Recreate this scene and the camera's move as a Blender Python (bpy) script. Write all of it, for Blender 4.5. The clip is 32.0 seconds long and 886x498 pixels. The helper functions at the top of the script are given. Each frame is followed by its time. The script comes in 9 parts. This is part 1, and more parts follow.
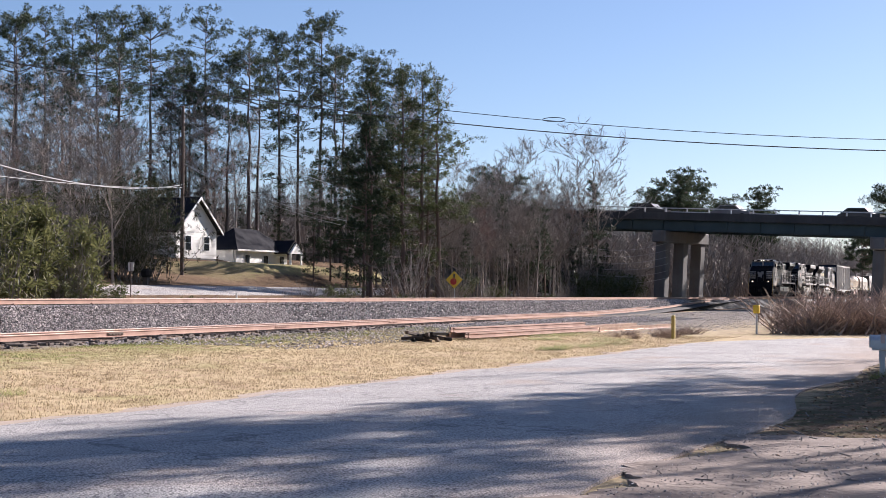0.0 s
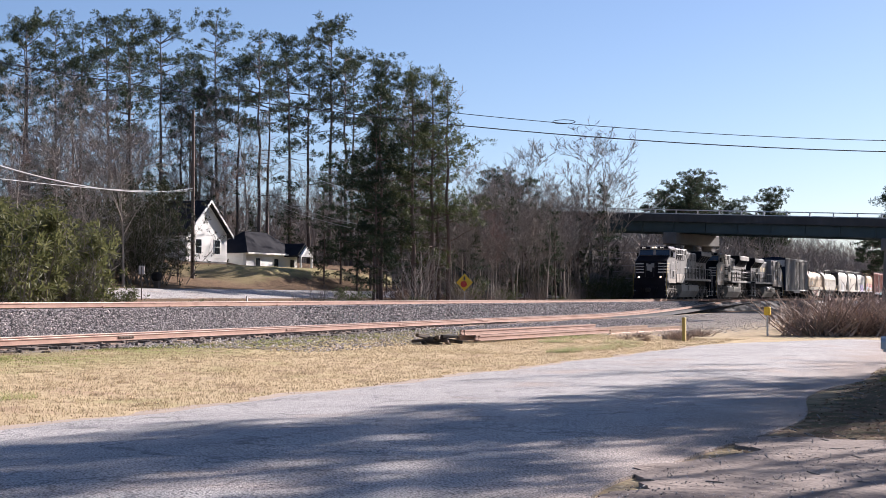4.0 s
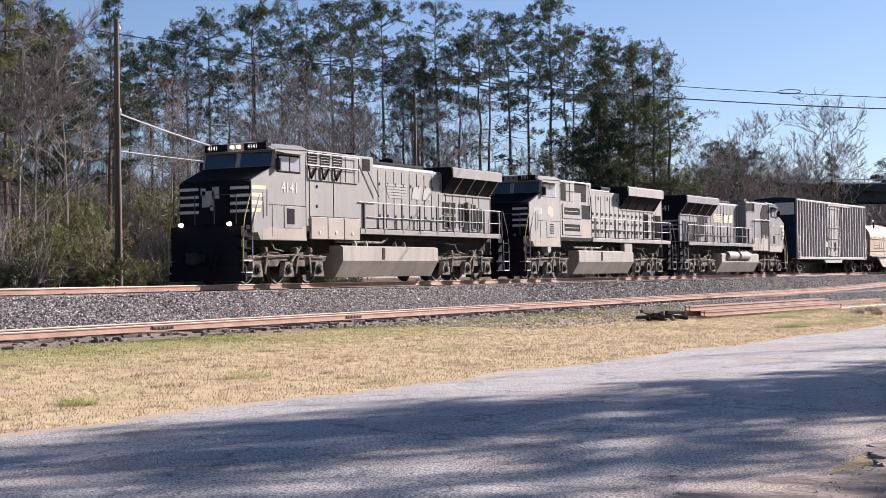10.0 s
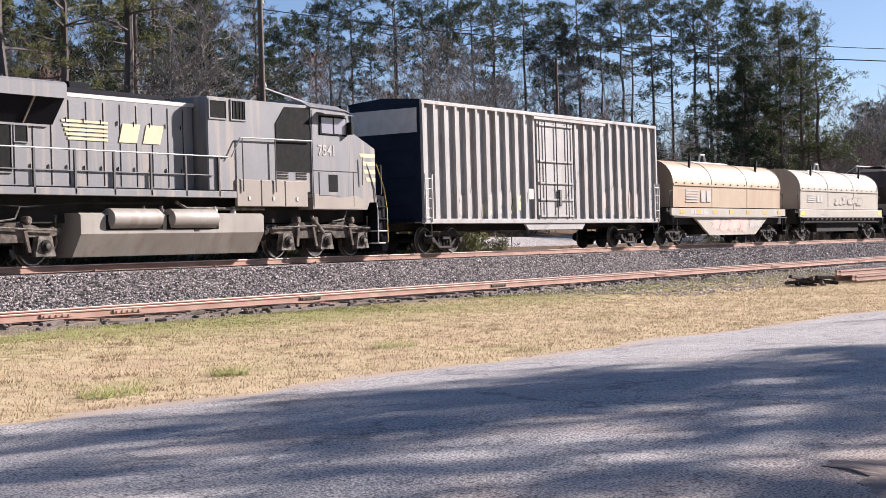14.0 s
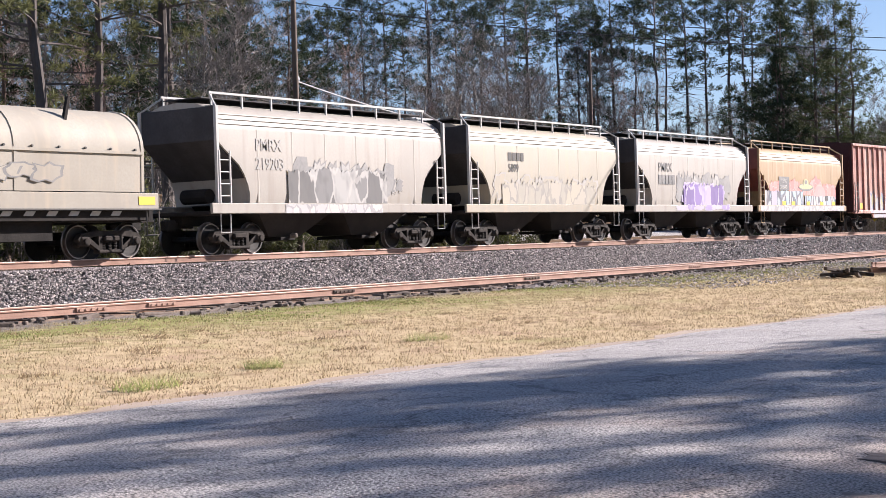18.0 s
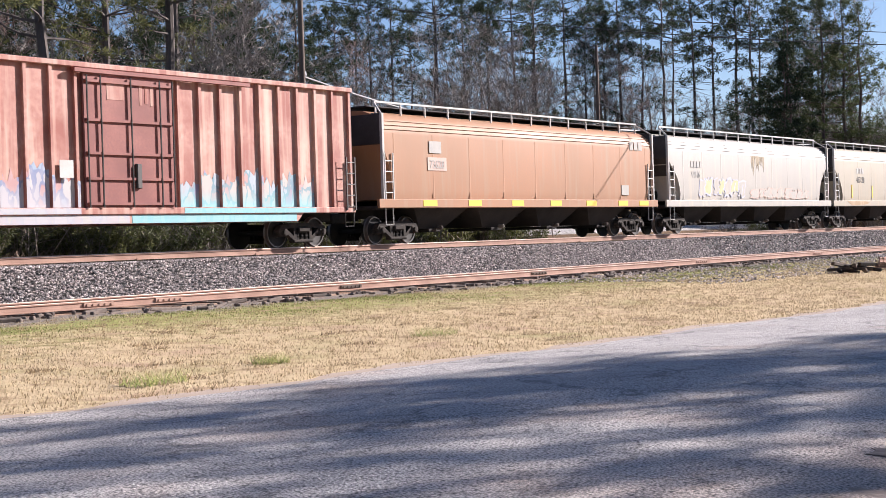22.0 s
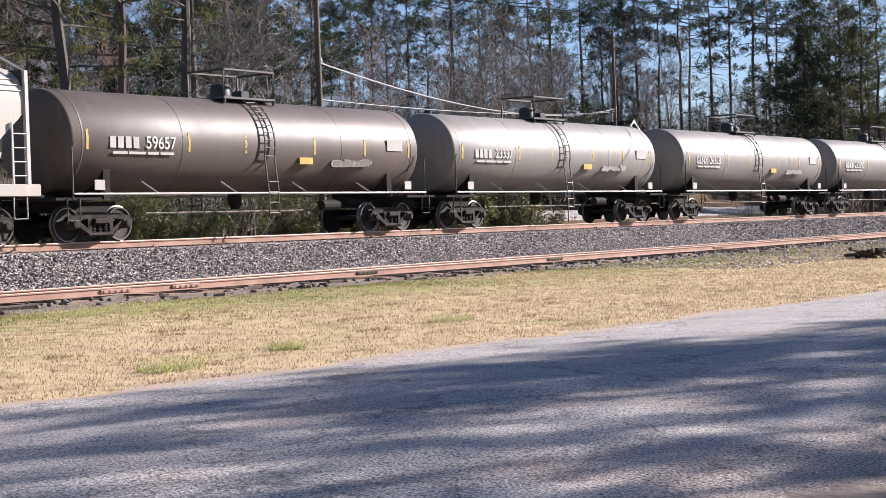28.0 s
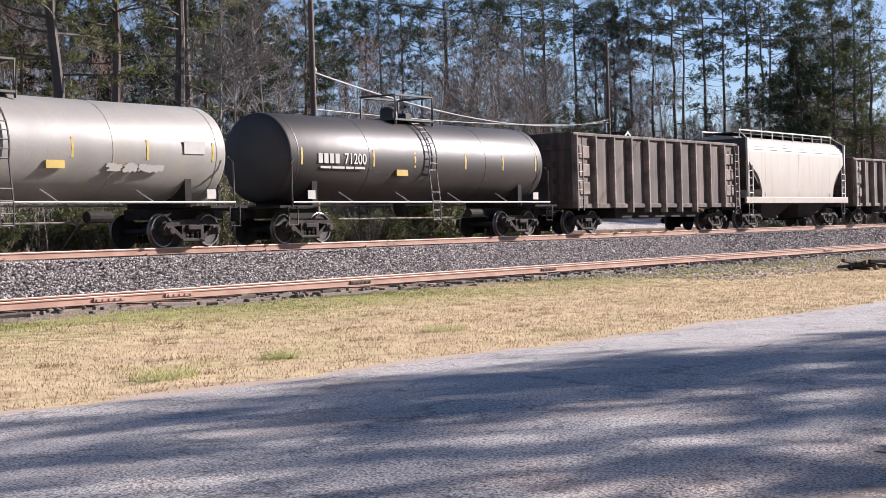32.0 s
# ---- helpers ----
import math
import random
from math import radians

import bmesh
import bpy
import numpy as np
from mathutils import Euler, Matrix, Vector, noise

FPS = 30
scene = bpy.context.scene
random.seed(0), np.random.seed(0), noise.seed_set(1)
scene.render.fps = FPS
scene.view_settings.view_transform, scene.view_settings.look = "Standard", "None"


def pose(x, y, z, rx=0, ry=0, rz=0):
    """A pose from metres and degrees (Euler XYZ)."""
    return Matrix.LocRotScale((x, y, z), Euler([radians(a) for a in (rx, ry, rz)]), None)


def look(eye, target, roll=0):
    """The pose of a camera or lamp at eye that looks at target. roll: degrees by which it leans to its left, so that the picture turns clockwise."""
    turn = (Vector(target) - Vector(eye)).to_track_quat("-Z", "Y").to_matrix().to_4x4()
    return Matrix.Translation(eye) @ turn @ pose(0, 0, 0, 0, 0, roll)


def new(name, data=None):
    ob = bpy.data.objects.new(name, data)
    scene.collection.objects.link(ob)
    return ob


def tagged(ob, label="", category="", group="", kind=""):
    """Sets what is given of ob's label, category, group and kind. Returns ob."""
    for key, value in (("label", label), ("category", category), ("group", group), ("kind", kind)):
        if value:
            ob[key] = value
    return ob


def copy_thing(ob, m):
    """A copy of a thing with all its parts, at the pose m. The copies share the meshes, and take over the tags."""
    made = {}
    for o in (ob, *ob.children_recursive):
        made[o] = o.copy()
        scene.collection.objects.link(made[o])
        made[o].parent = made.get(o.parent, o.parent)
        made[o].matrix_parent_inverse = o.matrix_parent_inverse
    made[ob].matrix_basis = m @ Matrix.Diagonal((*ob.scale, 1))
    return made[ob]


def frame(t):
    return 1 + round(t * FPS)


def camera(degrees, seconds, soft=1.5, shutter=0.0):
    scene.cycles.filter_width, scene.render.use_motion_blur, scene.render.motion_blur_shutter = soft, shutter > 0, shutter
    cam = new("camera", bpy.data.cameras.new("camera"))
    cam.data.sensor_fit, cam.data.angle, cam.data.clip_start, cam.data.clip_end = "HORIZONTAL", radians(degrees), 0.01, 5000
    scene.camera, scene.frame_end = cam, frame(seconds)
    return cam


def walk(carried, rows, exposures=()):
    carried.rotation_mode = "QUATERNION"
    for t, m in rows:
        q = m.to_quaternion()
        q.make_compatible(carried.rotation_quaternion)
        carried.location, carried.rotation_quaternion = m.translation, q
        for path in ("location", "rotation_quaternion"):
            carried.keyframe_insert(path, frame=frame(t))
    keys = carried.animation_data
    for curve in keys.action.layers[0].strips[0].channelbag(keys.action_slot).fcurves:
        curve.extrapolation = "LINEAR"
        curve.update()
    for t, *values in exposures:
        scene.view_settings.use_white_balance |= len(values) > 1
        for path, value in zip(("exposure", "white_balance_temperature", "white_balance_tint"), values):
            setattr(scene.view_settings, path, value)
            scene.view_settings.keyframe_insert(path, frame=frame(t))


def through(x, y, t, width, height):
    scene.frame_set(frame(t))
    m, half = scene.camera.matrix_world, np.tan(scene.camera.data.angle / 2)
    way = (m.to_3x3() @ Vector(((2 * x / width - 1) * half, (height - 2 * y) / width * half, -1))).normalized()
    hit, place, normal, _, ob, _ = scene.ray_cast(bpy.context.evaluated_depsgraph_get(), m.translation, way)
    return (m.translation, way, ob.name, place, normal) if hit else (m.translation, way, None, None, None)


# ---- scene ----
cam = camera(31.9, 32.0, 0.8)
EYE = (0.0, 0.0, 0.16)  # the rail heads of the main line lie at z = 0; x runs along it, y away from the viewer
# seconds, then tilt, lean and turn in degrees
PATH = [
    (0.0, 91.703, -0.120, -70.468),
    (0.5, 91.730, -0.097, -70.425),
    (1.0, 91.757, -0.069, -70.395),
    (1.5, 91.793, -0.102, -70.392),
    (2.0, 91.825, -0.100, -70.392),
    (2.5, 91.854, -0.101, -70.363),
    (3.0, 91.839, -0.077, -70.297),
    (3.5, 91.811, -0.027, -70.179),
    (5.5, 91.821, 0.081, -69.960),
    (6.0, 91.846, 0.079, -69.940),
    (6.5, 91.900, 0.044, -69.933),
    (7.0, 91.928, 0.100, -69.804),
    (7.5, 91.913, 0.182, -69.399),
    (8.0, 91.902, 0.195, -68.650),
    (8.5, 91.813, 0.231, -67.493),
    (9.0, 91.638, 0.328, -65.806),
    (9.5, 91.355, 0.549, -63.834),
    (10.0, 91.021, 0.839, -61.860),
    (10.5, 90.623, 1.162, -59.975),
    (11.0, 90.371, 1.339, -58.686),
    (11.5, 90.255, 1.471, -57.932),
    (12.0, 90.198, 1.482, -57.505),
    (12.5, 90.160, 1.458, -57.254),
    (13.0, 90.125, 1.506, -57.023),
    (13.5, 90.055, 1.544, -56.788),
    (14.0, 89.975, 1.640, -56.536),
    (14.5, 89.889, 1.712, -56.261),
    (16.5, 89.689, 1.875, -55.385),
    (17.0, 89.683, 1.905, -55.281),
    (17.5, 89.693, 1.834, -55.245),
    (18.0, 89.746, 1.793, -55.303),
    (18.5, 89.798, 1.716, -55.369),
    (19.0, 89.841, 1.684, -55.436),
    (19.5, 89.849, 1.746, -55.456),
    (20.0, 89.822, 1.737, -55.424),
    (20.5, 89.758, 1.789, -55.327),
    (21.0, 89.669, 1.823, -55.213),
    (21.5, 89.607, 1.815, -55.121),
    (22.0, 89.574, 1.808, -55.049),
    (22.5, 89.550, 1.797, -55.042),
    (23.0, 89.547, 1.781, -55.015),
    (23.5, 89.523, 1.801, -54.979),
    (24.0, 89.485, 1.814, -54.966),
    (24.5, 89.453, 1.814, -54.964),
    (25.0, 89.398, 1.836, -54.930),
    (25.5, 89.328, 1.863, -54.833),
    (27.5, 89.085, 1.938, -54.459),
    (28.0, 89.076, 1.918, -54.452),
    (28.5, 89.078, 1.916, -54.441),
    (29.0, 89.139, 1.925, -54.443),
    (29.5, 89.213, 1.827, -54.509),
    (30.0, 89.306, 1.836, -54.576),
    (30.5, 89.374, 1.749, -54.625),
    (31.0, 89.413, 1.744, -54.657),
    (31.5, 89.430, 1.703, -54.659),
    (32.0, 89.436, 1.677, -54.690),
]
walk(cam, [(t, pose(*EYE, a, b, c)) for t, a, b, c in PATH], [(0, 1.2, 6150, 20), (32, 1.2, 6150, 20)])

# ---- daylight ----
SUN_AZ, SUN_EL = radians(-27), radians(26)  # azimuth from +x towards +y
world = bpy.data.worlds.new("winter_sky")
scene.world = world
world.use_nodes = True
wn = world.node_tree
sky = wn.nodes.new("ShaderNodeTexSky")
sky.sky_type, sky.sun_disc = "NISHITA", False
sky.sun_elevation, sky.sun_rotation = SUN_EL, radians(90) - SUN_AZ
sky.air_density, sky.dust_density, sky.ozone_density = 0.85, 0.3, 3.0
wn.nodes["Background"].inputs["Strength"].default_value = 0.05
wn.links.new(sky.outputs[0], wn.nodes["Background"].inputs["Color"])
sun_data = bpy.data.lights.new("sun", "SUN")
sun_data.energy, sun_data.angle, sun_data.color = 5.0, radians(0.53), (1.0, 0.93, 0.82)
sun = new("sun", sun_data)
way = Vector((math.cos(SUN_AZ) * math.cos(SUN_EL), math.sin(SUN_AZ) * math.cos(SUN_EL), math.sin(SUN_EL)))
sun.matrix_world = look(way * 100, (0, 0, 0))

# ---- mesh building ----
class Geo:
    """Points and faces of one mesh, in metres."""

    def __init__(self):
        self.v, self.f, self.mi = [], [], None

    def add(self, verts, faces):
        n = len(self.v)
        self.v.extend(verts)
        self.f.extend([tuple(i + n for i in f) for f in faces])
        return self

    def box(self, x0, x1, y0, y1, z0, z1):
        p = [(x, y, z) for z in (z0, z1) for x, y in ((x0, y0), (x1, y0), (x1, y1), (x0, y1))]
        return self.add(p, [(3, 2, 1, 0), (4, 5, 6, 7), (0, 1, 5, 4), (1, 2, 6, 5), (2, 3, 7, 6), (3, 0, 4, 7)])

    def bbox(self, x0, x1, y0, y1, z0, z1, b=0.03):
        """A box with chamfered edges."""
        b = min(b, (x1 - x0) / 2.5, (y1 - y0) / 2.5, (z1 - z0) / 2.5)
        p, n = [], {}
        for ix, x in ((-1, x0), (1, x1)):
            for iy, y in ((-1, y0), (1, y1)):
                for iz, z in ((-1, z0), (1, z1)):
                    for k in range(3):
                        q = [x - ix * b, y - iy * b, z - iz * b]
                        q[k] = (x, y, z)[k]
                        n[ix, iy, iz, k] = len(p)
                        p.append(tuple(q))
        f = []
        for k in range(3):
            a, c = (k + 1) % 3, (k + 2) % 3
            for s in (-1, 1):
                ring = []
                for u, w in ((-1, -1), (1, -1), (1, 1), (-1, 1)):
                    key = [0, 0, 0]
                    key[k], key[a], key[c] = s, u, w
                    ring.append(n[(*key, k)])
                f.append(tuple(ring) if s > 0 else tuple(reversed(ring)))
            for u in (-1, 1):
                for w in (-1, 1):
                    lo, hi = [0, 0, 0], [0, 0, 0]
                    lo[k], hi[k] = -1, 1
                    lo[a] = hi[a] = u
                    lo[c] = hi[c] = w
                    ring = (n[(*lo, a)], n[(*hi, a)], n[(*hi, c)], n[(*lo, c)])
                    f.append(ring if u * w > 0 else tuple(reversed(ring)))
        for ix in (-1, 1):
            for iy in (-1, 1):
                for iz in (-1, 1):
                    ring = tuple(n[ix, iy, iz, k] for k in range(3))
                    f.append(ring if ix * iy * iz > 0 else tuple(reversed(ring)))
        return self.add(p, f)

    def tube(self, a, b, r, r2=None, n=6, caps=True):
        a, b = Vector(a), Vector(b)
        r2 = r if r2 is None else r2
        d = (b - a).normalized()
        s = d.orthogonal().normalized()
        t = d.cross(s)
        p = []
        for c, q in ((a, r), (b, r2)):
            for i in range(n):
                w = 2 * math.pi * i / n
                p.append(tuple(c + q * (math.cos(w) * s + math.sin(w) * t)))
        f = [(i, (i + 1) % n, n + (i + 1) % n, n + i) for i in range(n)]
        if caps:
            f += [tuple(reversed(range(n))), tuple(range(n, 2 * n))]
        return self.add(p, f)

    def pipe(self, pts, r, n=6):
        return self.sweep(pts, r, n)

    def sweep(self, pts, r, n=5):
        """One tube along a row of points."""
        pts = [Vector(q) for q in pts]
        rings = []
        for i, q in enumerate(pts):
            d = (pts[min(i + 1, len(pts) - 1)] - pts[max(i - 1, 0)]).normalized()
            s = Vector((-d.y, d.x, 0)).normalized() if abs(d.z) < 0.95 else d.orthogonal().normalized()
            t = d.cross(s)
            rings.append([q + r * (math.cos(6.2832 * k / n) * s + math.sin(6.2832 * k / n) * t) for k in range(n)])
        return self.loft(rings)

    def lathe(self, profile, axis="x", n=24, at=(0, 0, 0)):
        """profile: (along, radius) turned about the axis through at."""
        p = []
        for s, r in profile:
            for i in range(n):
                w = 2 * math.pi * i / n
                c = (s, r * math.cos(w), r * math.sin(w))
                if axis == "y":
                    c = (c[1], c[0], c[2])
                if axis == "z":
                    c = (c[1], c[2], c[0])
                p.append(tuple(Vector(c) + Vector(at)))
        m = len(profile)
        f = [(j * n + i, j * n + (i + 1) % n, (j + 1) * n + (i + 1) % n, (j + 1) * n + i) for j in range(m - 1) for i in range(n)]
        f += [tuple(reversed(range(n))), tuple(range((m - 1) * n, m * n))]
        return self.add(p, f)

    def prism(self, outline, axis, lo, hi):
        """outline: points in the plane across the axis, pushed from lo to hi. y: outline is (x, z); x: (y, z); z: (x, y)."""
        n = len(outline)

        def at(q, s):
            return {"y": (q[0], s, q[1]), "x": (s, q[0], q[1]), "z": (q[0], q[1], s)}[axis]

        p = [at(q, lo) for q in outline] + [at(q, hi) for q in outline]
        f = [(i, (i + 1) % n, n + (i + 1) % n, n + i) for i in range(n)] + [tuple(reversed(range(n))), tuple(range(n, 2 * n))]
        return self.add(p, f)

    def loft(self, rings, close=True):
        n = len(rings[0])
        p = [tuple(q) for r in rings for q in r]
        f = [(j * n + i, j * n + (i + 1) % n, (j + 1) * n + (i + 1) % n, (j + 1) * n + i) for j in range(len(rings) - 1) for i in range(n)]
        if close:
            f += [tuple(reversed(range(n))), tuple(range((len(rings) - 1) * n, len(rings) * n))]
        return self.add(p, f)

    def moved(self, m):
        self.v = [tuple(m @ Vector(q)) for q in self.v]
        return self


def mesh_of(name, geo, mat, smooth=False, fix=True):
    me = bpy.data.meshes.new(name)
    me.from_pydata(geo.v, [], geo.f)
    if fix and len(geo.f) < 30000:
        bm = bmesh.new()
        bm.from_mesh(me)
        bmesh.ops.recalc_face_normals(bm, faces=bm.faces)
        bm.to_mesh(me)
        bm.free()
    if mat is not None:
        me.materials.append(mat)
    if smooth:
        me.polygons.foreach_set("use_smooth", [True] * len(me.polygons))
        me.set_sharp_from_angle(angle=radians(38))
    me.update()
    return me


def part(name, geo, mat, parent=None, label="", smooth=False, fix=True, kind=""):
    """One mesh object, under its thing or part."""
    me = geo if isinstance(geo, bpy.types.Mesh) else mesh_of(name, geo, mat, smooth, fix)
    ob = new(name, me)
    if parent is not None:
        ob.parent = parent
    return tagged(ob, label, kind=kind)


def thing(name, at, label, category, group="", kind="", rz=0):
    """An empty at the base of a thing in parts."""
    ob = new(name)
    ob.empty_display_size = 0.2
    ob.matrix_world = pose(*at, 0, 0, rz)
    return tagged(ob, label, category, group, kind)


# ---- materials ----
def mat(name, c1, c2=None, rough=0.7, metal=0.0, s1=1.5, s2=25.0, bump=0.15, streak=None, amount=0.5, random=0.0, island=False, stretch=(1, 1, 1), spec=0.5):
    """A surface with two scales of tone, fine relief and, with streak, vertical runs of that dirt colour."""
    c2 = c2 or tuple(c * 0.7 for c in c1)
    m = bpy.data.materials.new(name)
    m.use_nodes = True
    nt = m.node_tree
    N, L = nt.nodes, nt.links
    b = N["Principled BSDF"]
    b.inputs["Roughness"].default_value, b.inputs["Metallic"].default_value = rough, metal
    b.inputs["Specular IOR Level"].default_value = spec
    tc = N.new("ShaderNodeTexCoord")
    mp = N.new("ShaderNodeMapping")
    mp.inputs["Scale"].default_value = stretch
    L.new(tc.outputs["Object"], mp.inputs["Vector"])

    def tone(scale, detail=5.0, src=None):
        n = N.new("ShaderNodeTexNoise")
        n.inputs["Scale"].default_value, n.inputs["Detail"].default_value = scale, detail
        L.new((src or mp).outputs[0], n.inputs["Vector"])
        return n

    def mix(fac, a, c, kind="MIX"):
        x = N.new("ShaderNodeMix")
        x.data_type, x.blend_type = "RGBA", kind
        for sock, val in ((x.inputs[0], fac), (x.inputs[6], a), (x.inputs[7], c)):
            if isinstance(val, (int, float)):
                sock.default_value = val
            elif isinstance(val, tuple):
                sock.default_value = (*val[:3], 1)
            else:
                L.new(val, sock)
        return x.outputs[2]

    def ramp(src, lo, hi):
        r = N.new("ShaderNodeMapRange")
        r.inputs["From Min"].default_value, r.inputs["From Max"].default_value = lo, hi
        L.new(src, r.inputs["Value"])
        return r.outputs[0]

    big, small = tone(s1), tone(s2, 3.0)
    col = mix(ramp(big.outputs[0], 0.35, 0.65), c1, c2)
    col = mix(ramp(small.outputs[0], 0.3, 0.7), col, mix(0.6, col, c2), "MIX")
    if streak:
        sm = N.new("ShaderNodeMapping")
        sm.inputs["Scale"].default_value = (3.2, 3.2, 0.22)
        L.new(tc.outputs["Object"], sm.inputs["Vector"])
        st = tone(1.0, 6.0, sm)
        col = mix(ramp(st.outputs[0], 0.62 - 0.3 * amount, 0.78), col, streak)
    if random:
        oi = N.new("ShaderNodeObjectInfo" if not island else "ShaderNodeNewGeometry")
        out = oi.outputs["Random" if not island else "Random Per Island"]
        r = N.new("ShaderNodeMapRange")
        r.inputs["To Min"].default_value, r.inputs["To Max"].default_value = 1 - random, 1 + random
        L.new(out, r.inputs["Value"])
        h = N.new("ShaderNodeHueSaturation")
        L.new(r.outputs[0], h.inputs["Value"])
        L.new(col, h.inputs["Color"])
        col = h.outputs[0]
    L.new(col, b.inputs["Base Color"])
    rr = N.new("ShaderNodeMapRange")
    rr.inputs["To Min"].default_value, rr.inputs["To Max"].default_value = max(rough - 0.12, 0.05), min(rough + 0.12, 1)
    L.new(big.outputs[0], rr.inputs["Value"])
    L.new(rr.outputs[0], b.inputs["Roughness"])
    if bump:
        bp = N.new("ShaderNodeBump")
        bp.inputs["Strength"].default_value, bp.inputs["Distance"].default_value = bump, 0.02
        L.new(small.outputs[0], bp.inputs["Height"])
        L.new(bp.outputs[0], b.inputs["Normal"])
    return m


def leafy(name, c1, c2, rough=0.6, through=0.25):
    """Needles and leaves: a tone for each piece, and some light through them."""
    m = bpy.data.materials.new(name)
    m.use_nodes = True
    N, L = m.node_tree.nodes, m.node_tree.links
    b = N["Principled BSDF"]
    g = N.new("ShaderNodeNewGeometry")
    x = N.new("ShaderNodeMix")
    x.data_type = "RGBA"
    x.inputs[6].default_value, x.inputs[7].default_value = (*c1, 1), (*c2, 1)
    L.new(g.outputs["Random Per Island"], x.inputs[0])
    L.new(x.outputs[2], b.inputs["Base Color"])
    b.inputs["Roughness"].default_value = rough
    b.inputs["Specular IOR Level"].default_value = 0.15
    t = N.new("ShaderNodeBsdfTranslucent")
    L.new(x.outputs[2], t.inputs["Color"])
    s = N.new("ShaderNodeMixShader")
    s.inputs[0].default_value = through
    L.new(b.outputs[0], s.inputs[1])
    L.new(t.outputs[0], s.inputs[2])
    L.new(s.outputs[0], N["Material Output"].inputs["Surface"])
    return m


def plain(name, c, rough=0.5, metal=0.0, glow=0.0):
    m = bpy.data.materials.new(name)
    m.use_nodes = True
    b = m.node_tree.nodes["Principled BSDF"]
    b.inputs["Base Color"].default_value = (*c, 1)
    b.inputs["Roughness"].default_value, b.inputs["Metallic"].default_value = rough, metal
    if glow:
        b.inputs["Emission Color"].default_value, b.inputs["Emission Strength"].default_value = (*c, 1), glow
    return m


def zoned_ground():
    """Winter turf: straw with green patches, bare red-brown soil along the road, leaf litter beyond the line."""
    m = bpy.data.materials.new("winter_turf")
    m.use_nodes = True
    N, L = m.node_tree.nodes, m.node_tree.links
    b = N["Principled BSDF"]
    b.inputs["Roughness"].default_value = 0.95
    b.inputs["Specular IOR Level"].default_value = 0.1
    tc = N.new("ShaderNodeTexCoord")

    def noise_at(scale, detail=6.0):
        n = N.new("ShaderNodeTexNoise")
        n.inputs["Scale"].default_value, n.inputs["Detail"].default_value = scale, detail
        L.new(tc.outputs["Object"], n.inputs["Vector"])
        return n.outputs[0]

    def rng(src, lo, hi):
        r = N.new("ShaderNodeMapRange")
        r.inputs["From Min"].default_value, r.inputs["From Max"].default_value = lo, hi
        L.new(src, r.inputs["Value"])
        return r.outputs[0]

    def mix(fac, a, c):
        x = N.new("ShaderNodeMix")
        x.data_type = "RGBA"
        for sock, val in ((x.inputs[0], fac), (x.inputs[6], a), (x.inputs[7], c)):
            if isinstance(val, tuple):
                sock.default_value = (*val, 1)
            else:
                L.new(val, sock)
        return x.outputs[2]

    def mth(op, a, c):
        x = N.new("ShaderNodeMath")
        x.operation = op
        for sock, val in ((x.inputs[0], a), (x.inputs[1], c)):
            if isinstance(val, (int, float)):
                sock.default_value = val
            else:
                L.new(val, sock)
        return x.outputs[0]

    sep = N.new("ShaderNodeSeparateXYZ")
    L.new(tc.outputs["Object"], sep.inputs[0])
    y = sep.outputs[1]
    fine, mid, big = noise_at(22, 3), noise_at(2.5), noise_at(0.35)
    straw = mix(rng(mid, 0.35, 0.65), (0.57, 0.44, 0.27), (0.38, 0.28, 0.165))
    straw = mix(rng(fine, 0.35, 0.7), straw, (0.55, 0.435, 0.27))
    green = mix(rng(fine, 0.3, 0.7), (0.22, 0.24, 0.07), (0.33, 0.32, 0.12))
    # greener towards the siding, in patches
    wobble = mth("MULTIPLY", mth("SUBTRACT", mid, 0.5), 9.0)
    near_rail = mth("MULTIPLY", rng(mth("ADD", y, wobble), 17.5, 21.5), rng(mth("ADD", y, mth("MULTIPLY", wobble, 0.4)), 24.2, 23.2))
    col = mix(mth("MULTIPLY", near_rail, rng(big, 0.28, 0.5)), straw, green)
    col = mix(mth("MULTIPLY", rng(mid, 0.58, 0.72), 0.6), col, (0.20, 0.12, 0.07))
    lush = mth("MULTIPLY", rng(noise_at(0.55, 4), 0.56, 0.7), 0.4)
    col = mix(lush, col, green)
    bare = mth("MULTIPLY", rng(noise_at(0.8, 5), 0.56, 0.68), 0.6)
    col = mix(bare, col, (0.40, 0.27, 0.19))
    gravel = mix(rng(fine, 0.35, 0.65), (0.13, 0.11, 0.095), (0.30, 0.26, 0.22))
    far_x = rng(mth("ADD", sep.outputs[0], mth("MULTIPLY", wobble, 2.0)), 54.0, 72.0)
    col = mix(mth("MULTIPLY", far_x, rng(mth("ADD", y, wobble), 9.0, 15.0)), col, gravel)
    litter = mix(rng(mid, 0.3, 0.7), (0.10, 0.065, 0.042), (0.20, 0.13, 0.075))
    col = mix(rng(mth("ADD", y, wobble), 34.0, 37.0), col, litter)
    soil = mix(rng(mid, 0.4, 0.6), (0.30, 0.17, 0.11), (0.42, 0.29, 0.20))
    col = mix(rng(mth("ADD", y, mth("MULTIPLY", wobble, 0.4)), 22.9, 23.9), col, gravel)
    col = mix(rng(mth("ADD", y, mth("MULTIPLY", wobble, 0.4)), 24.9, 25.8), col, mix(rng(y, 33.0, 34.5), soil, litter))
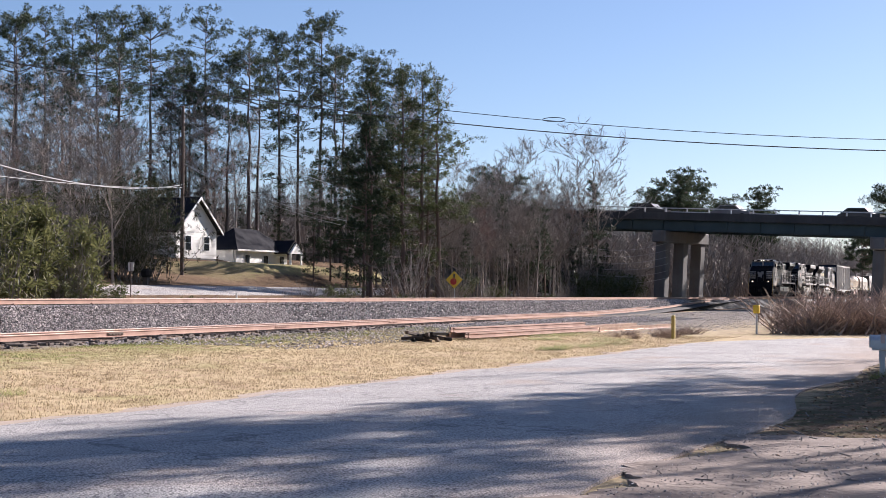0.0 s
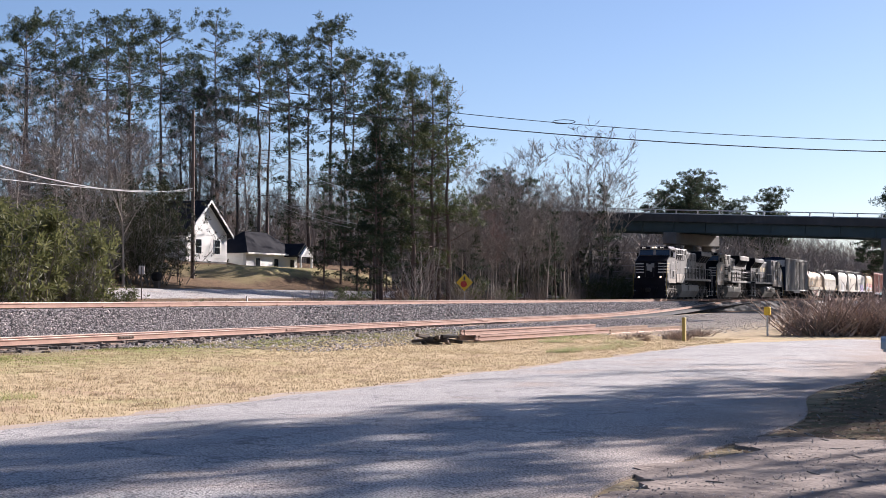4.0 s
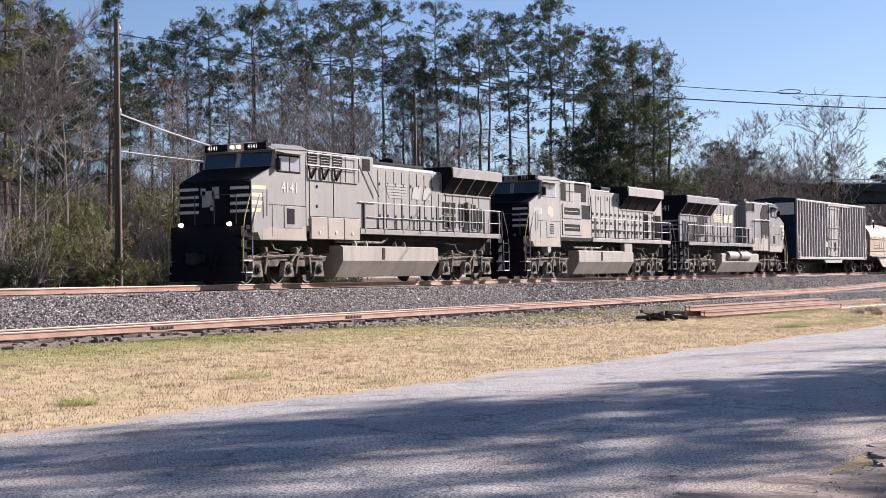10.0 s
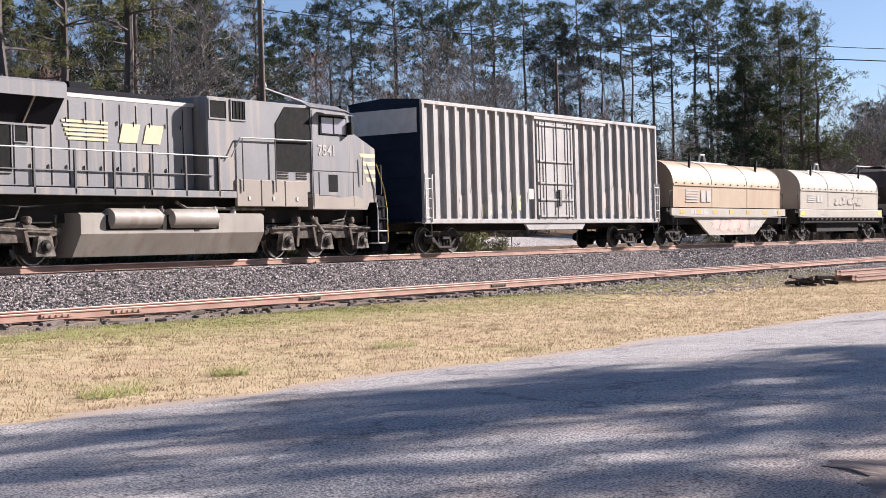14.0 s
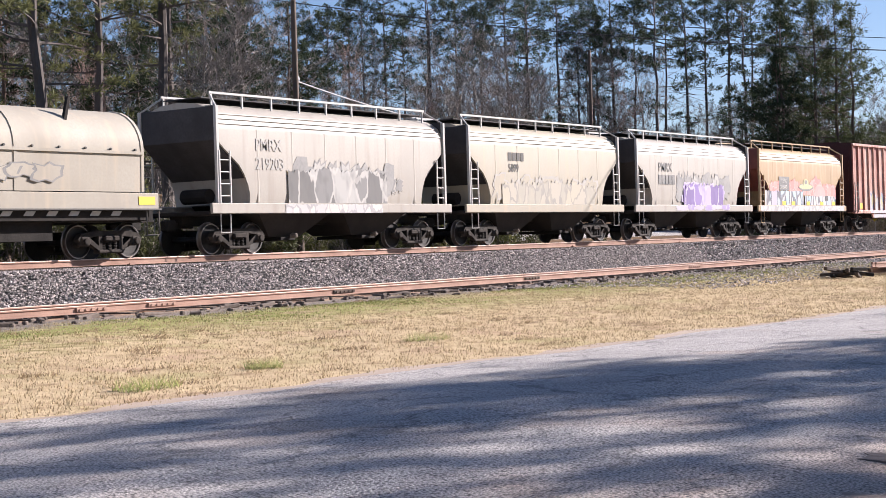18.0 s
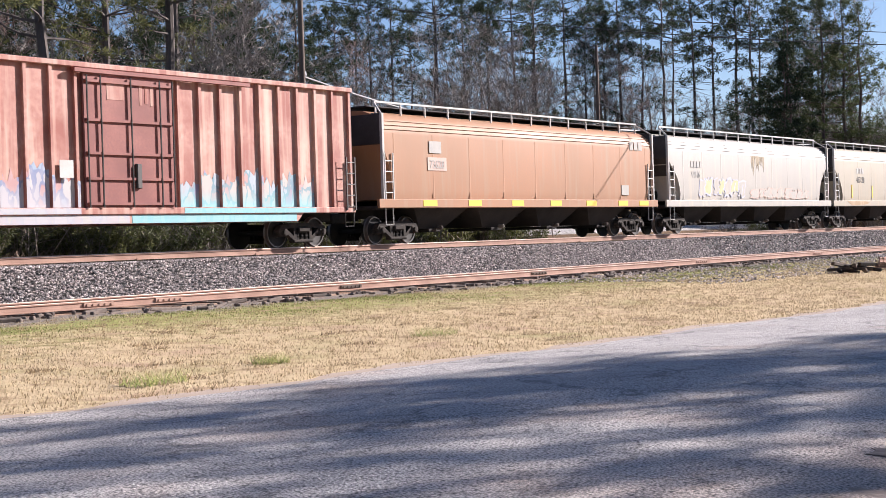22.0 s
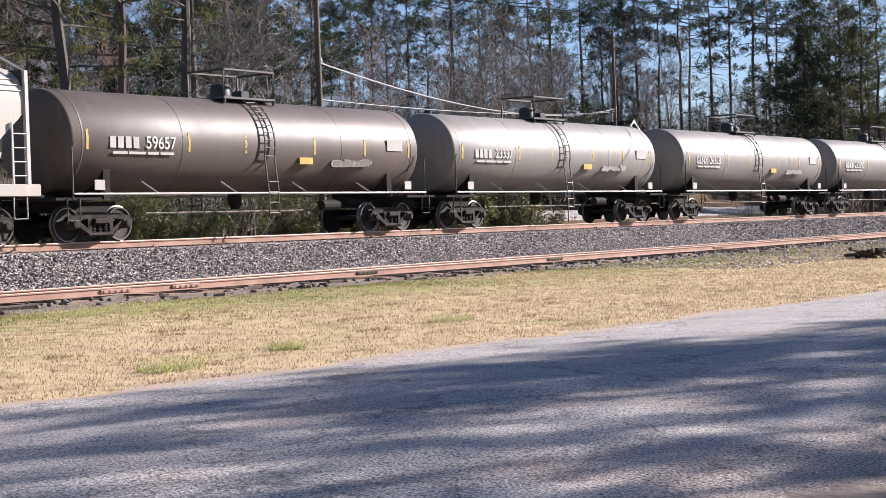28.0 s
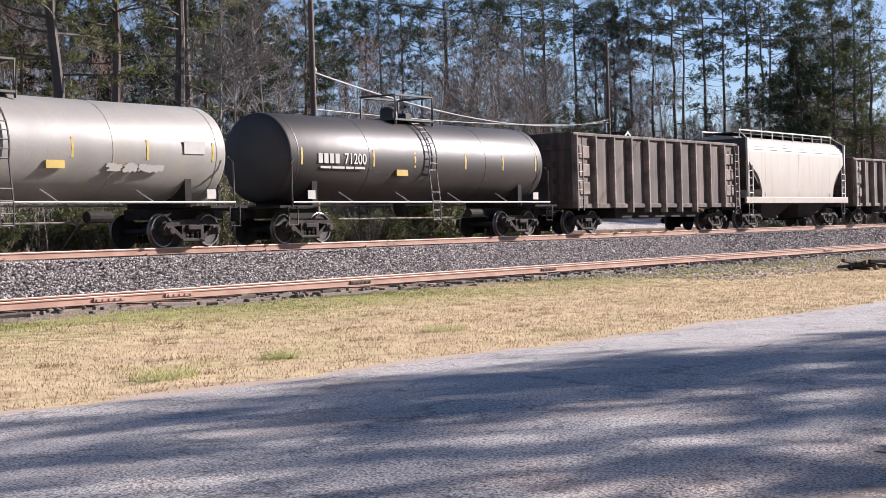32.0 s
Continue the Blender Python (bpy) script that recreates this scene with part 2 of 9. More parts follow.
    lawn = mth("MULTIPLY", mth("MULTIPLY", rng(mth("ADD", y, mth("MULTIPLY", wobble, 0.2)), 52.4, 53.4), rng(y, 62.0, 60.0)), rng(sep.outputs[0], 100.0, 110.0))
    col = mix(lawn, col, mix(rng(mid, 0.35, 0.65), (0.36, 0.29, 0.16), (0.20, 0.19, 0.08)))
    # tree shade painted into the turf on the road's near side and mound
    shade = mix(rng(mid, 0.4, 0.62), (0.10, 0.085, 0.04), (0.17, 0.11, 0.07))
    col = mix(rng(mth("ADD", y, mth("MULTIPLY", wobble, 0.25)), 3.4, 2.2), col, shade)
    L.new(col, b.inputs["Base Color"])
    bp = N.new("ShaderNodeBump")
    bp.inputs["Strength"].default_value, bp.inputs["Distance"].default_value = 0.7, 0.05
    L.new(mth("ADD", fine, mid), bp.inputs["Height"])
    L.new(bp.outputs[0], b.inputs["Normal"])
    return m


def asphalt_mat():
    """Old grey asphalt with cracks, pale edges and red clay tracked over it."""
    m = mat("old_asphalt", (0.40, 0.375, 0.355), (0.30, 0.28, 0.268), 0.8, 0, 0.7, 40.0, 0.9)
    N, L = m.node_tree.nodes, m.node_tree.links
    b = N["Principled BSDF"]
    base = b.inputs["Base Color"].links[0].from_socket
    tc = N.new("ShaderNodeTexCoord")
    v = N.new("ShaderNodeTexVoronoi")
    v.feature = "DISTANCE_TO_EDGE"
    v.inputs["Scale"].default_value = 0.55
    wn_ = N.new("ShaderNodeTexNoise")
    wn_.inputs["Scale"].default_value, wn_.inputs["Detail"].default_value = 1.3, 6.0
    L.new(tc.outputs["Object"], wn_.inputs["Vector"])
    ad = N.new("ShaderNodeMix")
    ad.data_type, ad.blend_type = "RGBA", "LINEAR_LIGHT"
    ad.inputs[0].default_value = 0.7
    L.new(tc.outputs["Object"], ad.inputs[6])
    L.new(wn_.outputs["Color"], ad.inputs[7])
    L.new(ad.outputs[2], v.inputs["Vector"])
    r = N.new("ShaderNodeMapRange")
    r.inputs["From Min"].default_value, r.inputs["From Max"].default_value = 0.006, 0.018
    r.inputs["To Min"].default_value, r.inputs["To Max"].default_value = 0.5, 0.0
    L.new(v.outputs["Distance"], r.inputs["Value"])
    x = N.new("ShaderNodeMix")
    x.data_type = "RGBA"
    L.new(r.outputs[0], x.inputs[0])
    L.new(base, x.inputs[6])
    x.inputs[7].default_value = (0.04, 0.04, 0.04, 1)
    cl = N.new("ShaderNodeTexNoise")
    cl.inputs["Scale"].default_value, cl.inputs["Detail"].default_value = 0.42, 7.0
    L.new(tc.outputs["Object"], cl.inputs["Vector"])
    cr = N.new("ShaderNodeMapRange")
    cr.inputs["From Min"].default_value, cr.inputs["From Max"].default_value = 0.55, 0.75
    cr.inputs["To Max"].default_value = 0.6
    L.new(cl.outputs[0], cr.inputs["Value"])
    y2 = N.new("ShaderNodeMix")
    y2.data_type = "RGBA"
    L.new(cr.outputs[0], y2.inputs[0])
    L.new(x.outputs[2], y2.inputs[6])
    y2.inputs[7].default_value = (0.36, 0.25, 0.18, 1)
    sxyz = N.new("ShaderNodeSeparateXYZ")
    L.new(tc.outputs["Object"], sxyz.inputs[0])
    warp = N.new("ShaderNodeMath")
    warp.operation = "MULTIPLY_ADD"
    warp.inputs[1].default_value = 4.2
    L.new(cl.outputs[0], warp.inputs[0])
    L.new(sxyz.outputs[1], warp.inputs[2])
    near = N.new("ShaderNodeMapRange")
    near.inputs["From Min"].default_value, near.inputs["From Max"].default_value = 6.9, 5.2
    near.inputs["To Max"].default_value = 0.9
    L.new(warp.outputs[0], near.inputs["Value"])
    y3 = N.new("ShaderNodeMix")
    y3.data_type = "RGBA"
    L.new(near.outputs[0], y3.inputs[0])
    L.new(y2.outputs[2], y3.inputs[6])
    y3.inputs[7].default_value = (0.27, 0.205, 0.165, 1)
    y2 = y3
    sp = N.new("ShaderNodeTexVoronoi")
    sp.inputs["Scale"].default_value = 48.0
    L.new(tc.outputs["Object"], sp.inputs["Vector"])
    sv = N.new("ShaderNodeMapRange")
    sv.inputs["From Max"].default_value = 0.9
    sv.inputs["To Min"].default_value, sv.inputs["To Max"].default_value = 2.3, 0.18
    L.new(sp.outputs["Distance"], sv.inputs["Value"])
    hs = N.new("ShaderNodeHueSaturation")
    L.new(sv.outputs[0], hs.inputs["Value"])
    L.new(y2.outputs[2], hs.inputs["Color"])
    L.new(hs.outputs[0], b.inputs["Base Color"])
    return m


TURF = zoned_ground()
ASPHALT = asphalt_mat()
EDGE_DUST = mat("pale_road_edge", (0.46, 0.36, 0.28), (0.36, 0.28, 0.22), 0.9, 0, 1.2, 40, 0.4)
CLAY = mat("red_clay", (0.29, 0.225, 0.185), (0.17, 0.125, 0.10), 0.95, 0, 0.5, 14, 1.0)
BALLAST = mat("grey_ballast", (0.07, 0.064, 0.062), (0.03, 0.028, 0.027), 0.9, 0, 1.0, 20, 1.0)
STONE = mat("ballast_stone", (0.60, 0.535, 0.50), (0.25, 0.215, 0.20), 0.85, 0, 9, 40, 0.2, random=0.75, island=True)
RAIL = mat("rusty_rail", (0.41, 0.265, 0.20), (0.29, 0.175, 0.13), 0.75, 0.25, 1.5, 25, 0.2)
RAILHEAD = mat("worn_rail_head", (0.62, 0.50, 0.42), (0.48, 0.34, 0.26), 0.32, 0.85, 2.0, 20, 0.05)
SLEEPER = mat("creosoted_sleeper", (0.12, 0.085, 0.06), (0.07, 0.05, 0.04), 0.9, 0, 2, 30, 0.5)
CONCRETE = mat("bridge_concrete", (0.19, 0.185, 0.18), (0.12, 0.115, 0.11), 0.9, 0, 0.5, 12, 0.2, streak=(0.16, 0.14, 0.12), amount=0.5)
# concrete darkened to hold the shade of the bridge's unlit face, with streaks
DECK = mat("shaded_deck_concrete", (0.085, 0.085, 0.085), (0.05, 0.05, 0.052), 0.9, 0, 0.5, 12, 0.2, streak=(0.05, 0.05, 0.05), amount=0.5)
GIRDER = mat("green_girder", (0.05, 0.085, 0.095), (0.033, 0.058, 0.066), 0.6, 0.2, 0.5, 8, 0.05)
STEEL = mat("galvanised_steel", (0.55, 0.56, 0.57), (0.42, 0.43, 0.44), 0.45, 0.6, 2, 20, 0.05)
WHITE_WALL = mat("white_siding", (0.80, 0.79, 0.76), (0.72, 0.71, 0.68), 0.7, 0, 0.8, 10, 0.05)
ROOF = mat("dark_shingle", (0.03, 0.03, 0.036), (0.02, 0.02, 0.025), 0.95, 0, 1, 14, 0.4, spec=0.1)
WOODPOLE = mat("weathered_pole", (0.16, 0.12, 0.09), (0.10, 0.075, 0.06), 0.9, 0, 1, 18, 0.4, stretch=(1, 1, 0.15))
WIRE = plain("wire", (0.025, 0.025, 0.028), 0.6)
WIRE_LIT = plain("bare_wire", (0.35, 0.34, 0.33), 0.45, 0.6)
BARK = mat("pine_bark", (0.17, 0.115, 0.085), (0.09, 0.065, 0.055), 0.95, 0, 1.2, 14, 0.8, stretch=(1, 1, 0.3))
BARK_FAR = mat("grey_pine_bark", (0.13, 0.105, 0.09), (0.075, 0.062, 0.056), 0.95, 0, 1.2, 14, 0.8, stretch=(1, 1, 0.3))
BARK_GREY = mat("grey_bark", (0.34, 0.295, 0.25), (0.20, 0.17, 0.145), 0.95, 0, 1.5, 16, 0.6, stretch=(1, 1, 0.3))
TWIG = mat("bare_twig", (0.31, 0.275, 0.24), (0.18, 0.155, 0.135), 0.9, 0, 1.5, 8, 0.0, random=0.3, island=True)
BRUSH = mat("brown_brush", (0.46, 0.345, 0.275), (0.27, 0.195, 0.15), 0.9, 0, 1.5, 8, 0.0, random=0.35, island=True)
BANK = mat("bank_soil", (0.17, 0.13, 0.105), (0.07, 0.055, 0.045), 0.95, 0, 0.6, 9, 0.8)
TWIG_RED = mat("reddish_twig", (0.27, 0.17, 0.14), (0.19, 0.13, 0.11), 0.9, 0, 1.5, 8, 0.0, random=0.3, island=True)
NEEDLE = leafy("pine_needles", (0.022, 0.036, 0.022), (0.082, 0.102, 0.055))
NEEDLE_DARK = leafy("dark_pine_needles", (0.017, 0.029, 0.018), (0.065, 0.085, 0.042))
NEEDLE_OLIVE = leafy("olive_pine_needles", (0.035, 0.05, 0.022), (0.13, 0.145, 0.06))
IVY_DARK = leafy("dark_evergreen_leaves", (0.02, 0.024, 0.013), (0.075, 0.075, 0.04))
NEEDLE_YELLOW = leafy("yellow_green_needles", (0.065, 0.075, 0.028), (0.18, 0.178, 0.075), 0.6, 0.42)
IVY = leafy("scrub_leaves", (0.06, 0.08, 0.03), (0.13, 0.13, 0.06))
STRAW = leafy("dry_grass", (0.25, 0.18, 0.10), (0.68, 0.55, 0.34), 0.8, 0.2)
GREENBLADE = leafy("green_grass", (0.13, 0.16, 0.045), (0.34, 0.33, 0.12), 0.8, 0.2)

# ---- ground, road and track beds ----
TRACK_Y, SIDING_Y = 31.56, 27.02
RAILTOP_S = -1.0  # the siding's rail heads


def smooth(a, b, v):
    u = min(max((v - a) / (b - a), 0.0), 1.0)
    return u * u * (3 - 2 * u)


def line_shift(x):
    """Beyond the siding's switch the line bends gently to the right."""
    return -0.0295 * ((x - 78) ** 2 / 60 if x < 108 else x - 93) if x > 78 else 0.0


def road_edge(x):
    """The verge's line along the road, on the railway's side."""
    return 12.6 - 0.095 * x + 0.0006 * x * x + 0.12 * math.sin(x * 0.9)


def ground_z(x, y):
    e = road_edge(min(max(x, -30), 80))
    z = -1.42 + 0.17 * smooth(e, 23.0, y)
    z += 0.62 * smooth(33.8, 37.0, y) + 0.75 * smooth(37.0, 44.0, y) + 0.62 * min(max((y - 44) / 6, 0), 1) + 0.9 * smooth(50, 56, y) + 1.9 * smooth(56.5, 66, y) + 3.0 * smooth(70, 160, y)
    # the grassy bank before the low house
    z += 1.05 * smooth(51.0, 53.6, y) * smooth(63, 57.5, y) * smooth(104, 109, x) * smooth(130, 124, x)
    # the mound beside the mailbox
    z += 0.42 * smooth(2.6, 0.6, y) * smooth(22, 27, x) * smooth(60, 40, x)
    z += 0.05 * noise.noise((x * 0.25, y * 0.25, 0)) * smooth(e, e + 3, y)
    z += 0.35 * noise.noise((x * 0.06, y * 0.06, 3)) * smooth(58, 75, y)
    return z


def grid_mesh(name, xs, ys, zf, material):
    v = [(x, y, zf(x, y)) for x in xs for y in ys]
    n = len(ys)
    f = [(i * n + j, (i + 1) * n + j, (i + 1) * n + j + 1, i * n + j + 1) for i in range(len(xs) - 1) for j in range(n - 1)]
    g = Geo().add(v, f)
    return mesh_of(name, g, material, fix=False)


def steps(a, b, d):
    n = max(1, round((b - a) / d))
    return [a + (b - a) * i / n for i in range(n + 1)]


xs = [-1500, -600, -200, -80] + steps(-40, 0, 4) + steps(0, 80, 0.8)[1:] + steps(80, 140, 2)[1:] + steps(140, 220, 4)[1:] + [300, 500, 900, 1600, 2600]
ys = [-1500, -600, -200, -80, -40, -20, -10] + steps(-5, 40, 0.6) + steps(40, 120, 2)[1:] + [150, 200, 300, 600, 1200, 2400]
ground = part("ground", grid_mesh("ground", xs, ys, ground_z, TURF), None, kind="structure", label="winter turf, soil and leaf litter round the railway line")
ground.data.polygons.foreach_set("use_smooth", [True] * len(ground.data.polygons))


def road_sheet(name, x0, x1, lo, hi, z, material, label, n=120, across=10):
    v, f = [], []
    for i in range(n + 1):
        x = x0 + (x1 - x0) * i / n
        a, b = lo(x), hi(x)
        for j in range(across + 1):
            y = a + (b - a) * j / across
            v.append((x, y, z(x, y)))
    m = across + 1
    f = [(i * m + j, (i + 1) * m + j, (i + 1) * m + j + 1, i * m + j + 1) for i in range(n) for j in range(across)]
    # a skirt round the sheet gives it its thickness
    g = Geo().add(v, f)
    rim = [j for j in range(m)] + [i * m + across for i in range(1, n + 1)] + [n * m + j for j in range(across - 1, -1, -1)] + [i * m for i in range(n - 1, 0, -1)]
    k = len(g.v)
    g.v += [(g.v[i][0], g.v[i][1], g.v[i][2] - 0.08) for i in rim]
    c = len(rim)
    g.f += [(rim[i], k + i, k + (i + 1) % c, rim[(i + 1) % c]) for i in range(c)]
    return part(name, g, material, kind="structure", label=label)


def road_lo(x):
    return 2.7 + 0.25 * math.sin(x * 0.55) + 0.3 * smooth(15, 12, x) - 3.4 * smooth(33, 46, x) - 2.5 * smooth(46, 60, x) * 8


def road_hi(x):
    return road_edge(x) - 0.18 + 0.06 * math.sin(x * 2.3) - 3.6 * smooth(50, 59, x) - 24 * smooth(57.5, 64, x)


road_z = lambda x, y: -1.40 + 0.05 * smooth(11.5, 6.5, y) * smooth(2, 6, y)
road = road_sheet("road", -30, 63, road_lo, road_hi, road_z, ASPHALT, "old grey asphalt road with cracks and tracked red clay", 186, 14)
verge = road_sheet("road_edge", -30, 63, lambda x: road_hi(x) - 0.02, lambda x: road_hi(x) + 0.42 + 0.16 * math.sin(x * 1.7) + 0.1 * math.sin(x * 4.1), lambda x, y: -1.405 - 0.012 * (y - road_hi(x)), EDGE_DUST, "pale dusty edge of the asphalt road", 300, 3)
drive = road_sheet("dirt_drive", 5.0, 17.5, lambda x: -9 + 0 * x, lambda x: 3.5 - 0.9 * smooth(8, 17.5, x) + 0.3 * math.sin(x * 1.9) + 0.25 * noise.noise((x * 2.1, 0, 4)) + 0.16 * noise.noise((x * 6, 0, 9)), lambda x, y: -1.385 + 0.022 * noise.noise((x * 1.6, y * 1.6, 2)) + 0.012 * noise.noise((x * 5, y * 5, 2)), CLAY, "rutted clay and gravel driveway joining the road", 130, 60)
far_road = road_sheet("far_road", -60, 200, lambda x: 44.0 + 0 * x, lambda x: 49.5 + 0 * x, lambda x, y: ground_z(x, y) + 0.05, ASPHALT, "asphalt road beyond the railway line", 100, 4)


def bed(name, yc, top, half, toe, z_toe, x0, x1, bend=None, label=""):
    g = Geo()
    rings = []
    n = 120
    for i in range(n + 1):
        x = x0 + (x1 - x0) * i / n
        dy, dz = bend(x) if bend else (0, 0)
        rings.append([(x, yc + dy - toe, z_toe + dz), (x, yc + dy - half, top + dz), (x, yc + dy + half, top + dz), (x, yc + dy + toe, z_toe + dz - 0.1), (x, yc + dy, z_toe + dz - 0.6)])
    g.loft(rings)
    return part(name, g, BALLAST, kind="structure", label=label)


bed("main_ballast", TRACK_Y, -0.31, 1.75, 3.15, -1.22, -60, 660, lambda x: (line_shift(x), 0), "grey crushed stone ballast of the main line")


def siding_bend(x):
    u = smooth(100, 190, x)
    return (TRACK_Y - SIDING_Y) * u + line_shift(x), -RAILTOP_S * 0.97 * u


def rails(name, yc, top, x0, x1, step, bend, label):
    """Two rails, each a foot, a web and a worn head."""
    t = thing(name, (0, 0, 0), label, "rail track", kind="structure")
    prof = [(-0.07, -0.18), (0.07, -0.18), (0.07, -0.165), (0.012, -0.15), (0.012, -0.05), (0.036, -0.04), (0.036, -0.012), (-0.036, -0.012), (-0.036, -0.04), (-0.012, -0.05), (-0.012, -0.15), (-0.07, -0.165)]
    head = [(-0.036, -0.012), (0.036, -0.012), (0.034, -0.002), (0.02, 0.0), (-0.02, 0.0), (-0.034, -0.002)]
    for side in (-0.7525, 0.7525):
        for nm, sec, m in (("rail", prof, RAIL), ("rail_head", head, RAILHEAD)):
            rings = []
            for x in steps(x0, x1, step):
                dy, dz = bend(x) if bend else (0, 0)
                rings.append([(x, yc + side + dy + a, top + dz + b) for a, b in sec])
            part(nm, Geo().loft(rings), m, t)
    return t


main_line = rails("main_track", TRACK_Y, 0.0, -60, 660, 6, lambda x: (line_shift(x), 0), "main line railway track with rusty rails")
siding = rails("siding_track", SIDING_Y, RAILTOP_S, -60, 188, 4, siding_bend, "disused siding with rusty rails along the grass")
bed("siding_ballast", SIDING_Y, RAILTOP_S - 0.27, 1.35, 1.9, RAILTOP_S - 0.36, -60, 188, siding_bend, "worn ballast and dirt under the siding")

# ---- woods ----
def limb(g, a, d, length, r, rng, bend=0.25, n=4, seg=4):
    """A bending, tapering limb; returns its points."""
    pts = [Vector(a)]
    d = Vector(d).normalized()
    for i in range(seg):
        d = (d + bend * Vector((rng.uniform(-1, 1), rng.uniform(-1, 1), rng.uniform(-0.6, 0.9)))).normalized()
        pts.append(pts[-1] + d * length / seg)
    for i in range(seg):
        g.tube(pts[i], pts[i + 1], r * (1 - i / (seg + 0.6)), r * (1 - (i + 1) / (seg + 0.6)), n, False)
    return pts, d


def tuft(g, c, r, rng, n=16, wide=0.05):
    """A pompom of needles: slim blades out of one point, widest towards their tips."""
    c = Vector(c)
    for _ in range(n):
        d = Vector((rng.gauss(0, 1), rng.gauss(0, 1), rng.gauss(0.35, 0.9))).normalized()
        s = d.orthogonal().normalized()
        s.rotate(Matrix.Rotation(rng.uniform(0, 6.3), 3, d))
        ln = r * rng.uniform(0.7, 1.2)
        w = wide * rng.uniform(0.7, 1.4)
        p = c + d * ln * 0.08
        q = c + d * ln * 0.66
        e = c + d * ln
        k = len(g.v)
        g.v += [tuple(p), tuple(q + s * w), tuple(e), tuple(q - s * w)]
        g.f.append((k, k + 1, k + 2, k + 3))


def pine(name, h, bare, rng, needles, spread=0.16, tufts=9, dense=1.0, label="", r0=None, step=(0.035, 0.075), inner=0.35, flat=1.0, peaked=True, sway=0.08, blades=14, wide=0.055, lower=0, bark=None):
    """A tall pine: a straight tapered trunk, whorls of limbs in its upper part, each limb with side twigs that end in pompoms of needles."""
    t = thing(name, (0, 0, 0), label, "tree", "trees along the line")
    wood, crown = Geo(), Geo()
    r0 = r0 or h * 0.0085
    lean = Vector((rng.uniform(-0.02, 0.02), rng.uniform(-0.02, 0.02), 1))
    pts = [Vector((0, 0, -0.4))]
    for i in range(1, 9):
        pts.append(Vector((lean.x * h * i / 8 + rng.uniform(-sway, sway), lean.y * h * i / 8 + rng.uniform(-sway, sway), h * i / 8)))
    for i in range(8):
        wood.tube(pts[i], pts[i + 1], r0 * (1.12 - i / 8.4), r0 * (1.12 - (i + 1) / 8.4), 8, False)

    def trunk_at(z):
        u = min(max(z / h * 8, 0), 7.999)
        return pts[int(u)].lerp(pts[int(u) + 1], u - int(u))

    def bough(z, a, lift, ln, many):
        lp, d = limb(wood, trunk_at(z), (math.cos(a), math.sin(a), lift), ln, 0.014 * ln + 0.02, rng, 0.2, 4, 4)
        for i in range(many):
            w = rng.uniform(inner, 1.0) if i else 1.0
            j = min(int(w * 4), 3)
            p = lp[j].lerp(lp[j + 1], w * 4 - j)
            off = Vector((rng.gauss(0, 0.5), rng.gauss(0, 0.5), rng.uniform(0.05, 0.4) * flat)) * min(1.3, ln * 0.42)
            if i:
                wood.tube(p, p + off, 0.016, 0.008, 3, False)
            for _ in range(3):
                tuft(crown, p + off + Vector((rng.gauss(0, 0.24), rng.gauss(0, 0.24), rng.gauss(0.05, 0.13))), rng.uniform(0.24, 0.42), rng, blades, wide)

    z = h * bare
    while z < h * 0.985:
        u = (z - h * bare) / (h * (1 - bare))
        reach = h * spread * (0.45 + 0.75 * math.sin(min(1.0, u * 1.25 + 0.18) * math.pi) if peaked else 0.45 + 0.7 * math.sin((0.2 + 0.7 * u) * math.pi)) * rng.uniform(0.5, 1.3)
        for _ in range(rng.choice((2, 3, 3, 4)) + (0 if peaked else 1)):
            if rng.random() > dense:
                continue
            ln = max(0.5, reach * rng.uniform(0.55, 1.1))
            bough(z, rng.uniform(0, 6.283), -0.1 + 0.8 * u, ln, max(2, int(tufts * ln / 4.4)))
        z += h * (1 - bare) * rng.uniform(*step)
    for _ in range(10 if peaked else 16):
        tuft(crown, trunk_at(h) + Vector((rng.gauss(0, 0.25 if peaked else 0.6), rng.gauss(0, 0.25 if peaked else 0.6), rng.gauss(-0.15, 0.3))), 0.4, rng, blades, wide)
    # thin sprays and dead stubs below the crown
    for _ in range(lower):
        bough(h * rng.uniform(bare * 0.45, bare), rng.uniform(0, 6.283), rng.uniform(-0.15, 0.25), rng.uniform(1.2, 3.0), rng.choice((1, 2, 3)))
    for _ in range(12):
        z = h * rng.uniform(bare * 0.3, bare)
        a = rng.uniform(0, 6.283)
        limb(wood, trunk_at(z), (math.cos(a), math.sin(a), rng.uniform(-0.2, 0.3)), rng.uniform(0.6, 2.6), 0.028, rng, 0.3, 3, 4)
    part("trunk", wood, bark or BARK, t, fix=False, smooth=True)
    part("crown", crown, needles, t, fix=False)
    return t


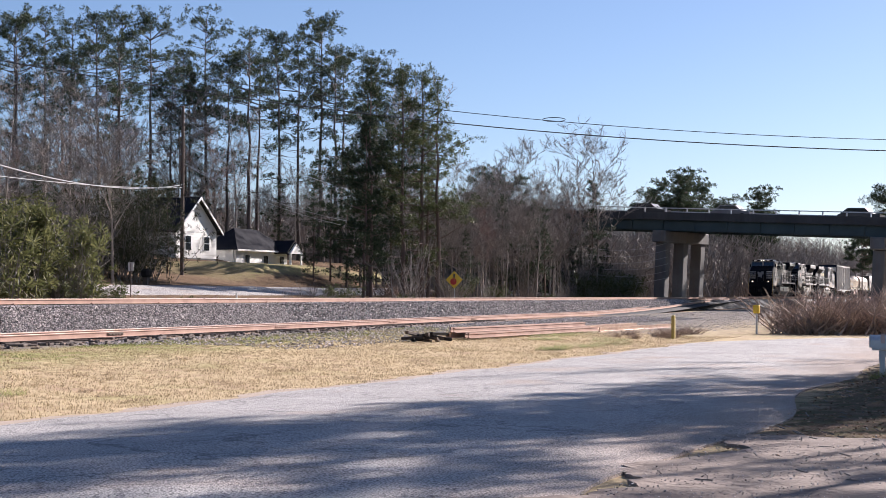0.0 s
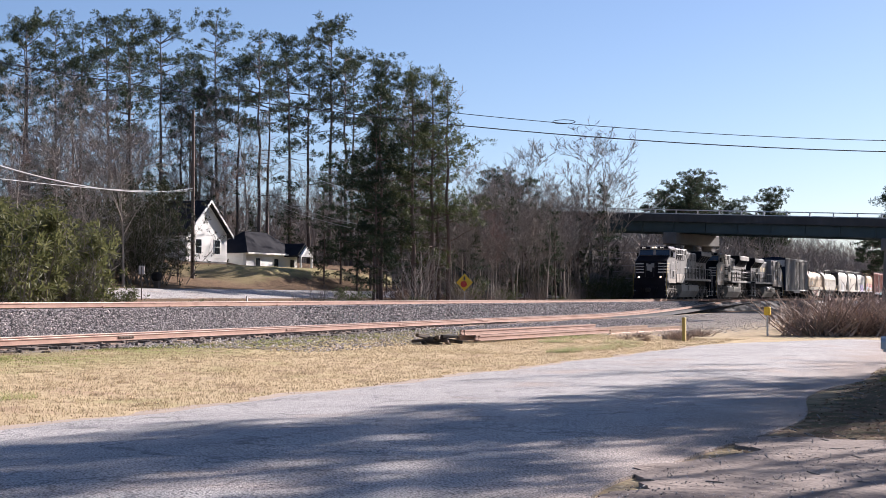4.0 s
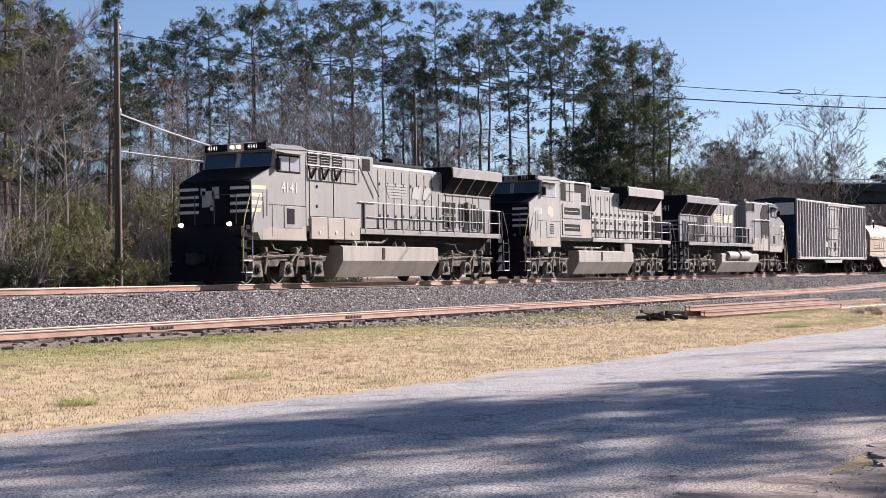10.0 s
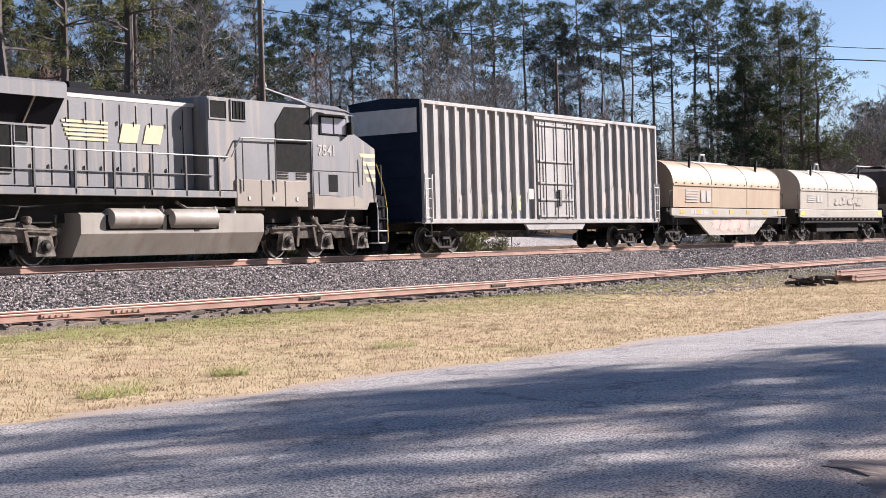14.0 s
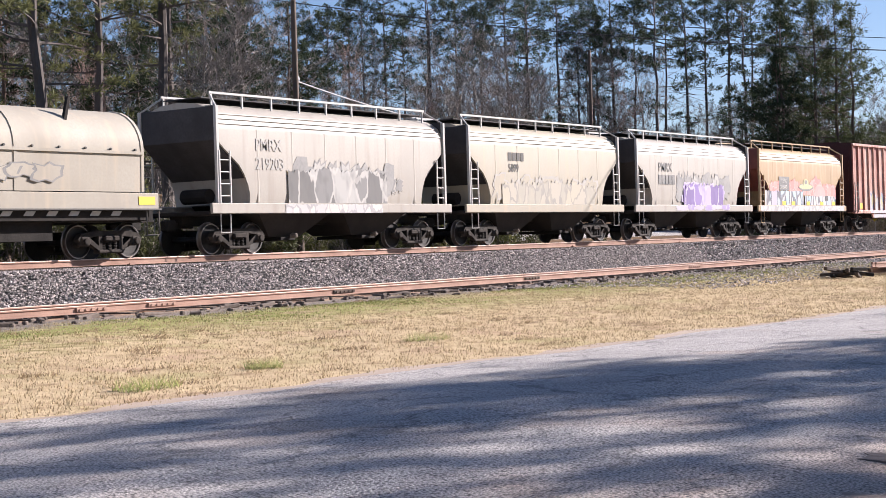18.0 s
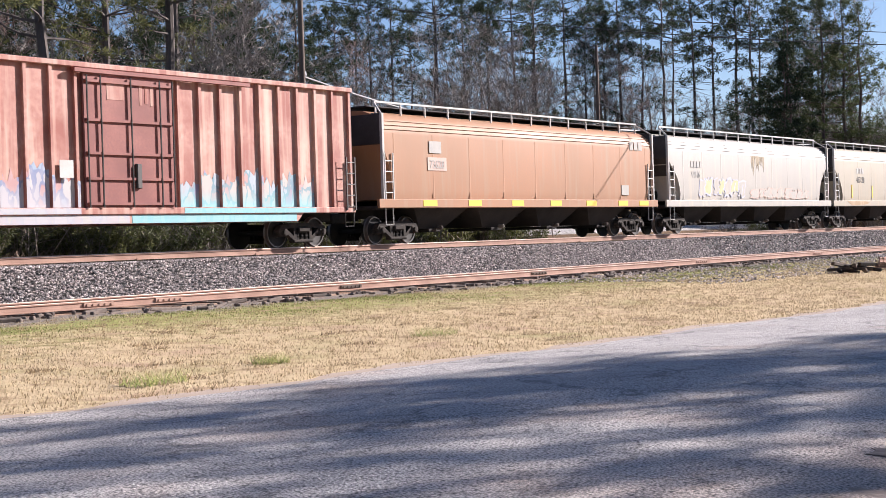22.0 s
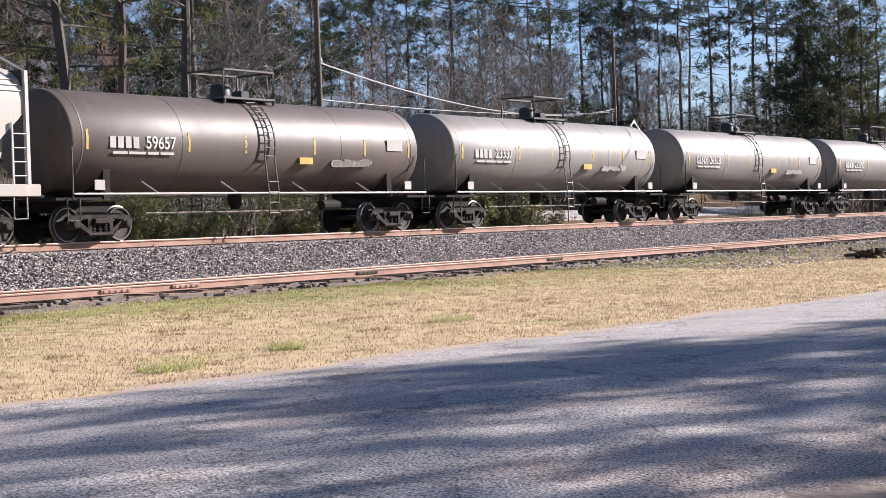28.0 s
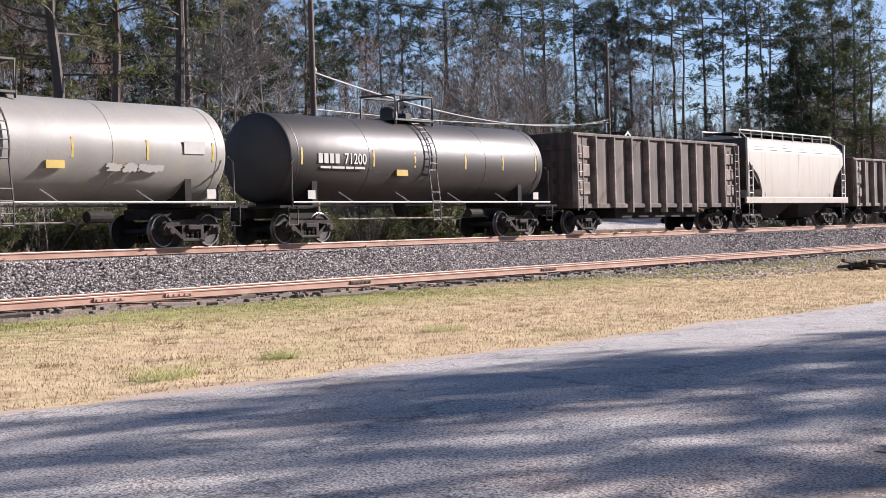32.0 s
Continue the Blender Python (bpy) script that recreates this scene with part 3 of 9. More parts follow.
def bare_tree(name, h, rng, twig=None, spread=0.5, depth=4, label="", r0=None, many=3, thin=0.0125):
    """A leafless tree: a stem that runs up through the crown, curving limbs off it, and twigs off these."""
    t = thing(name, (0, 0, 0), label, "tree", "trees along the line")
    wood, fine = Geo(), Geo()

    def grow(a, d, ln, r, lev):
        g = wood if lev < 2 else fine
        pts, dd = limb(g, a, d, ln, r, rng, (0.07, 0.2, 0.24, 0.26, 0.3)[lev], 6 if lev == 0 else 4 if lev < 2 else 3, (7, 5, 3, 2, 2)[lev])
        if lev >= depth:
            return
        for i in range(12 if lev == 0 else many + rng.choice((0, 1))):
            w = rng.uniform(0.25, 0.98) if lev == 0 else rng.uniform(0.3, 1.0)
            k = len(pts) - 1
            j = min(int(w * k), k - 1)
            p = pts[j].lerp(pts[j + 1], w * k - j)
            along = (pts[j + 1] - pts[j]).normalized()
            ax = Vector((rng.gauss(0, 1), rng.gauss(0, 1), rng.gauss(0.1, 0.35))).normalized()
            nd = (along * (0.75 if lev == 0 else 0.9) + ax * spread * rng.uniform(1.0, 1.9) + Vector((0, 0, 0.06))).normalized()
            grow(p, nd, ln * (rng.uniform(0.22, 0.42) * (1.25 - 0.6 * w) if lev == 0 else rng.uniform(0.35, 0.62)), max(r * (1.05 - w * 0.75) * (0.5 if lev == 0 else 0.62), thin), lev + 1)

    r0 = r0 or h * 0.0085
    wood.tube((0, 0, -0.4), (0, 0, 0.3), r0 * 1.25, r0, 7, False)
    grow(Vector((0, 0, 0.25)), Vector((rng.uniform(-0.08, 0.08), rng.uniform(-0.08, 0.08), 1)), h * 0.95, r0, 0)
    part("trunk", wood, BARK_GREY, t, fix=False, smooth=True)
    part("crown", fine, twig or TWIG, t, fix=False)
    return t


def shrub(name, h, w, rng, leaves, stems=26, label="", clumps=60, category="bush", twig=None):
    """A bush of many stems with sprays of leaves or needles on them."""
    t = thing(name, (0, 0, 0), label, category, "scrub along the line")
    wood, crown = Geo(), Geo()
    for _ in range(stems):
        a = rng.uniform(0, 6.283)
        ln = h * rng.uniform(0.55, 1.05)
        lp, d = limb(wood, (rng.gauss(0, w * 0.12), rng.gauss(0, w * 0.12), -0.1), (math.cos(a) * w / h * 0.6, math.sin(a) * w / h * 0.6, 1), ln, 0.03, rng, 0.22, 3, 4)
        for _ in range(3):
            b = rng.choice(lp[1:4])
            limb(wood, b, (rng.gauss(0, 1), rng.gauss(0, 1), 0.7), ln * rng.uniform(0.2, 0.45), 0.014, rng, 0.3, 3, 3)
        if leaves is not None:
            for _ in range(max(1, clumps // stems)):
                j = rng.randrange(1, len(lp))
                p = lp[j] + Vector((rng.gauss(0, 0.2), rng.gauss(0, 0.2), rng.gauss(0, 0.18))) * h * 0.35
                tuft(crown, p, rng.uniform(0.2, 0.36), rng, 14, 0.022)
    part("stem_work", wood, twig or TWIG, t, fix=False, kind="stuff")
    if leaves is not None:
        part("foliage", crown, leaves, t, fix=False, kind="stuff")
    return t


def at_ground(x, y, rz=0.0, s=1.0):
    return pose(x, y, ground_z(x, y), 0, 0, rz) @ Matrix.Diagonal((s, s, s, 1))


R_ = random.Random(11)
HEIGHT = {}


def kind_of(ob, h):
    HEIGHT[ob.name] = h
    return ob


TALL = [kind_of(pine("pine_tree", h, b, random.Random(20 + i), NEEDLE, 0.125, 8, 0.58, "tall pine with a high, open crown and bare trunk", None, (0.05, 0.085), 0.5, 0.7, False, 0.12, 20, 0.024, 8, BARK_FAR), h) for i, (h, b) in enumerate(((21, 0.58), (20, 0.66), (22, 0.62), (19, 0.55), (21, 0.70)))]
DARK = [kind_of(pine("pine_tree", h, b, random.Random(40 + i), NEEDLE_DARK, 0.15, 11, 0.85, "dense dark green pine with limbs from low down", None, (0.035, 0.07), 0.4, 1.0, True, 0.08, 24, 0.021), h) for i, (h, b) in enumerate(((16.5, 0.2), (15.0, 0.28), (14.0, 0.1)))]
OPEN = [kind_of(pine("pine_tree", h, b, random.Random(50 + i), NEEDLE_OLIVE, 0.135, 8, 0.7, "slim olive-green pine with a pale-lit trunk beside the line", 0.17, (0.04, 0.07), 0.5, 0.8, True, 0.1, 24, 0.018, 8), h) for i, (h, b) in enumerate(((16.8, 0.34), (15.6, 0.42)))]
MID = [kind_of(pine("pine_tree", h, b, random.Random(60 + i), NEEDLE_YELLOW, 0.17, 5, 0.5, "sparse yellow-green pine with a dark straight trunk", 0.23, (0.03, 0.055), 0.5, 1.0, True, 0.2, 20, 0.024, 6, BARK_FAR), h) for i, (h, b) in enumerate(((22, 0.2), (21, 0.28)))]
DOME = [kind_of(pine("pine_tree", 15, 0.42, random.Random(70), NEEDLE, 0.24, 14, 0.9, "broad round-crowned pine beyond the bridge", None, (0.05, 0.08), 0.4, 0.8, False, 0.08, 24, 0.028), 15)]
YOUNG = [kind_of(pine("young_pine", h, 0.12, random.Random(75 + i), NEEDLE_YELLOW, 0.24, 10, 0.85, "young yellow-green pine at the wood's edge", 0.07, (0.05, 0.09), 0.3, 1.0, True, 0.08, 20, 0.022), h) for i, h in enumerate((5.0, 4.2))]
BARE = [kind_of(bare_tree("bare_tree", h, random.Random(80 + i), tw, sp, 4, "leafless hardwood tree with fine grey twigs", None, m, th), h) for i, (h, tw, sp, m, th) in enumerate(((17, None, 0.55, 4, 0.022), (15, None, 0.65, 4, 0.02), (18, TWIG_RED, 0.46, 4, 0.022), (12, None, 0.7, 4, 0.018), (14, None, 0.56, 4, 0.02)))]
BUSH = [kind_of(shrub("bush", h, w, random.Random(120 + i), lv, 34 if i != 1 else 60, lab, c, "bush", BRUSH if i == 1 else None), h) for i, (h, w, lv, c, lab) in enumerate(((3.0, 2.4, NEEDLE_YELLOW, 260, "yellow-green pine scrub behind the line"), (1.5, 3.4, None, 0, "tangled brown leafless roadside brush"), (2.2, 2.6, IVY, 200, "dull green scrub among bare stems"), (3.6, 2.6, None, 0, "tall thicket of bare grey stems"), (7.0, 6.0, IVY_DARK, 620, "large dark evergreen shrub before the houses")))]
PLANTED = set()


def plant(proto, x, y, rz, s):
    """The first of a kind stands here itself, the next ones are copies."""
    if proto.name in PLANTED:
        ob = copy_thing(proto, Matrix.Identity(4))
    else:
        ob = proto
        PLANTED.add(proto.name)
    ob.matrix_basis = at_ground(x, y, rz, s)
    return ob


def on_ray(az, d):
    return d * math.cos(radians(az)), d * math.sin(radians(az))


def clear_of_houses(az, d):
    """The lawns and houses between the far road and the pines stay open."""
    return not (23.4 < az < 30.3 and d < 149) and not (30.3 <= az < 33 and d < 122)


# the tall pines behind the far road: a high, even skyline that falls towards the bridge
for i in range(52):
    az = 20.6 + 32 * (i + R_.uniform(-0.45, 0.45)) / 52
    d = R_.uniform(166, 180) if az < 24.5 else R_.uniform(150, 178) if az < 31 else R_.uniform(128, 170)
    x, y = on_ray(az, d)
    top = 0.16 + d * (0.176 - 0.035 * R_.random() ** 1.5 - 0.03 * smooth(24.0, 21.0, az) - 0.02 * smooth(35, 39, az))
    p = TALL[i % 5]
    if y > 50:
        plant(p, x, y, R_.uniform(0, 360), (top - ground_z(x, y)) / HEIGHT[p.name])
# bare hardwoods between and before them
for i in range(120):
    az = 20.5 + 32 * (i + R_.uniform(-0.45, 0.45)) / 120
    d = R_.uniform(104, 172)
    x, y = on_ray(az, d)
    if y > 50.5 and clear_of_houses(az, d):
        p = BARE[i % 5]
        plant(p, x, y, R_.uniform(0, 360), (0.16 + d * R_.uniform(0.06, 0.128) - ground_z(x, y)) / HEIGHT[p.name])
# dense growth that closes the view behind the houses
for i in range(44):
    az = 20.8 + 17 * (i + R_.uniform(-0.45, 0.45)) / 44
    d = R_.uniform(166, 180) if az < 24.5 else R_.uniform(150, 176)
    x, y = on_ray(az, d)
    p = DARK[i % 3] if i % 4 == 0 else BARE[i % 5]
    plant(p, x, y, R_.uniform(0, 360), R_.uniform(6, 11) / HEIGHT[p.name])
# the dark clump beside the track, with three slim open pines on its edge
for x, y, k, s in ((103.5, 42.2, 0, 1.0), (106, 43.5, 1, 1.0), (101.5, 42.0, 2, 0.9), (110, 43.2, 2, 0.9)):
    plant(DARK[k], x, y, R_.uniform(0, 360), s)
for x, y, k, s in ((105.2, 40.4, 0, 1.0), (106.2, 39.3, 1, 1.06), (107.2, 38.4, 0, 0.98), (112, 41.0, 1, 0.85)):
    plant(OPEN[k], x, y, R_.uniform(0, 360), s)
for az, d, k, s in ((30.5, 104, 4, 0.95), (31.1, 101, 4, 0.9), (31.9, 106, 4, 0.95), (33.2, 104, 4, 0.8)):
    plant(BUSH[k], *on_ray(az, d), R_.uniform(0, 360), s)
for az, d, k, s in ((24.3, 126, 2, 0.62), (23.7, 129, 0, 0.6), (23.1, 127, 2, 0.7), (22.6, 131, 1, 0.65), (22.0, 128, 2, 0.6)):
    plant(DARK[k], *on_ray(az, d), R_.uniform(0, 360), s)
# dark pines deep in the near woods
for i in range(14):
    x, y = on_ray(40.5 + 15 * (i + R_.uniform(-0.4, 0.4)) / 14, R_.uniform(84, 112))
    plant(DARK[i % 3], x, y, R_.uniform(0, 360), R_.uniform(0.8, 1.25))
# the near edge of the woods, left of the far road's opening
for x, y, k, s in ((37.4, 43.2, 0, 1.0), (43.6, 43.2, 1, 1.0), (33, 44.5, 1, 1.1), (40.2, 51.5, 0, 1.1), (48.5, 52, 1, 1.0), (35.5, 54, 0, 1.1), (58, 57, 1, 1.0), (30, 48, 0, 1.1)):
    plant(MID[k], x, y, R_.uniform(0, 360), s)
for i in range(26):
    az = 41.3 + 14 * (i + R_.uniform(-0.4, 0.4)) / 26
    d = R_.uniform(57, 105)
    x, y = on_ray(az, d)
    if 39.2 < y and not 43.5 < y < 50:
        p = BARE[i % 5]
        plant(p, x, y, R_.uniform(0, 360), (0.16 + d * R_.uniform(0.10, 0.22) - ground_z(x, y)) / HEIGHT[p.name])
# woods from the clump to the bridge, and beyond it
for i in range(150):
    az = 12.8 + 9.0 * (i + R_.uniform(-0.45, 0.45)) / 150
    d = R_.uniform(118, 160)
    x, y = on_ray(az, d)
    if y > 36.6:
        p = BARE[i % 5] if i % 7 else DARK[i % 3]
        f = R_.uniform(0.035, 0.072)
        plant(p, x, y, R_.uniform(0, 360), (0.16 + d * f - ground_z(x, y)) / HEIGHT[p.name])
for az, d, k, f in ((13.9, 156, 0, 0.098), (14.4, 158, 1, 0.094), (17.3, 140, 4, 0.095), (16.6, 150, 1, 0.088), (18.5, 135, 0, 0.085), (15.6, 150, 4, 0.075)):
    x, y = on_ray(az, d)
    plant(BARE[k], x, y, R_.uniform(0, 360), (0.16 + d * f - ground_z(x, y)) / HEIGHT[BARE[k].name])
for az, d, f in ((10.9, 228, 0.075), (10.3, 240, 0.07), (11.7, 240, 0.067), (9.3, 262, 0.058), (8.05, 262, 0.064), (17.0, 165, 0.072), (18.0, 160, 0.077), (4.4, 300, 0.045)):
    x, y = on_ray(az, d)
    plant(DOME[0], x, y, R_.uniform(0, 360), (0.16 + d * f - ground_z(x, y)) / 15)
# scrub along the foot of the bank
for i in range(110):
    k = (0, 3, 1, 2, 3, 2)[i % 6]
    x, y = R_.uniform(27, 52), R_.uniform(37.6, 43)
    plant(BUSH[k], x, y, R_.uniform(0, 360), R_.uniform(0.55, 1.0))
for x, y, s in ((53.2, 37.9, 1.2), (55.0, 38.2, 1.25), (56.6, 38.4, 1.1), (58.2, 38.0, 0.95), (54.4, 40.5, 1.3), (57, 40.2, 1.3), (51.8, 38.4, 1.1), (59.6, 38.4, 1.18), (60.8, 38.8, 1.05), (61.8, 38.0, 0.95)):
    plant(BUSH[0] if s > 1.15 else BUSH[2] if s < 1.0 else YOUNG[0] if s > 1.08 else YOUNG[1], x, y, R_.uniform(0, 360), s * (1.2 if s > 1.15 else 0.72))
for i in range(24):
    plant(BUSH[3] if i % 3 else BUSH[2], R_.uniform(50, 60), R_.uniform(38, 42.5), R_.uniform(0, 360), R_.uniform(0.6, 1.0))
for i in range(46):
    plant(BUSH[(1, 3, 2, 1)[i % 4]], R_.uniform(60, 150), R_.uniform(36.2, 38.6), R_.uniform(0, 360), R_.uniform(0.3, 0.6) if i % 3 else 0.75)
for i in range(70):
    az = R_.uniform(10, 21.5)
    x, y = on_ray(az, R_.uniform(100, 150))
    if y > 36.8 and x < 158:
        plant(BUSH[(3, 2, 3, 1)[i % 4]], x, y, R_.uniform(0, 360), R_.uniform(0.8, 1.5))
for i in range(60):
    az = R_.uniform(21, 52)
    d = R_.uniform(70, 135)
    x, y = on_ray(az, d)
    if y > 50.5 and clear_of_houses(az, d):
        plant(BUSH[(3, 2, 3, 0)[i % 4]], x, y, R_.uniform(0, 360), R_.uniform(0.8, 1.6))
# brush between the road's bend and the siding
for i in range(80):
    plant(BUSH[1], R_.uniform(65, 92), R_.uniform(-2.5, 8.4), R_.uniform(0, 360), R_.uniform(1.3, 2.1))
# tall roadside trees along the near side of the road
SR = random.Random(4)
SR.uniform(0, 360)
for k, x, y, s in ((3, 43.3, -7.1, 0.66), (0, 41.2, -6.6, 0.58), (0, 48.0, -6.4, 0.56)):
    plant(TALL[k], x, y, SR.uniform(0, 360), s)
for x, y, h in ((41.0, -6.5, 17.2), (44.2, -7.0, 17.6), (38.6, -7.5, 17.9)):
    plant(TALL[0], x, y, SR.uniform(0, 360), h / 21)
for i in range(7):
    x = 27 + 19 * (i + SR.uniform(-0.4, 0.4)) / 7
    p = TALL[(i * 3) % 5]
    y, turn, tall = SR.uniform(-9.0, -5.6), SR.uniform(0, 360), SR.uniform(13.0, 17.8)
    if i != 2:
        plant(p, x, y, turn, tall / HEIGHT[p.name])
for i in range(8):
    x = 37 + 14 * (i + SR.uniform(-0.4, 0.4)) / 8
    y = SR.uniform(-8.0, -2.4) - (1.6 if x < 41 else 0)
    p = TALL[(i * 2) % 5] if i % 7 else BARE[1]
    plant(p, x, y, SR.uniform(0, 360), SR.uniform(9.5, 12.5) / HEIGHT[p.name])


# a screen of bare trees and scrub before the shed
for i in range(16):
    az, d = R_.uniform(31.4, 35.5), R_.uniform(92, 108)
    x, y = on_ray(az, d)
    if y > 50.5:
        p = BUSH[3] if i % 2 else BARE[i % 5]
        plant(p, x, y, R_.uniform(0, 360), R_.uniform(1.0, 1.5) if i % 2 else R_.uniform(7, 13) / HEIGHT[p.name])
# low dense pines behind the mound
for x, y, k, s in ((36.5, -6.2, 0, 0.5), (40, -8.6, 1, 0.52), (44, -10, 2, 0.6), (34, -4.8, 1, 0.45)):
    plant(DARK[k], x, y, R_.uniform(0, 360), s)
# thicket in the bridge's shade
for i in range(14):
    plant(BUSH[(3, 2)[i % 2]], R_.uniform(158, 172), R_.uniform(36.5, 45), R_.uniform(0, 360), R_.uniform(0.8, 1.5))
for i in range(22):
    plant(BUSH[(3, 2, 2)[i % 3]], R_.uniform(148, 160), R_.uniform(35.6, 41), R_.uniform(0, 360), R_.uniform(1.0, 1.7))
for x, y, s in ((152, 38.2, 0.4), (156, 37.4, 0.36), (149.5, 40, 0.5)):
    plant(DARK[0], x, y, R_.uniform(0, 360), s)
# tall trees on the bank beyond the bridge, on the near side of the line
for i in range(21):
    x = 184 + 72 * (i + R_.uniform(-0.3, 0.3)) / 21
    p = DARK[i % 3]
    plant(p, x, x * 0.05 - R_.uniform(0, 2), R_.uniform(0, 360), R_.uniform(22, 26) / HEIGHT[p.name])


# a far rim of woods that closes the view
def far_woods():
    rng = random.Random(5)
    g = Geo()
    for i in range(5200):
        if i < 3400:
            a, d = rng.uniform(radians(9), radians(60)), rng.uniform(185, 340)
            x, y = d * math.cos(a), d * math.sin(a)
        else:
            x = rng.uniform(175, 760)
            y = TRACK_Y + line_shift(x) + rng.uniform(5.5, 34)
            d = math.hypot(x, y)
        z0 = ground_z(x, y)
        hh = d * rng.uniform(0.02, 0.05) if i < 3400 else min(d * 0.045, rng.uniform(8, 16))
        for _ in range(2):
            limb(g, (x, y, z0), (rng.gauss(0, 0.2), rng.gauss(0, 0.2), 1), hh, 0.13, rng, 0.2, 3, 3)
        for _ in range(9):
            limb(g, (x, y, z0 + hh * rng.uniform(0.2, 0.85)), (rng.gauss(0, 1), rng.gauss(0, 1), 0.9), hh * 0.35, 0.06, rng, 0.3, 3, 2)
    return g


tagged(part("far_woods", far_woods(), TWIG, fix=False), "bare winter woods in the distance", "woods", kind="stuff")


# ---- bridge ----
def road_bridge():
    """Concrete deck on steel girders; it runs from the wooded bank over the line, sinking towards the right."""
    a, b = Vector((161.5, 37.8, 0)), Vector((155.3, 10.6, 0))
    t = thing("road_bridge", (0, 0, 0), "concrete road bridge on green steel girders over the line", "bridge")
    d = (b - a)
    ln = d.length
    rz = math.degrees(math.atan2(d.y, d.x))
    slope = math.degrees(math.atan2(1.37, ln))
    m = pose(a.x, a.y, 6.84, 0, slope, rz)
    x0, x1 = -31, ln + 46
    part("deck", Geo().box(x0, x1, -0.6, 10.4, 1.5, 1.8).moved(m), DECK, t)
    for y in (0.0, 3.2, 6.6, 9.8):
        g = Geo().box(x0, x1, y - 0.2, y + 0.2, 0.4, 0.46).box(x0, x1, y - 0.03, y + 0.03, 0.46, 1.44).box(x0, x1, y - 0.2, y + 0.2, 1.44, 1.5)
        for x in steps(x0 + 1, x1 - 1, 3.5):
            g.box(x - 0.02, x + 0.02, y - 0.16, y + 0.16, 0.46, 1.44)
        part("girder", g.moved(m), GIRDER, t)
    for y in (-0.45, 10.25):
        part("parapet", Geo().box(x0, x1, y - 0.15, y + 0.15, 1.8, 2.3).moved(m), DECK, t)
        part("guard_rail", Geo().box(x0, x1, y - 0.05, y + 0.05, 2.68, 2.78).moved(m), STEEL, t)
        for x in steps(x0 + 1, x1 - 1, 2.4):
            part("post", Geo().box(x - 0.06, x + 0.06, y - 0.06, y + 0.06, 2.3, 2.68).moved(m), STEEL, t)
    # the shade under the deck is put into the fill's soil colour
    part("abutment_fill", Geo().prism([(-30, 0.38), (-9, 0.38), (-3, -8.6), (-30, -8.6)], "y", -0.3, 10.1).moved(m), mat("shaded_bank_soil", (0.05, 0.042, 0.036), (0.03, 0.026, 0.023), 0.95, 0, 0.6, 9, 0.8, spec=0.1), t, "earth fill under the bridge's end, coloured dark for its shade")
    for x in (5.4, ln + 0.4):
        part("pier_cap", Geo().bbox(x - 0.75, x + 0.75, -0.9, 10.7, -0.85, 0.38, 0.1).moved(m), CONCRETE, t)
        for y in (0.3, 4.9, 9.5):
            part("pier_column", Geo().bbox(x - 0.6, x + 0.6, y - 0.6, y + 0.6, -9, -0.85, 0.08).moved(m), CONCRETE, t)
    return t


road_bridge()


def passing_car(x, label, body):
    """A car on the bridge deck, seen over the parapet."""
    d = Vector((155.3 - 161.5, 10.6 - 37.8, 0)).normalized()
    p = Vector((161.5, 37.8, 0)) + d * x + Vector((-d.y, d.x, 0)) * 3
    t = thing("car", (p.x, p.y, 6.84 + 1.81 - x * 0.049), label, "car", "cars on the bridge", rz=math.degrees(math.atan2(d.y, d.x)))
    o = [(-2.1, 0.3), (2.1, 0.3), (2.15, 0.75), (1.2, 0.9), (0.6, 1.45), (-1.1, 1.5), (-1.9, 0.95), (-2.15, 0.85)]
    bd = part("body", Geo().prism(o, "y", -0.85, 0.85), body, t)
    part("window_band", Geo().prism([(-1.6, 0.97), (1.0, 0.95), (0.55, 1.36), (-1.0, 1.4)], "y", -0.87, 0.87), GLASS_CAR, bd)
    for wx in (-1.3, 1.35):
        for wy in (-0.78, 0.78):
            part("wheel", Geo().tube((wx, wy - 0.1, 0.32), (wx, wy + 0.1, 0.32), 0.32, n=14), WIRE, t)
    return t


GLASS_CAR = plain("car_glass", (0.02, 0.025, 0.03), 0.08)
PAINTS = (mat("dark_car_paint", (0.03, 0.03, 0.035), None, 0.3), mat("grey_car_paint", (0.16, 0.16, 0.17), None, 0.3), mat("white_car_paint", (0.6, 0.6, 0.62), None, 0.3))
BRIDGE_CARS = [(passing_car(x, lab, PAINTS[k]), x, end) for x, k, end, lab in ((25.5, 0, 71, "black car crossing the road bridge"), (12.0, 1, 65.5, "grey car crossing the road bridge"), (2.5, 0, 60, "black car crossing the road bridge"), (-13.5, 1, 54.5, "grey car crossing the road bridge"), (-22.5, 0, 49, "black car crossing the road bridge"), (-29.5, 2, 43.5, "white car crossing the road bridge"))]


# ---- poles and wires ----
def utility_pole(at, h, arms, label):
    t = thing("utility_pole", at, label, "utility pole", "poles along the line")
    part("pole", Geo().tube((0, 0, -0.5), (0, 0, h), 0.15, 0.10, 10), WOODPOLE, t, smooth=True)
    for z in arms:
        part("insulator", Geo().lathe([(0, 0.05), (0.06, 0.07), (0.12, 0.05), (0.2, 0.03)], "z", 8, (0.16, 0, z)), STEEL, t)
    return t


def cable(name, a, b, sag, r, m, label, n=28):
    a, b = Vector(a), Vector(b)
    pts = [a.lerp(b, i / n) - Vector((0, 0, sag * 4 * (i / n) * (1 - i / n))) for i in range(n + 1)]
    return tagged(part(name, Geo().sweep(pts, r, 5), m, fix=False), label, "cable")


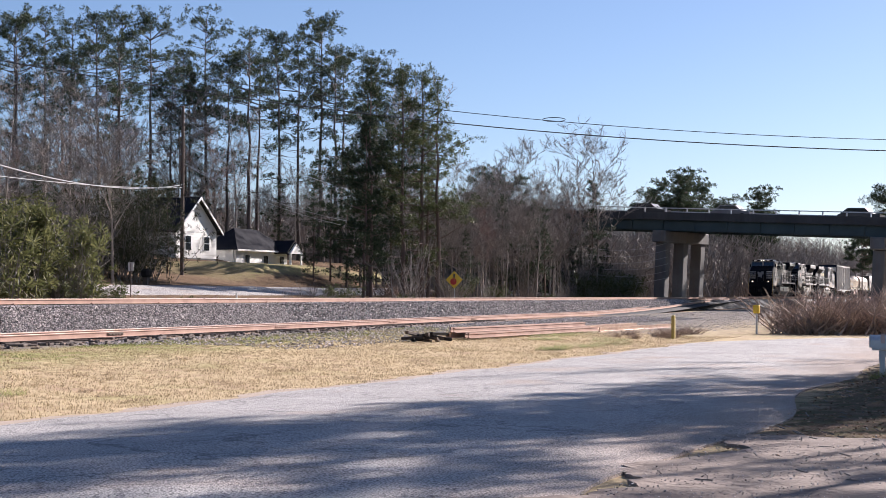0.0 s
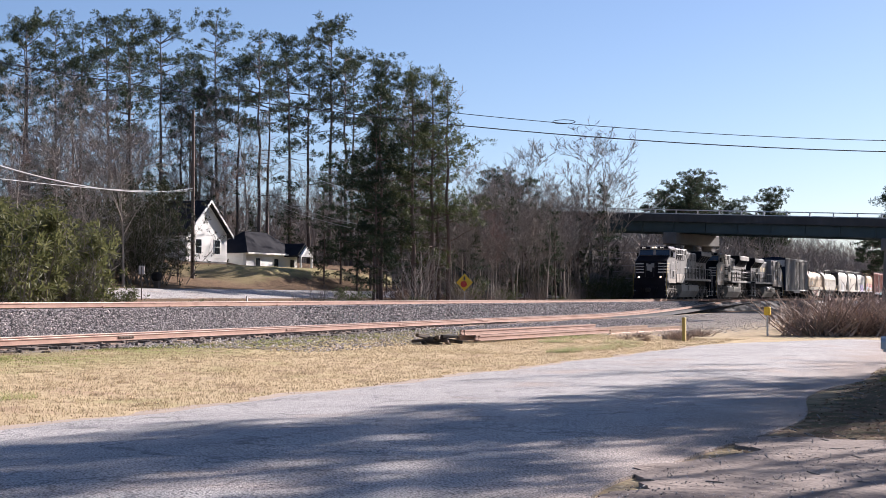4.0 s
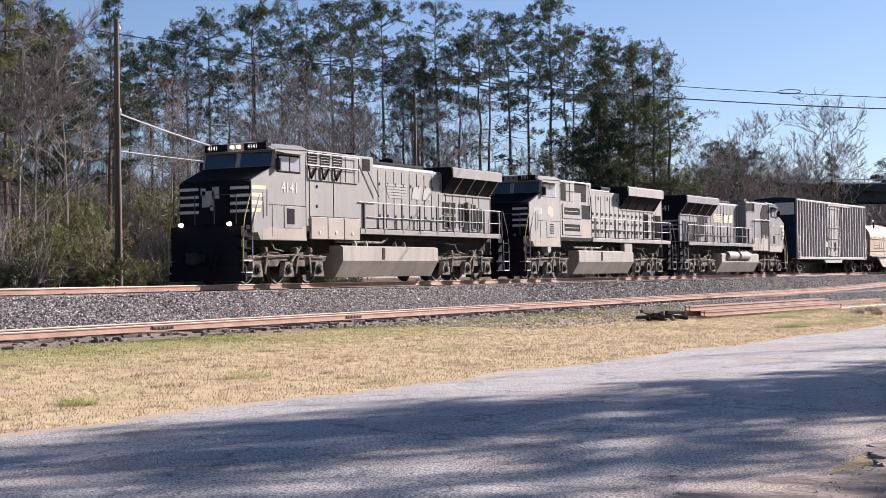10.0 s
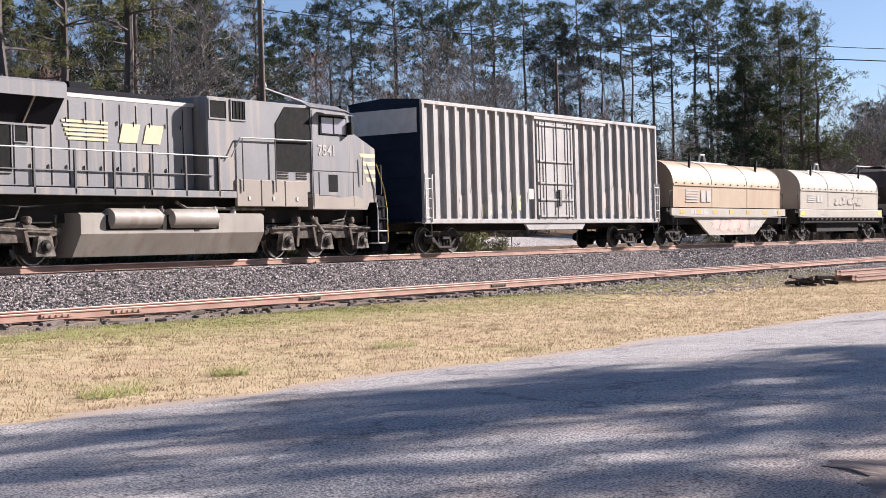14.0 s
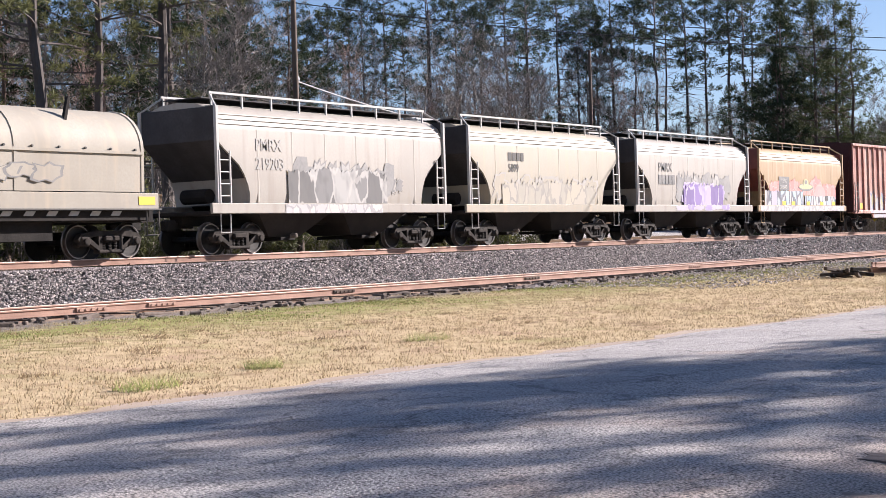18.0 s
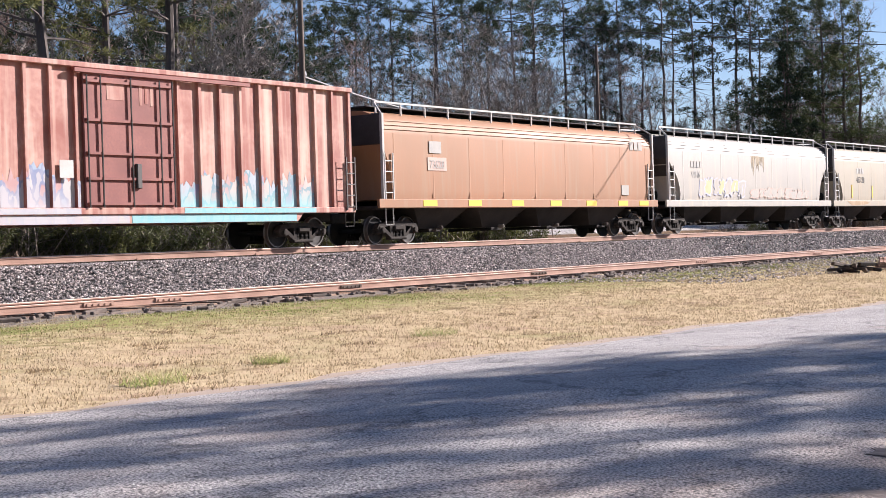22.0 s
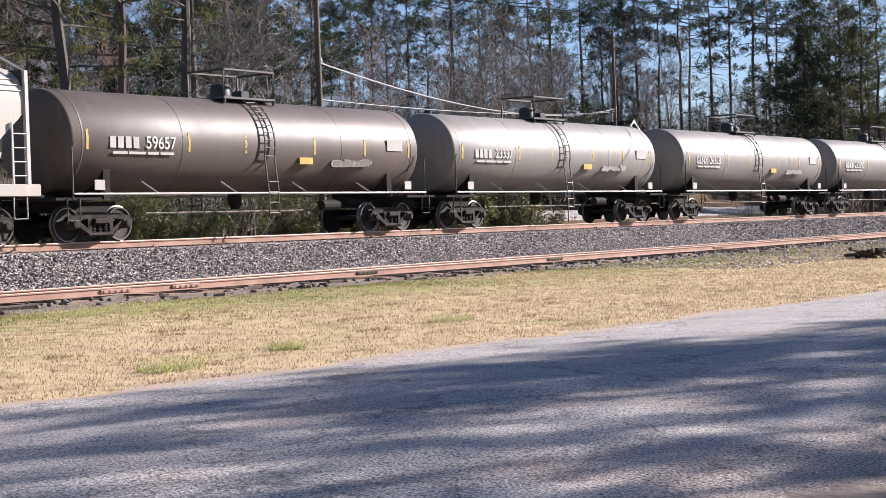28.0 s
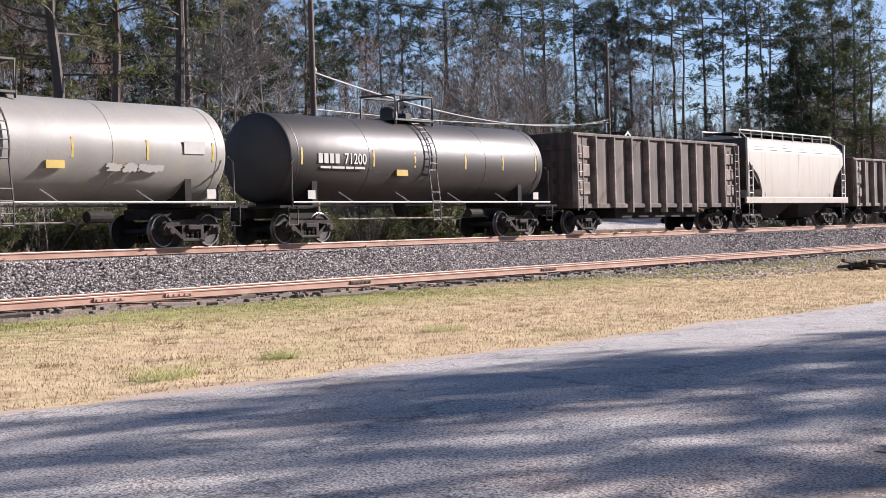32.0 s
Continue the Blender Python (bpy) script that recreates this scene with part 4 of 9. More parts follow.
utility_pole((99.2, 55.2, ground_z(99.2, 55.2)), 12.2, (11.8, 11.0, 6.5), "tall dark wooden utility pole by the far road")
utility_pole((44.9, 37.6, ground_z(44.9, 37.6)), 10.5, (10.1, 7.0), "grey wooden utility pole beside the track")
# the two lines that cross the sky and run on past the road
cable("power_line", (56.6, 48.9, 12.06), (75.15, -2.9, 6.64), 1.42, 0.024, WIRE, "thick black cable across the sky")
cable("power_line", (112.0, 71.0, 19.8), (139.5, -5.4, 13.2), 1.9, 0.03, WIRE, "thin black cable across the sky")
mk = Geo()
ring = [(125.3 + 0.3 * math.cos(a), 34.6 - 0.9 * math.cos(a), 14.9 + 0.17 * math.sin(a)) for a in [i * math.pi / 8 for i in range(17)]]
tagged(part("line_marker", mk.sweep(ring, 0.03, 5), WIRE, fix=False), "looped slack coil hung on the thin cable", "cable coil")
# lines of the two wooden poles
cable("phone_line", (44.9, 37.6, 6.4), (99.2, 55.2, 8.1), 1.1, 0.03, WIRE_LIT, "sagging grey phone line between two poles")
cable("phone_line", (44.9, 37.6, 5.0), (99.2, 55.2, 7.9), 0.35, 0.02, WIRE_LIT, "thin grey phone line between two poles")
for i, (z0, dx) in enumerate(((11.8, 0), (11.2, 0.1), (8.1, 0.0), (8.0, 0.15))):
    cable("power_line", (99.2 + dx, 55.2, ground_z(99.2, 55.2) + z0), (112, 40.5 + i, 6.2 - 0.3 * i + (1.2 if i < 2 else -0.4)), 0.9, 0.018, WIRE_LIT, "pale sagging line from the pole into the trees")


# ---- houses beyond the far road ----
def house(at, rz, w, ln, wall_h, roof_h, label, porch=False):
    """w: width of the gable wall, ln: length behind it. The gable faces local -y."""
    t = thing("house", at, label, "house", "houses beyond the far road", rz=rz)
    h = wall_h
    g = Geo().prism([(-w / 2, 0), (w / 2, 0), (w / 2, h), (0, h + roof_h), (-w / 2, h)], "y", 0.0, 0.2)
    part("gable_wall", g, WHITE_WALL, t)
    for s in (-1, 1):
        part("side_wall", Geo().box(s * w / 2 - 0.1, s * w / 2 + 0.1, 0.2, ln, 0, h), WHITE_WALL, t)
        e = 0.4
        k = roof_h / (w / 2)
        part("roof", Geo().prism([(0, h + roof_h + 0.14), (s * (w / 2 + e), h - e * k + 0.14), (s * (w / 2 + e), h - e * k), (0, h + roof_h)], "y", -0.4, ln + 0.3), ROOF, t)
        part("fascia", Geo().prism([(0, h + roof_h + 0.17), (s * (w / 2 + e + 0.04), h - e * k + 0.17), (s * (w / 2 + e + 0.04), h - e * k - 0.06), (0, h + roof_h - 0.06)], "y", -0.46, -0.41), WHITE_WALL, t)
    part("back_wall", Geo().box(-w / 2, w / 2, ln - 0.2, ln, 0, h), WHITE_WALL, t)
    part("siding", Geo().box(-w / 2 + 0.02, w / 2 - 0.02, -0.012, 0.0, 0, 0.35), CONCRETE, t)
    z = 0.4
    while z < h:
        part("clapboard", Geo().box(-w / 2, w / 2, -0.02, 0.0, z, z + 0.02), WHITE_WALL, t)
        z += 0.24
    for x in ((-w * 0.22, w * 0.24) if not porch else (-w * 0.3, w * 0.05)):
        f = part("window", Geo().box(x - 0.5, x + 0.5, -0.05, 0.0, 0.95, 2.25), WHITE_WALL, t)
        part("pane", Geo().box(x - 0.4, x + 0.4, -0.07, -0.052, 1.03, 1.58), GLASS_CAR, f)
        part("pane", Geo().box(x - 0.4, x + 0.4, -0.07, -0.052, 1.63, 2.17), GLASS_CAR, f)
    return t


house((115.5, 62.9, 2.85), -4, 6.2, 4.2, 2.75, 2.6, "white clapboard house with a steep gable on a low rise")


def low_house():
    x, y = 125.2, 61.6
    t = thing("house", (x, y, 1.62), "low cream house with a dark hipped roof and small porch", "house", "houses beyond the far road", rz=-4)
    w, d, h = 9.0, 3.6, 2.45
    part("front_wall", Geo().box(-w / 2, w / 2, 0, 0.2, 0, h), WHITE_WALL, t)
    part("back_wall", Geo().box(-w / 2, w / 2, d - 0.2, d, 0, h), WHITE_WALL, t)
    for s in (-1, 1):
        part("side_wall", Geo().box(s * w / 2 - 0.1, s * w / 2 + 0.1, 0.2, d - 0.2, 0, h), WHITE_WALL, t)
    part("roof", Geo().loft([[(-w / 2 - 0.4, -0.4, h), (w / 2 + 0.4, -0.4, h), (w / 2 + 0.4, d + 0.4, h), (-w / 2 - 0.4, d + 0.4, h)], [(-w / 2 + 2.6, d / 2 - 0.05, h + 2.0), (w / 2 - 2.6, d / 2 - 0.05, h + 2.0), (w / 2 - 2.6, d / 2 + 0.05, h + 2.0), (-w / 2 + 2.6, d / 2 + 0.05, h + 2.0)]]), ROOF, t)
    part("gutter", Geo().box(-w / 2 - 0.42, w / 2 + 0.42, -0.48, -0.4, h - 0.1, h + 0.05), WHITE_WALL, t)
    p = part("porch_gable", Geo().prism([(2.3, h - 0.2), (4.7, h - 0.2), (3.5, h + 0.75)], "y", -1.6, -1.4), WHITE_WALL, t)
    part("porch_roof", Geo().prism([(2.1, h - 0.22), (3.5, h + 0.9), (4.9, h - 0.22), (4.9, h - 0.05), (3.5, h + 1.05), (2.1, h - 0.05)], "y", -1.4, 2.0), ROOF, p)
    for x in (2.5, 4.5):
        part("porch_post", Geo().box(x - 0.08, x + 0.08, -1.58, -1.42, 0, h - 0.2), WHITE_WALL, p)
    for x in (-2.6, 0.6, 3.5):
        f = part("window", Geo().box(x - 0.45, x + 0.45, -0.05, 0.0, 0.9, 2.1), WHITE_WALL, t)
        part("pane", Geo().box(x - 0.36, x + 0.36, -0.07, -0.052, 0.98, 2.02), GLASS_CAR, f)


low_house()
for az, d, k, s in ((29.6, 116, 2, 0.46), (30.1, 117, 2, 0.5), (30.7, 119, 0, 0.42), (31.3, 117, 2, 0.48), (33.6, 112, 2, 0.34), (34.3, 110, 1, 0.4)):
    x, y = on_ray(az, d)
    plant(DARK[k], x, y, R_.uniform(0, 360), s)
shed = thing("shed", (101.0, 66.5, ground_z(101, 66.5) - 0.4), "pale grey shed half hidden by bare trees", "shed", rz=-20)
part("wall", Geo().box(-4.5, 4.5, 0, 4, 0, 3.0), CONCRETE, shed)
part("roof", Geo().prism([(-0.4, 3.0), (4.4, 3.0), (2.0, 4.2)], "x", -4.8, 4.8), ROOF, shed)

hut = thing("line_shed", (124.6, 42.6, ground_z(124.6, 42.6)), "small dark blue shed with a pale sloping roof in the brush", "shed", rz=20)
part("wall", Geo().prism([(-1.6, 0), (1.6, 0), (1.6, 1.2), (-1.6, 3.0)], "x", -1.2, 1.2).moved(pose(0, 0, 0, 0, 0, 180)), mat("dark_blue_shed_wall", (0.035, 0.05, 0.075), (0.025, 0.035, 0.05), 0.7), hut)
part("roof", Geo().prism([(-1.9, 3.17), (1.9, 1.03), (1.9, 1.13), (-1.9, 3.27)], "x", -1.4, 1.4).moved(pose(0, 0, 0, 0, 0, 180)), mat("pale_shed_roof", (0.42, 0.40, 0.37), (0.30, 0.28, 0.26), 0.8), hut)
for k in range(6):
    cable("telegraph_line", (150.0, 38.6, 5.0 - 0.62 * k), (158.5, 31.6 + 0.0 * k, 5.6 - 0.72 * k), 0.55, 0.02, WIRE_LIT, "pale sagging line strung under the bridge's end", 12)

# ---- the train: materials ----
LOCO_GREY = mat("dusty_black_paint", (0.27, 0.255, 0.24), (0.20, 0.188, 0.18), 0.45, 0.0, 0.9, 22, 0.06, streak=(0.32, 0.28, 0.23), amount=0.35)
LOCO_DUST = mat("tan_road_dust", (0.345, 0.295, 0.24), (0.27, 0.235, 0.20), 0.75, 0, 0.8, 14, 0.05)
LOCO_WING = mat("sooty_black_paint", (0.075, 0.07, 0.066), (0.045, 0.042, 0.04), 0.6, 0, 1.0, 20, 0.05, spec=0.3)
# black paint; its depth also carries shade on noses, pilots and wing undersides
LOCO_DARK = mat("black_paint_with_shade", (0.011, 0.011, 0.016), (0.008, 0.008, 0.011), 0.7, 0.0, 1.0, 20, 0.05, spec=0.08)
LOCO_TAN = mat("sun_bleached_black_paint", (0.30, 0.285, 0.27), (0.22, 0.21, 0.20), 0.55, 0, 0.8, 20, 0.06, streak=(0.37, 0.31, 0.245), amount=0.35)
LOCO_BLUE = mat("worn_black_paint", (0.215, 0.215, 0.222), (0.155, 0.155, 0.16), 0.5, 0, 0.7, 20, 0.06, streak=(0.34, 0.28, 0.215), amount=0.3)
CARTRUCK = mat("dark_truck_casting", (0.06, 0.05, 0.042), (0.025, 0.021, 0.019), 0.85, 0.0, 3.0, 16, 0.4, spec=0.2)
GRIME = mat("oily_grime", (0.035, 0.03, 0.026), (0.02, 0.018, 0.017), 0.8, 0.0, 2.0, 18, 0.4, spec=0.15)
TRUCKGREY = mat("dusty_truck_casting", (0.33, 0.29, 0.24), (0.05, 0.042, 0.036), 0.8, 0.0, 3.0, 16, 0.4, spec=0.2)
WHEELSTEEL = mat("wheel_steel", (0.035, 0.03, 0.027), (0.02, 0.017, 0.016), 0.7, 0.3, 2.5, 20, 0.1)
TREAD = mat("bright_tread", (0.24, 0.22, 0.205), (0.16, 0.14, 0.13), 0.35, 0.8, 3, 20, 0.0)
TANKGREY = mat("fuel_tank_paint", (0.34, 0.31, 0.265), (0.25, 0.225, 0.19), 0.6, 0, 1.0, 20, 0.08, streak=(0.22, 0.17, 0.13), amount=0.4)
BLACKMESH = mat("black_grille", (0.014, 0.013, 0.013), (0.009, 0.009, 0.009), 0.8, 0.0, 6, 40, 0.3, spec=0.1)
GLASS = plain("dark_cab_glass", (0.02, 0.035, 0.06), 0.06)
SIDEGLASS = plain("bright_side_glass", (0.30, 0.29, 0.33), 0.12)
CASTING = mat("brown_truck_casting", (0.22, 0.18, 0.145), (0.05, 0.041, 0.035), 0.8, 0.0, 3.0, 16, 0.4, spec=0.2)
HANDRAIL = plain("pale_handrail", (0.47, 0.455, 0.43), 0.55)
HANDRAIL_DK = plain("dark_handrail", (0.06, 0.055, 0.05), 0.6)
YELLOW = plain("safety_yellow", (0.78, 0.52, 0.04), 0.6)
OLD_YELLOW = mat("dirty_yellow_paint", (0.55, 0.38, 0.06), (0.40, 0.28, 0.06), 0.7)
LIGHTS = plain("headlight", (1.0, 0.80, 0.55), 0.3, 0, 2.0)
BOARD_LIT = plain("lit_board_digits", (1.0, 0.93, 0.80), 0.4, 0, 0.28)
PAINTWHITE = mat("faded_white_paint", (0.58, 0.56, 0.52), (0.46, 0.44, 0.41), 0.65, 0, 3, 30, 0.03)
PAINTCREAM = mat("faded_yellow_paint", (0.66, 0.56, 0.33), (0.54, 0.46, 0.30), 0.65, 0, 3, 30, 0.03)
RUST_RUN = mat("tan_rust_run", (0.40, 0.335, 0.235), (0.34, 0.27, 0.175), 0.7, 0, 2, 20, 0.03)
EMBLEM_FADED = mat("faded_emblem_paint", (0.33, 0.32, 0.295), (0.27, 0.26, 0.24), 0.6, 0, 3, 30, 0.03)
PAINTBLACK = mat("black_stencil", (0.05, 0.05, 0.05), (0.09, 0.085, 0.08), 0.7, 0, 3, 30, 0.03)
PAINTFADED = mat("faded_grey_stencil", (0.34, 0.33, 0.31), (0.44, 0.42, 0.39), 0.7, 0, 3, 30, 0.03)
BOX_GREY = mat("weathered_grey_boxcar", (0.395, 0.385, 0.37), (0.30, 0.292, 0.28), 0.6, 0.05, 0.9, 18, 0.08, streak=(0.30, 0.22, 0.17), amount=0.35)
# the unlit end's shade is put into this navy tone
BOX_NAVY = mat("shaded_navy_boxcar_end", (0.014, 0.024, 0.05), (0.010, 0.016, 0.032), 0.7, 0, 0.9, 18, 0.08, spec=0.15)
BOX_RED = mat("oxide_red_boxcar", (0.50, 0.27, 0.21), (0.30, 0.095, 0.07), 0.65, 0, 0.8, 6, 0.1, streak=(0.62, 0.45, 0.36), amount=0.6)
BOX_DOOR = mat("dark_red_door", (0.30, 0.095, 0.07), (0.20, 0.06, 0.05), 0.65, 0, 0.9, 18, 0.1)
# darker copy of the boxcar red, carrying the shade of the unlit end
BOX_END = mat("shaded_red_end", (0.055, 0.011, 0.012), (0.035, 0.008, 0.009), 0.65, 0, 0.9, 18, 0.1)
COIL_TAN = mat("tan_coil_hood", (0.42, 0.33, 0.215), (0.35, 0.25, 0.155), 0.6, 0, 0.6, 14, 0.06, streak=(0.36, 0.22, 0.13), amount=0.45)
COIL_WHITE = mat("off_white_coil_hood", (0.385, 0.352, 0.29), (0.325, 0.29, 0.235), 0.7, 0, 0.6, 14, 0.06, streak=(0.44, 0.36, 0.27), amount=0.3)
HOP_GREY = mat("pale_grey_hopper", (0.42, 0.385, 0.335), (0.35, 0.318, 0.275), 0.55, 0, 0.5, 14, 0.05, streak=(0.30, 0.26, 0.215), amount=0.35)
HOP_CREAM = mat("cream_hopper", (0.42, 0.375, 0.295), (0.37, 0.33, 0.255), 0.55, 0, 0.5, 14, 0.05, streak=(0.48, 0.38, 0.26), amount=0.3)
HOP_TAN = mat("orange_tan_hopper", (0.41, 0.275, 0.135), (0.33, 0.215, 0.105), 0.6, 0, 0.5, 8, 0.05, streak=(0.47, 0.35, 0.22), amount=0.45)
HOP_WHITE = mat("white_hopper", (0.455, 0.43, 0.385), (0.405, 0.38, 0.34), 0.5, 0, 0.5, 14, 0.05, streak=(0.55, 0.48, 0.38), amount=0.3)
HOP_RUST = mat("rusty_orange_hopper", (0.39, 0.17, 0.075), (0.32, 0.165, 0.085), 0.65, 0, 0.3, 12, 0.06, streak=(0.33, 0.205, 0.12), amount=0.35)
# near-black tone paints in the shade below the hopper's sill
HOP_SHADE = mat("shaded_hopper_bay", (0.05, 0.042, 0.037), (0.028, 0.025, 0.023), 0.85, 0, 1.0, 14, 0.1, spec=0.2)
# grey lowered so that the hopper ends look shaded
HOP_FACE = mat("shaded_grey_hopper_end", (0.075, 0.07, 0.072), (0.045, 0.042, 0.043), 0.7, 0, 1.0, 14, 0.1, spec=0.2)
TANK_BROWN = mat("brown_black_tank", (0.13, 0.105, 0.092), (0.09, 0.074, 0.066), 0.5, 0.0, 0.7, 14, 0.03, streak=(0.13, 0.10, 0.08), amount=0.35, spec=0.35)
TANK_GREY = mat("faded_black_tank", (0.28, 0.27, 0.25), (0.215, 0.205, 0.19), 0.5, 0.0, 0.7, 14, 0.03, streak=(0.22, 0.19, 0.15), amount=0.35, spec=0.35)
TANK_SHINY = mat("satin_black_tank", (0.26, 0.25, 0.23), (0.205, 0.195, 0.18), 0.5, 0.0, 0.7, 14, 0.03, streak=(0.26, 0.23, 0.18), amount=0.3, spec=0.35)
TANK_BLACK = mat("black_tank", (0.046, 0.041, 0.039), (0.034, 0.030, 0.029), 0.5, 0.0, 0.7, 14, 0.03, spec=0.35)
# walls toned down and ribs up, painting in the ribs' highlights and shadows
GON_BROWN = mat("dark_brown_gondola", (0.075, 0.055, 0.046), (0.035, 0.027, 0.024), 0.75, 0, 0.8, 14, 0.15, streak=(0.17, 0.11, 0.08), amount=0.5)
GON_RIB = mat("worn_lit_gondola_rib", (0.29, 0.215, 0.175), (0.09, 0.068, 0.057), 0.75, 0, 1.5, 14, 0.15)
G_PURPLE = mat("purple_spray_paint", (0.30, 0.22, 0.44), (0.38, 0.30, 0.50), 0.6, 0, 1.6, 10, 0.0)
G_VIOLET = mat("pale_violet_spray_paint", (0.44, 0.36, 0.60), (0.52, 0.45, 0.64), 0.6, 0, 1.6, 10, 0.0)
G_CLOUD = mat("grey_spray_cloud", (0.20, 0.195, 0.19), (0.29, 0.28, 0.265), 0.6, 0, 1.6, 10, 0.0)
G_WHITE = mat("white_spray_paint", (0.52, 0.505, 0.50), (0.42, 0.405, 0.41), 0.6, 0, 1.6, 10, 0.0)
G_DARK = mat("charcoal_spray_paint", (0.12, 0.12, 0.12), (0.24, 0.23, 0.22), 0.6, 0, 1.6, 10, 0.0)
G_PINK = mat("pink_spray_paint", (0.72, 0.29, 0.27), (0.74, 0.36, 0.33), 0.6, 0, 1.6, 10, 0.0)
G_BLUE = mat("pale_blue_spray_paint", (0.42, 0.45, 0.60), (0.52, 0.52, 0.62), 0.6, 0, 1.6, 10, 0.0)
G_OLIVE = mat("olive_spray_paint", (0.42, 0.41, 0.20), (0.50, 0.48, 0.28), 0.6, 0, 1.6, 10, 0.0)
G_FAINT = mat("faint_grey_tag", (0.42, 0.395, 0.36), (0.37, 0.345, 0.31), 0.6, 0, 1.6, 10, 0.0)
G_RED = mat("faded_red_tag", (0.52, 0.33, 0.27), (0.55, 0.42, 0.35), 0.6, 0, 1.6, 10, 0.0)


# ---- the train: shared pieces ----
def wheel_mesh(r, s):
    """One wheel with flange, bright tread and dished plate; s: its side of the axle."""
    prof = [(0.69, 0.06), (0.69, r + 0.028), (0.715, r + 0.03), (0.725, r), (0.80, r - 0.012), (0.824, r - 0.02), (0.824, r - 0.045), (0.82, r - 0.07), (0.79, r - 0.09), (0.775, 0.16), (0.83, 0.13), (0.84, 0.06)]
    me = mesh_of("wheel", Geo().lathe([(s * p, q) for p, q in prof], "y", 28), WHEELSTEEL, True)
    me.materials.append(TREAD)
    for p in me.polygons:
        if (p.center.x ** 2 + p.center.z ** 2) ** 0.5 > r - 0.045:
            p.material_index = 1
    return me


R_CAR, R_LOCO = 0.457, 0.52
WHEELS = {(r, s): wheel_mesh(r, s) for r in (R_CAR, R_LOCO) for s in (-1, 1)}
AXLE = mesh_of("axle", Geo().tube((0, -0.95, 0), (0, 0.95, 0), 0.08, n=10), WHEELSTEEL)


def wheelset(parent, x, r):
    for s in (-1, 1):
        part("wheel", WHEELS[r, s], None, parent).matrix_basis = pose(x, 0, r)
    part("axle", AXLE, None, parent).matrix_basis = pose(x, 0, r)


def side_frame_mesh():
    """A cast side frame: an arch between two journal boxes with a spring window."""
    g = Geo()
    y0, y1 = -0.09, 0.09
    top = [(-1.12, 0.52), (-1.02, 0.66), (-0.55, 0.74), (0.55, 0.74), (1.02, 0.66), (1.12, 0.52), (1.05, 0.42), (0.78, 0.56), (0.42, 0.60), (-0.42, 0.60), (-0.78, 0.56), (-1.05, 0.42)]
    g.prism(top, "y", y0, y1)
    for s in (-1, 1):
        g.prism([(s * 0.80, 0.60), (s * 0.98, 0.56), (s * 0.42, 0.22), (s * 0.24, 0.22)], "y", y0, y1)
        g.bbox(s * 0.89 - 0.17, s * 0.89 + 0.17, -0.13, 0.13, 0.33, 0.60, 0.05)
        g.lathe([(-0.16, 0.10), (-0.19, 0.10), (-0.20, 0.07)], "y", 12, (s * 0.89, 0, 0.457))
        g.prism([(s * 0.30, 0.62), (s * 0.42, 0.62), (s * 0.42, 0.2), (s * 0.30, 0.2)], "y", y0, y1)
    g.bbox(-0.45, 0.45, -0.12, 0.12, 0.14, 0.24, 0.03)
    g.bbox(-0.26, 0.26, -0.17, 0.17, 0.46, 0.60, 0.03)
    return mesh_of("side_frame", g, CARTRUCK)


def spring_mesh():
    prof = [(0.24, 0.06)]
    for k in range(5):
        prof += [(0.255 + k * 0.042, 0.085), (0.28 + k * 0.042, 0.06)]
    return mesh_of("spring", Geo().lathe(prof, "z", 8), GRIME)


SIDEFRAME, SPRING = side_frame_mesh(), spring_mesh()
BOLSTER = mesh_of("truck", Geo().bbox(-0.2, 0.2, -1.1, 1.1, 0.42, 0.68, 0.04).bbox(-0.6, 0.6, -0.3, 0.3, 0.5, 0.62, 0.04).tube((0, 0, 0.6), (0, 0, 0.86), 0.2, n=12), GRIME)
COUPLER = mesh_of("coupler", Geo().bbox(-0.75, 0.1, -0.09, 0.09, 0.78, 0.95, 0.03).bbox(0.0, 0.42, -0.15, 0.15, 0.70, 1.03, 0.05), GRIME)


def truck(car, x):
    b = part("truck", BOLSTER, None, car)
    b.matrix_basis = pose(x, 0, 0)
    for dx in (-0.89, 0.89):
        wheelset(b, dx, R_CAR)
    for s in (-1, 1):
        part("side_frame", SIDEFRAME, None, b).matrix_basis = pose(0, s * 1.0, 0, 0, 0, 0 if s < 0 else 180)
        for dx in (-0.2, 0, 0.2):
            part("spring", SPRING, None, b).matrix_basis = pose(dx, s * 1.0, 0)


def couplers(car, half):
    part("coupler", COUPLER, None, car).matrix_basis = pose(half, 0, 0)
    part("coupler", COUPLER, None, car).matrix_basis = pose(-half, 0, 0, 0, 0, 180)


def ladder(car, x, y, z0, z1, w=0.42, m=None, name="ladder", step=0.34):
    g = Geo()
    for s in (-1, 1):
        g.box(x + s * w / 2 - 0.022, x + s * w / 2 + 0.022, y - 0.022, y + 0.022, z0, z1)
    z = z0 + 0.12
    while z < z1 - 0.05:
        g.tube((x - w / 2, y, z), (x + w / 2, y, z), 0.016, n=5)
        z += step
    return part(name, g, m or HANDRAIL, car)


FONT_MESH = {}


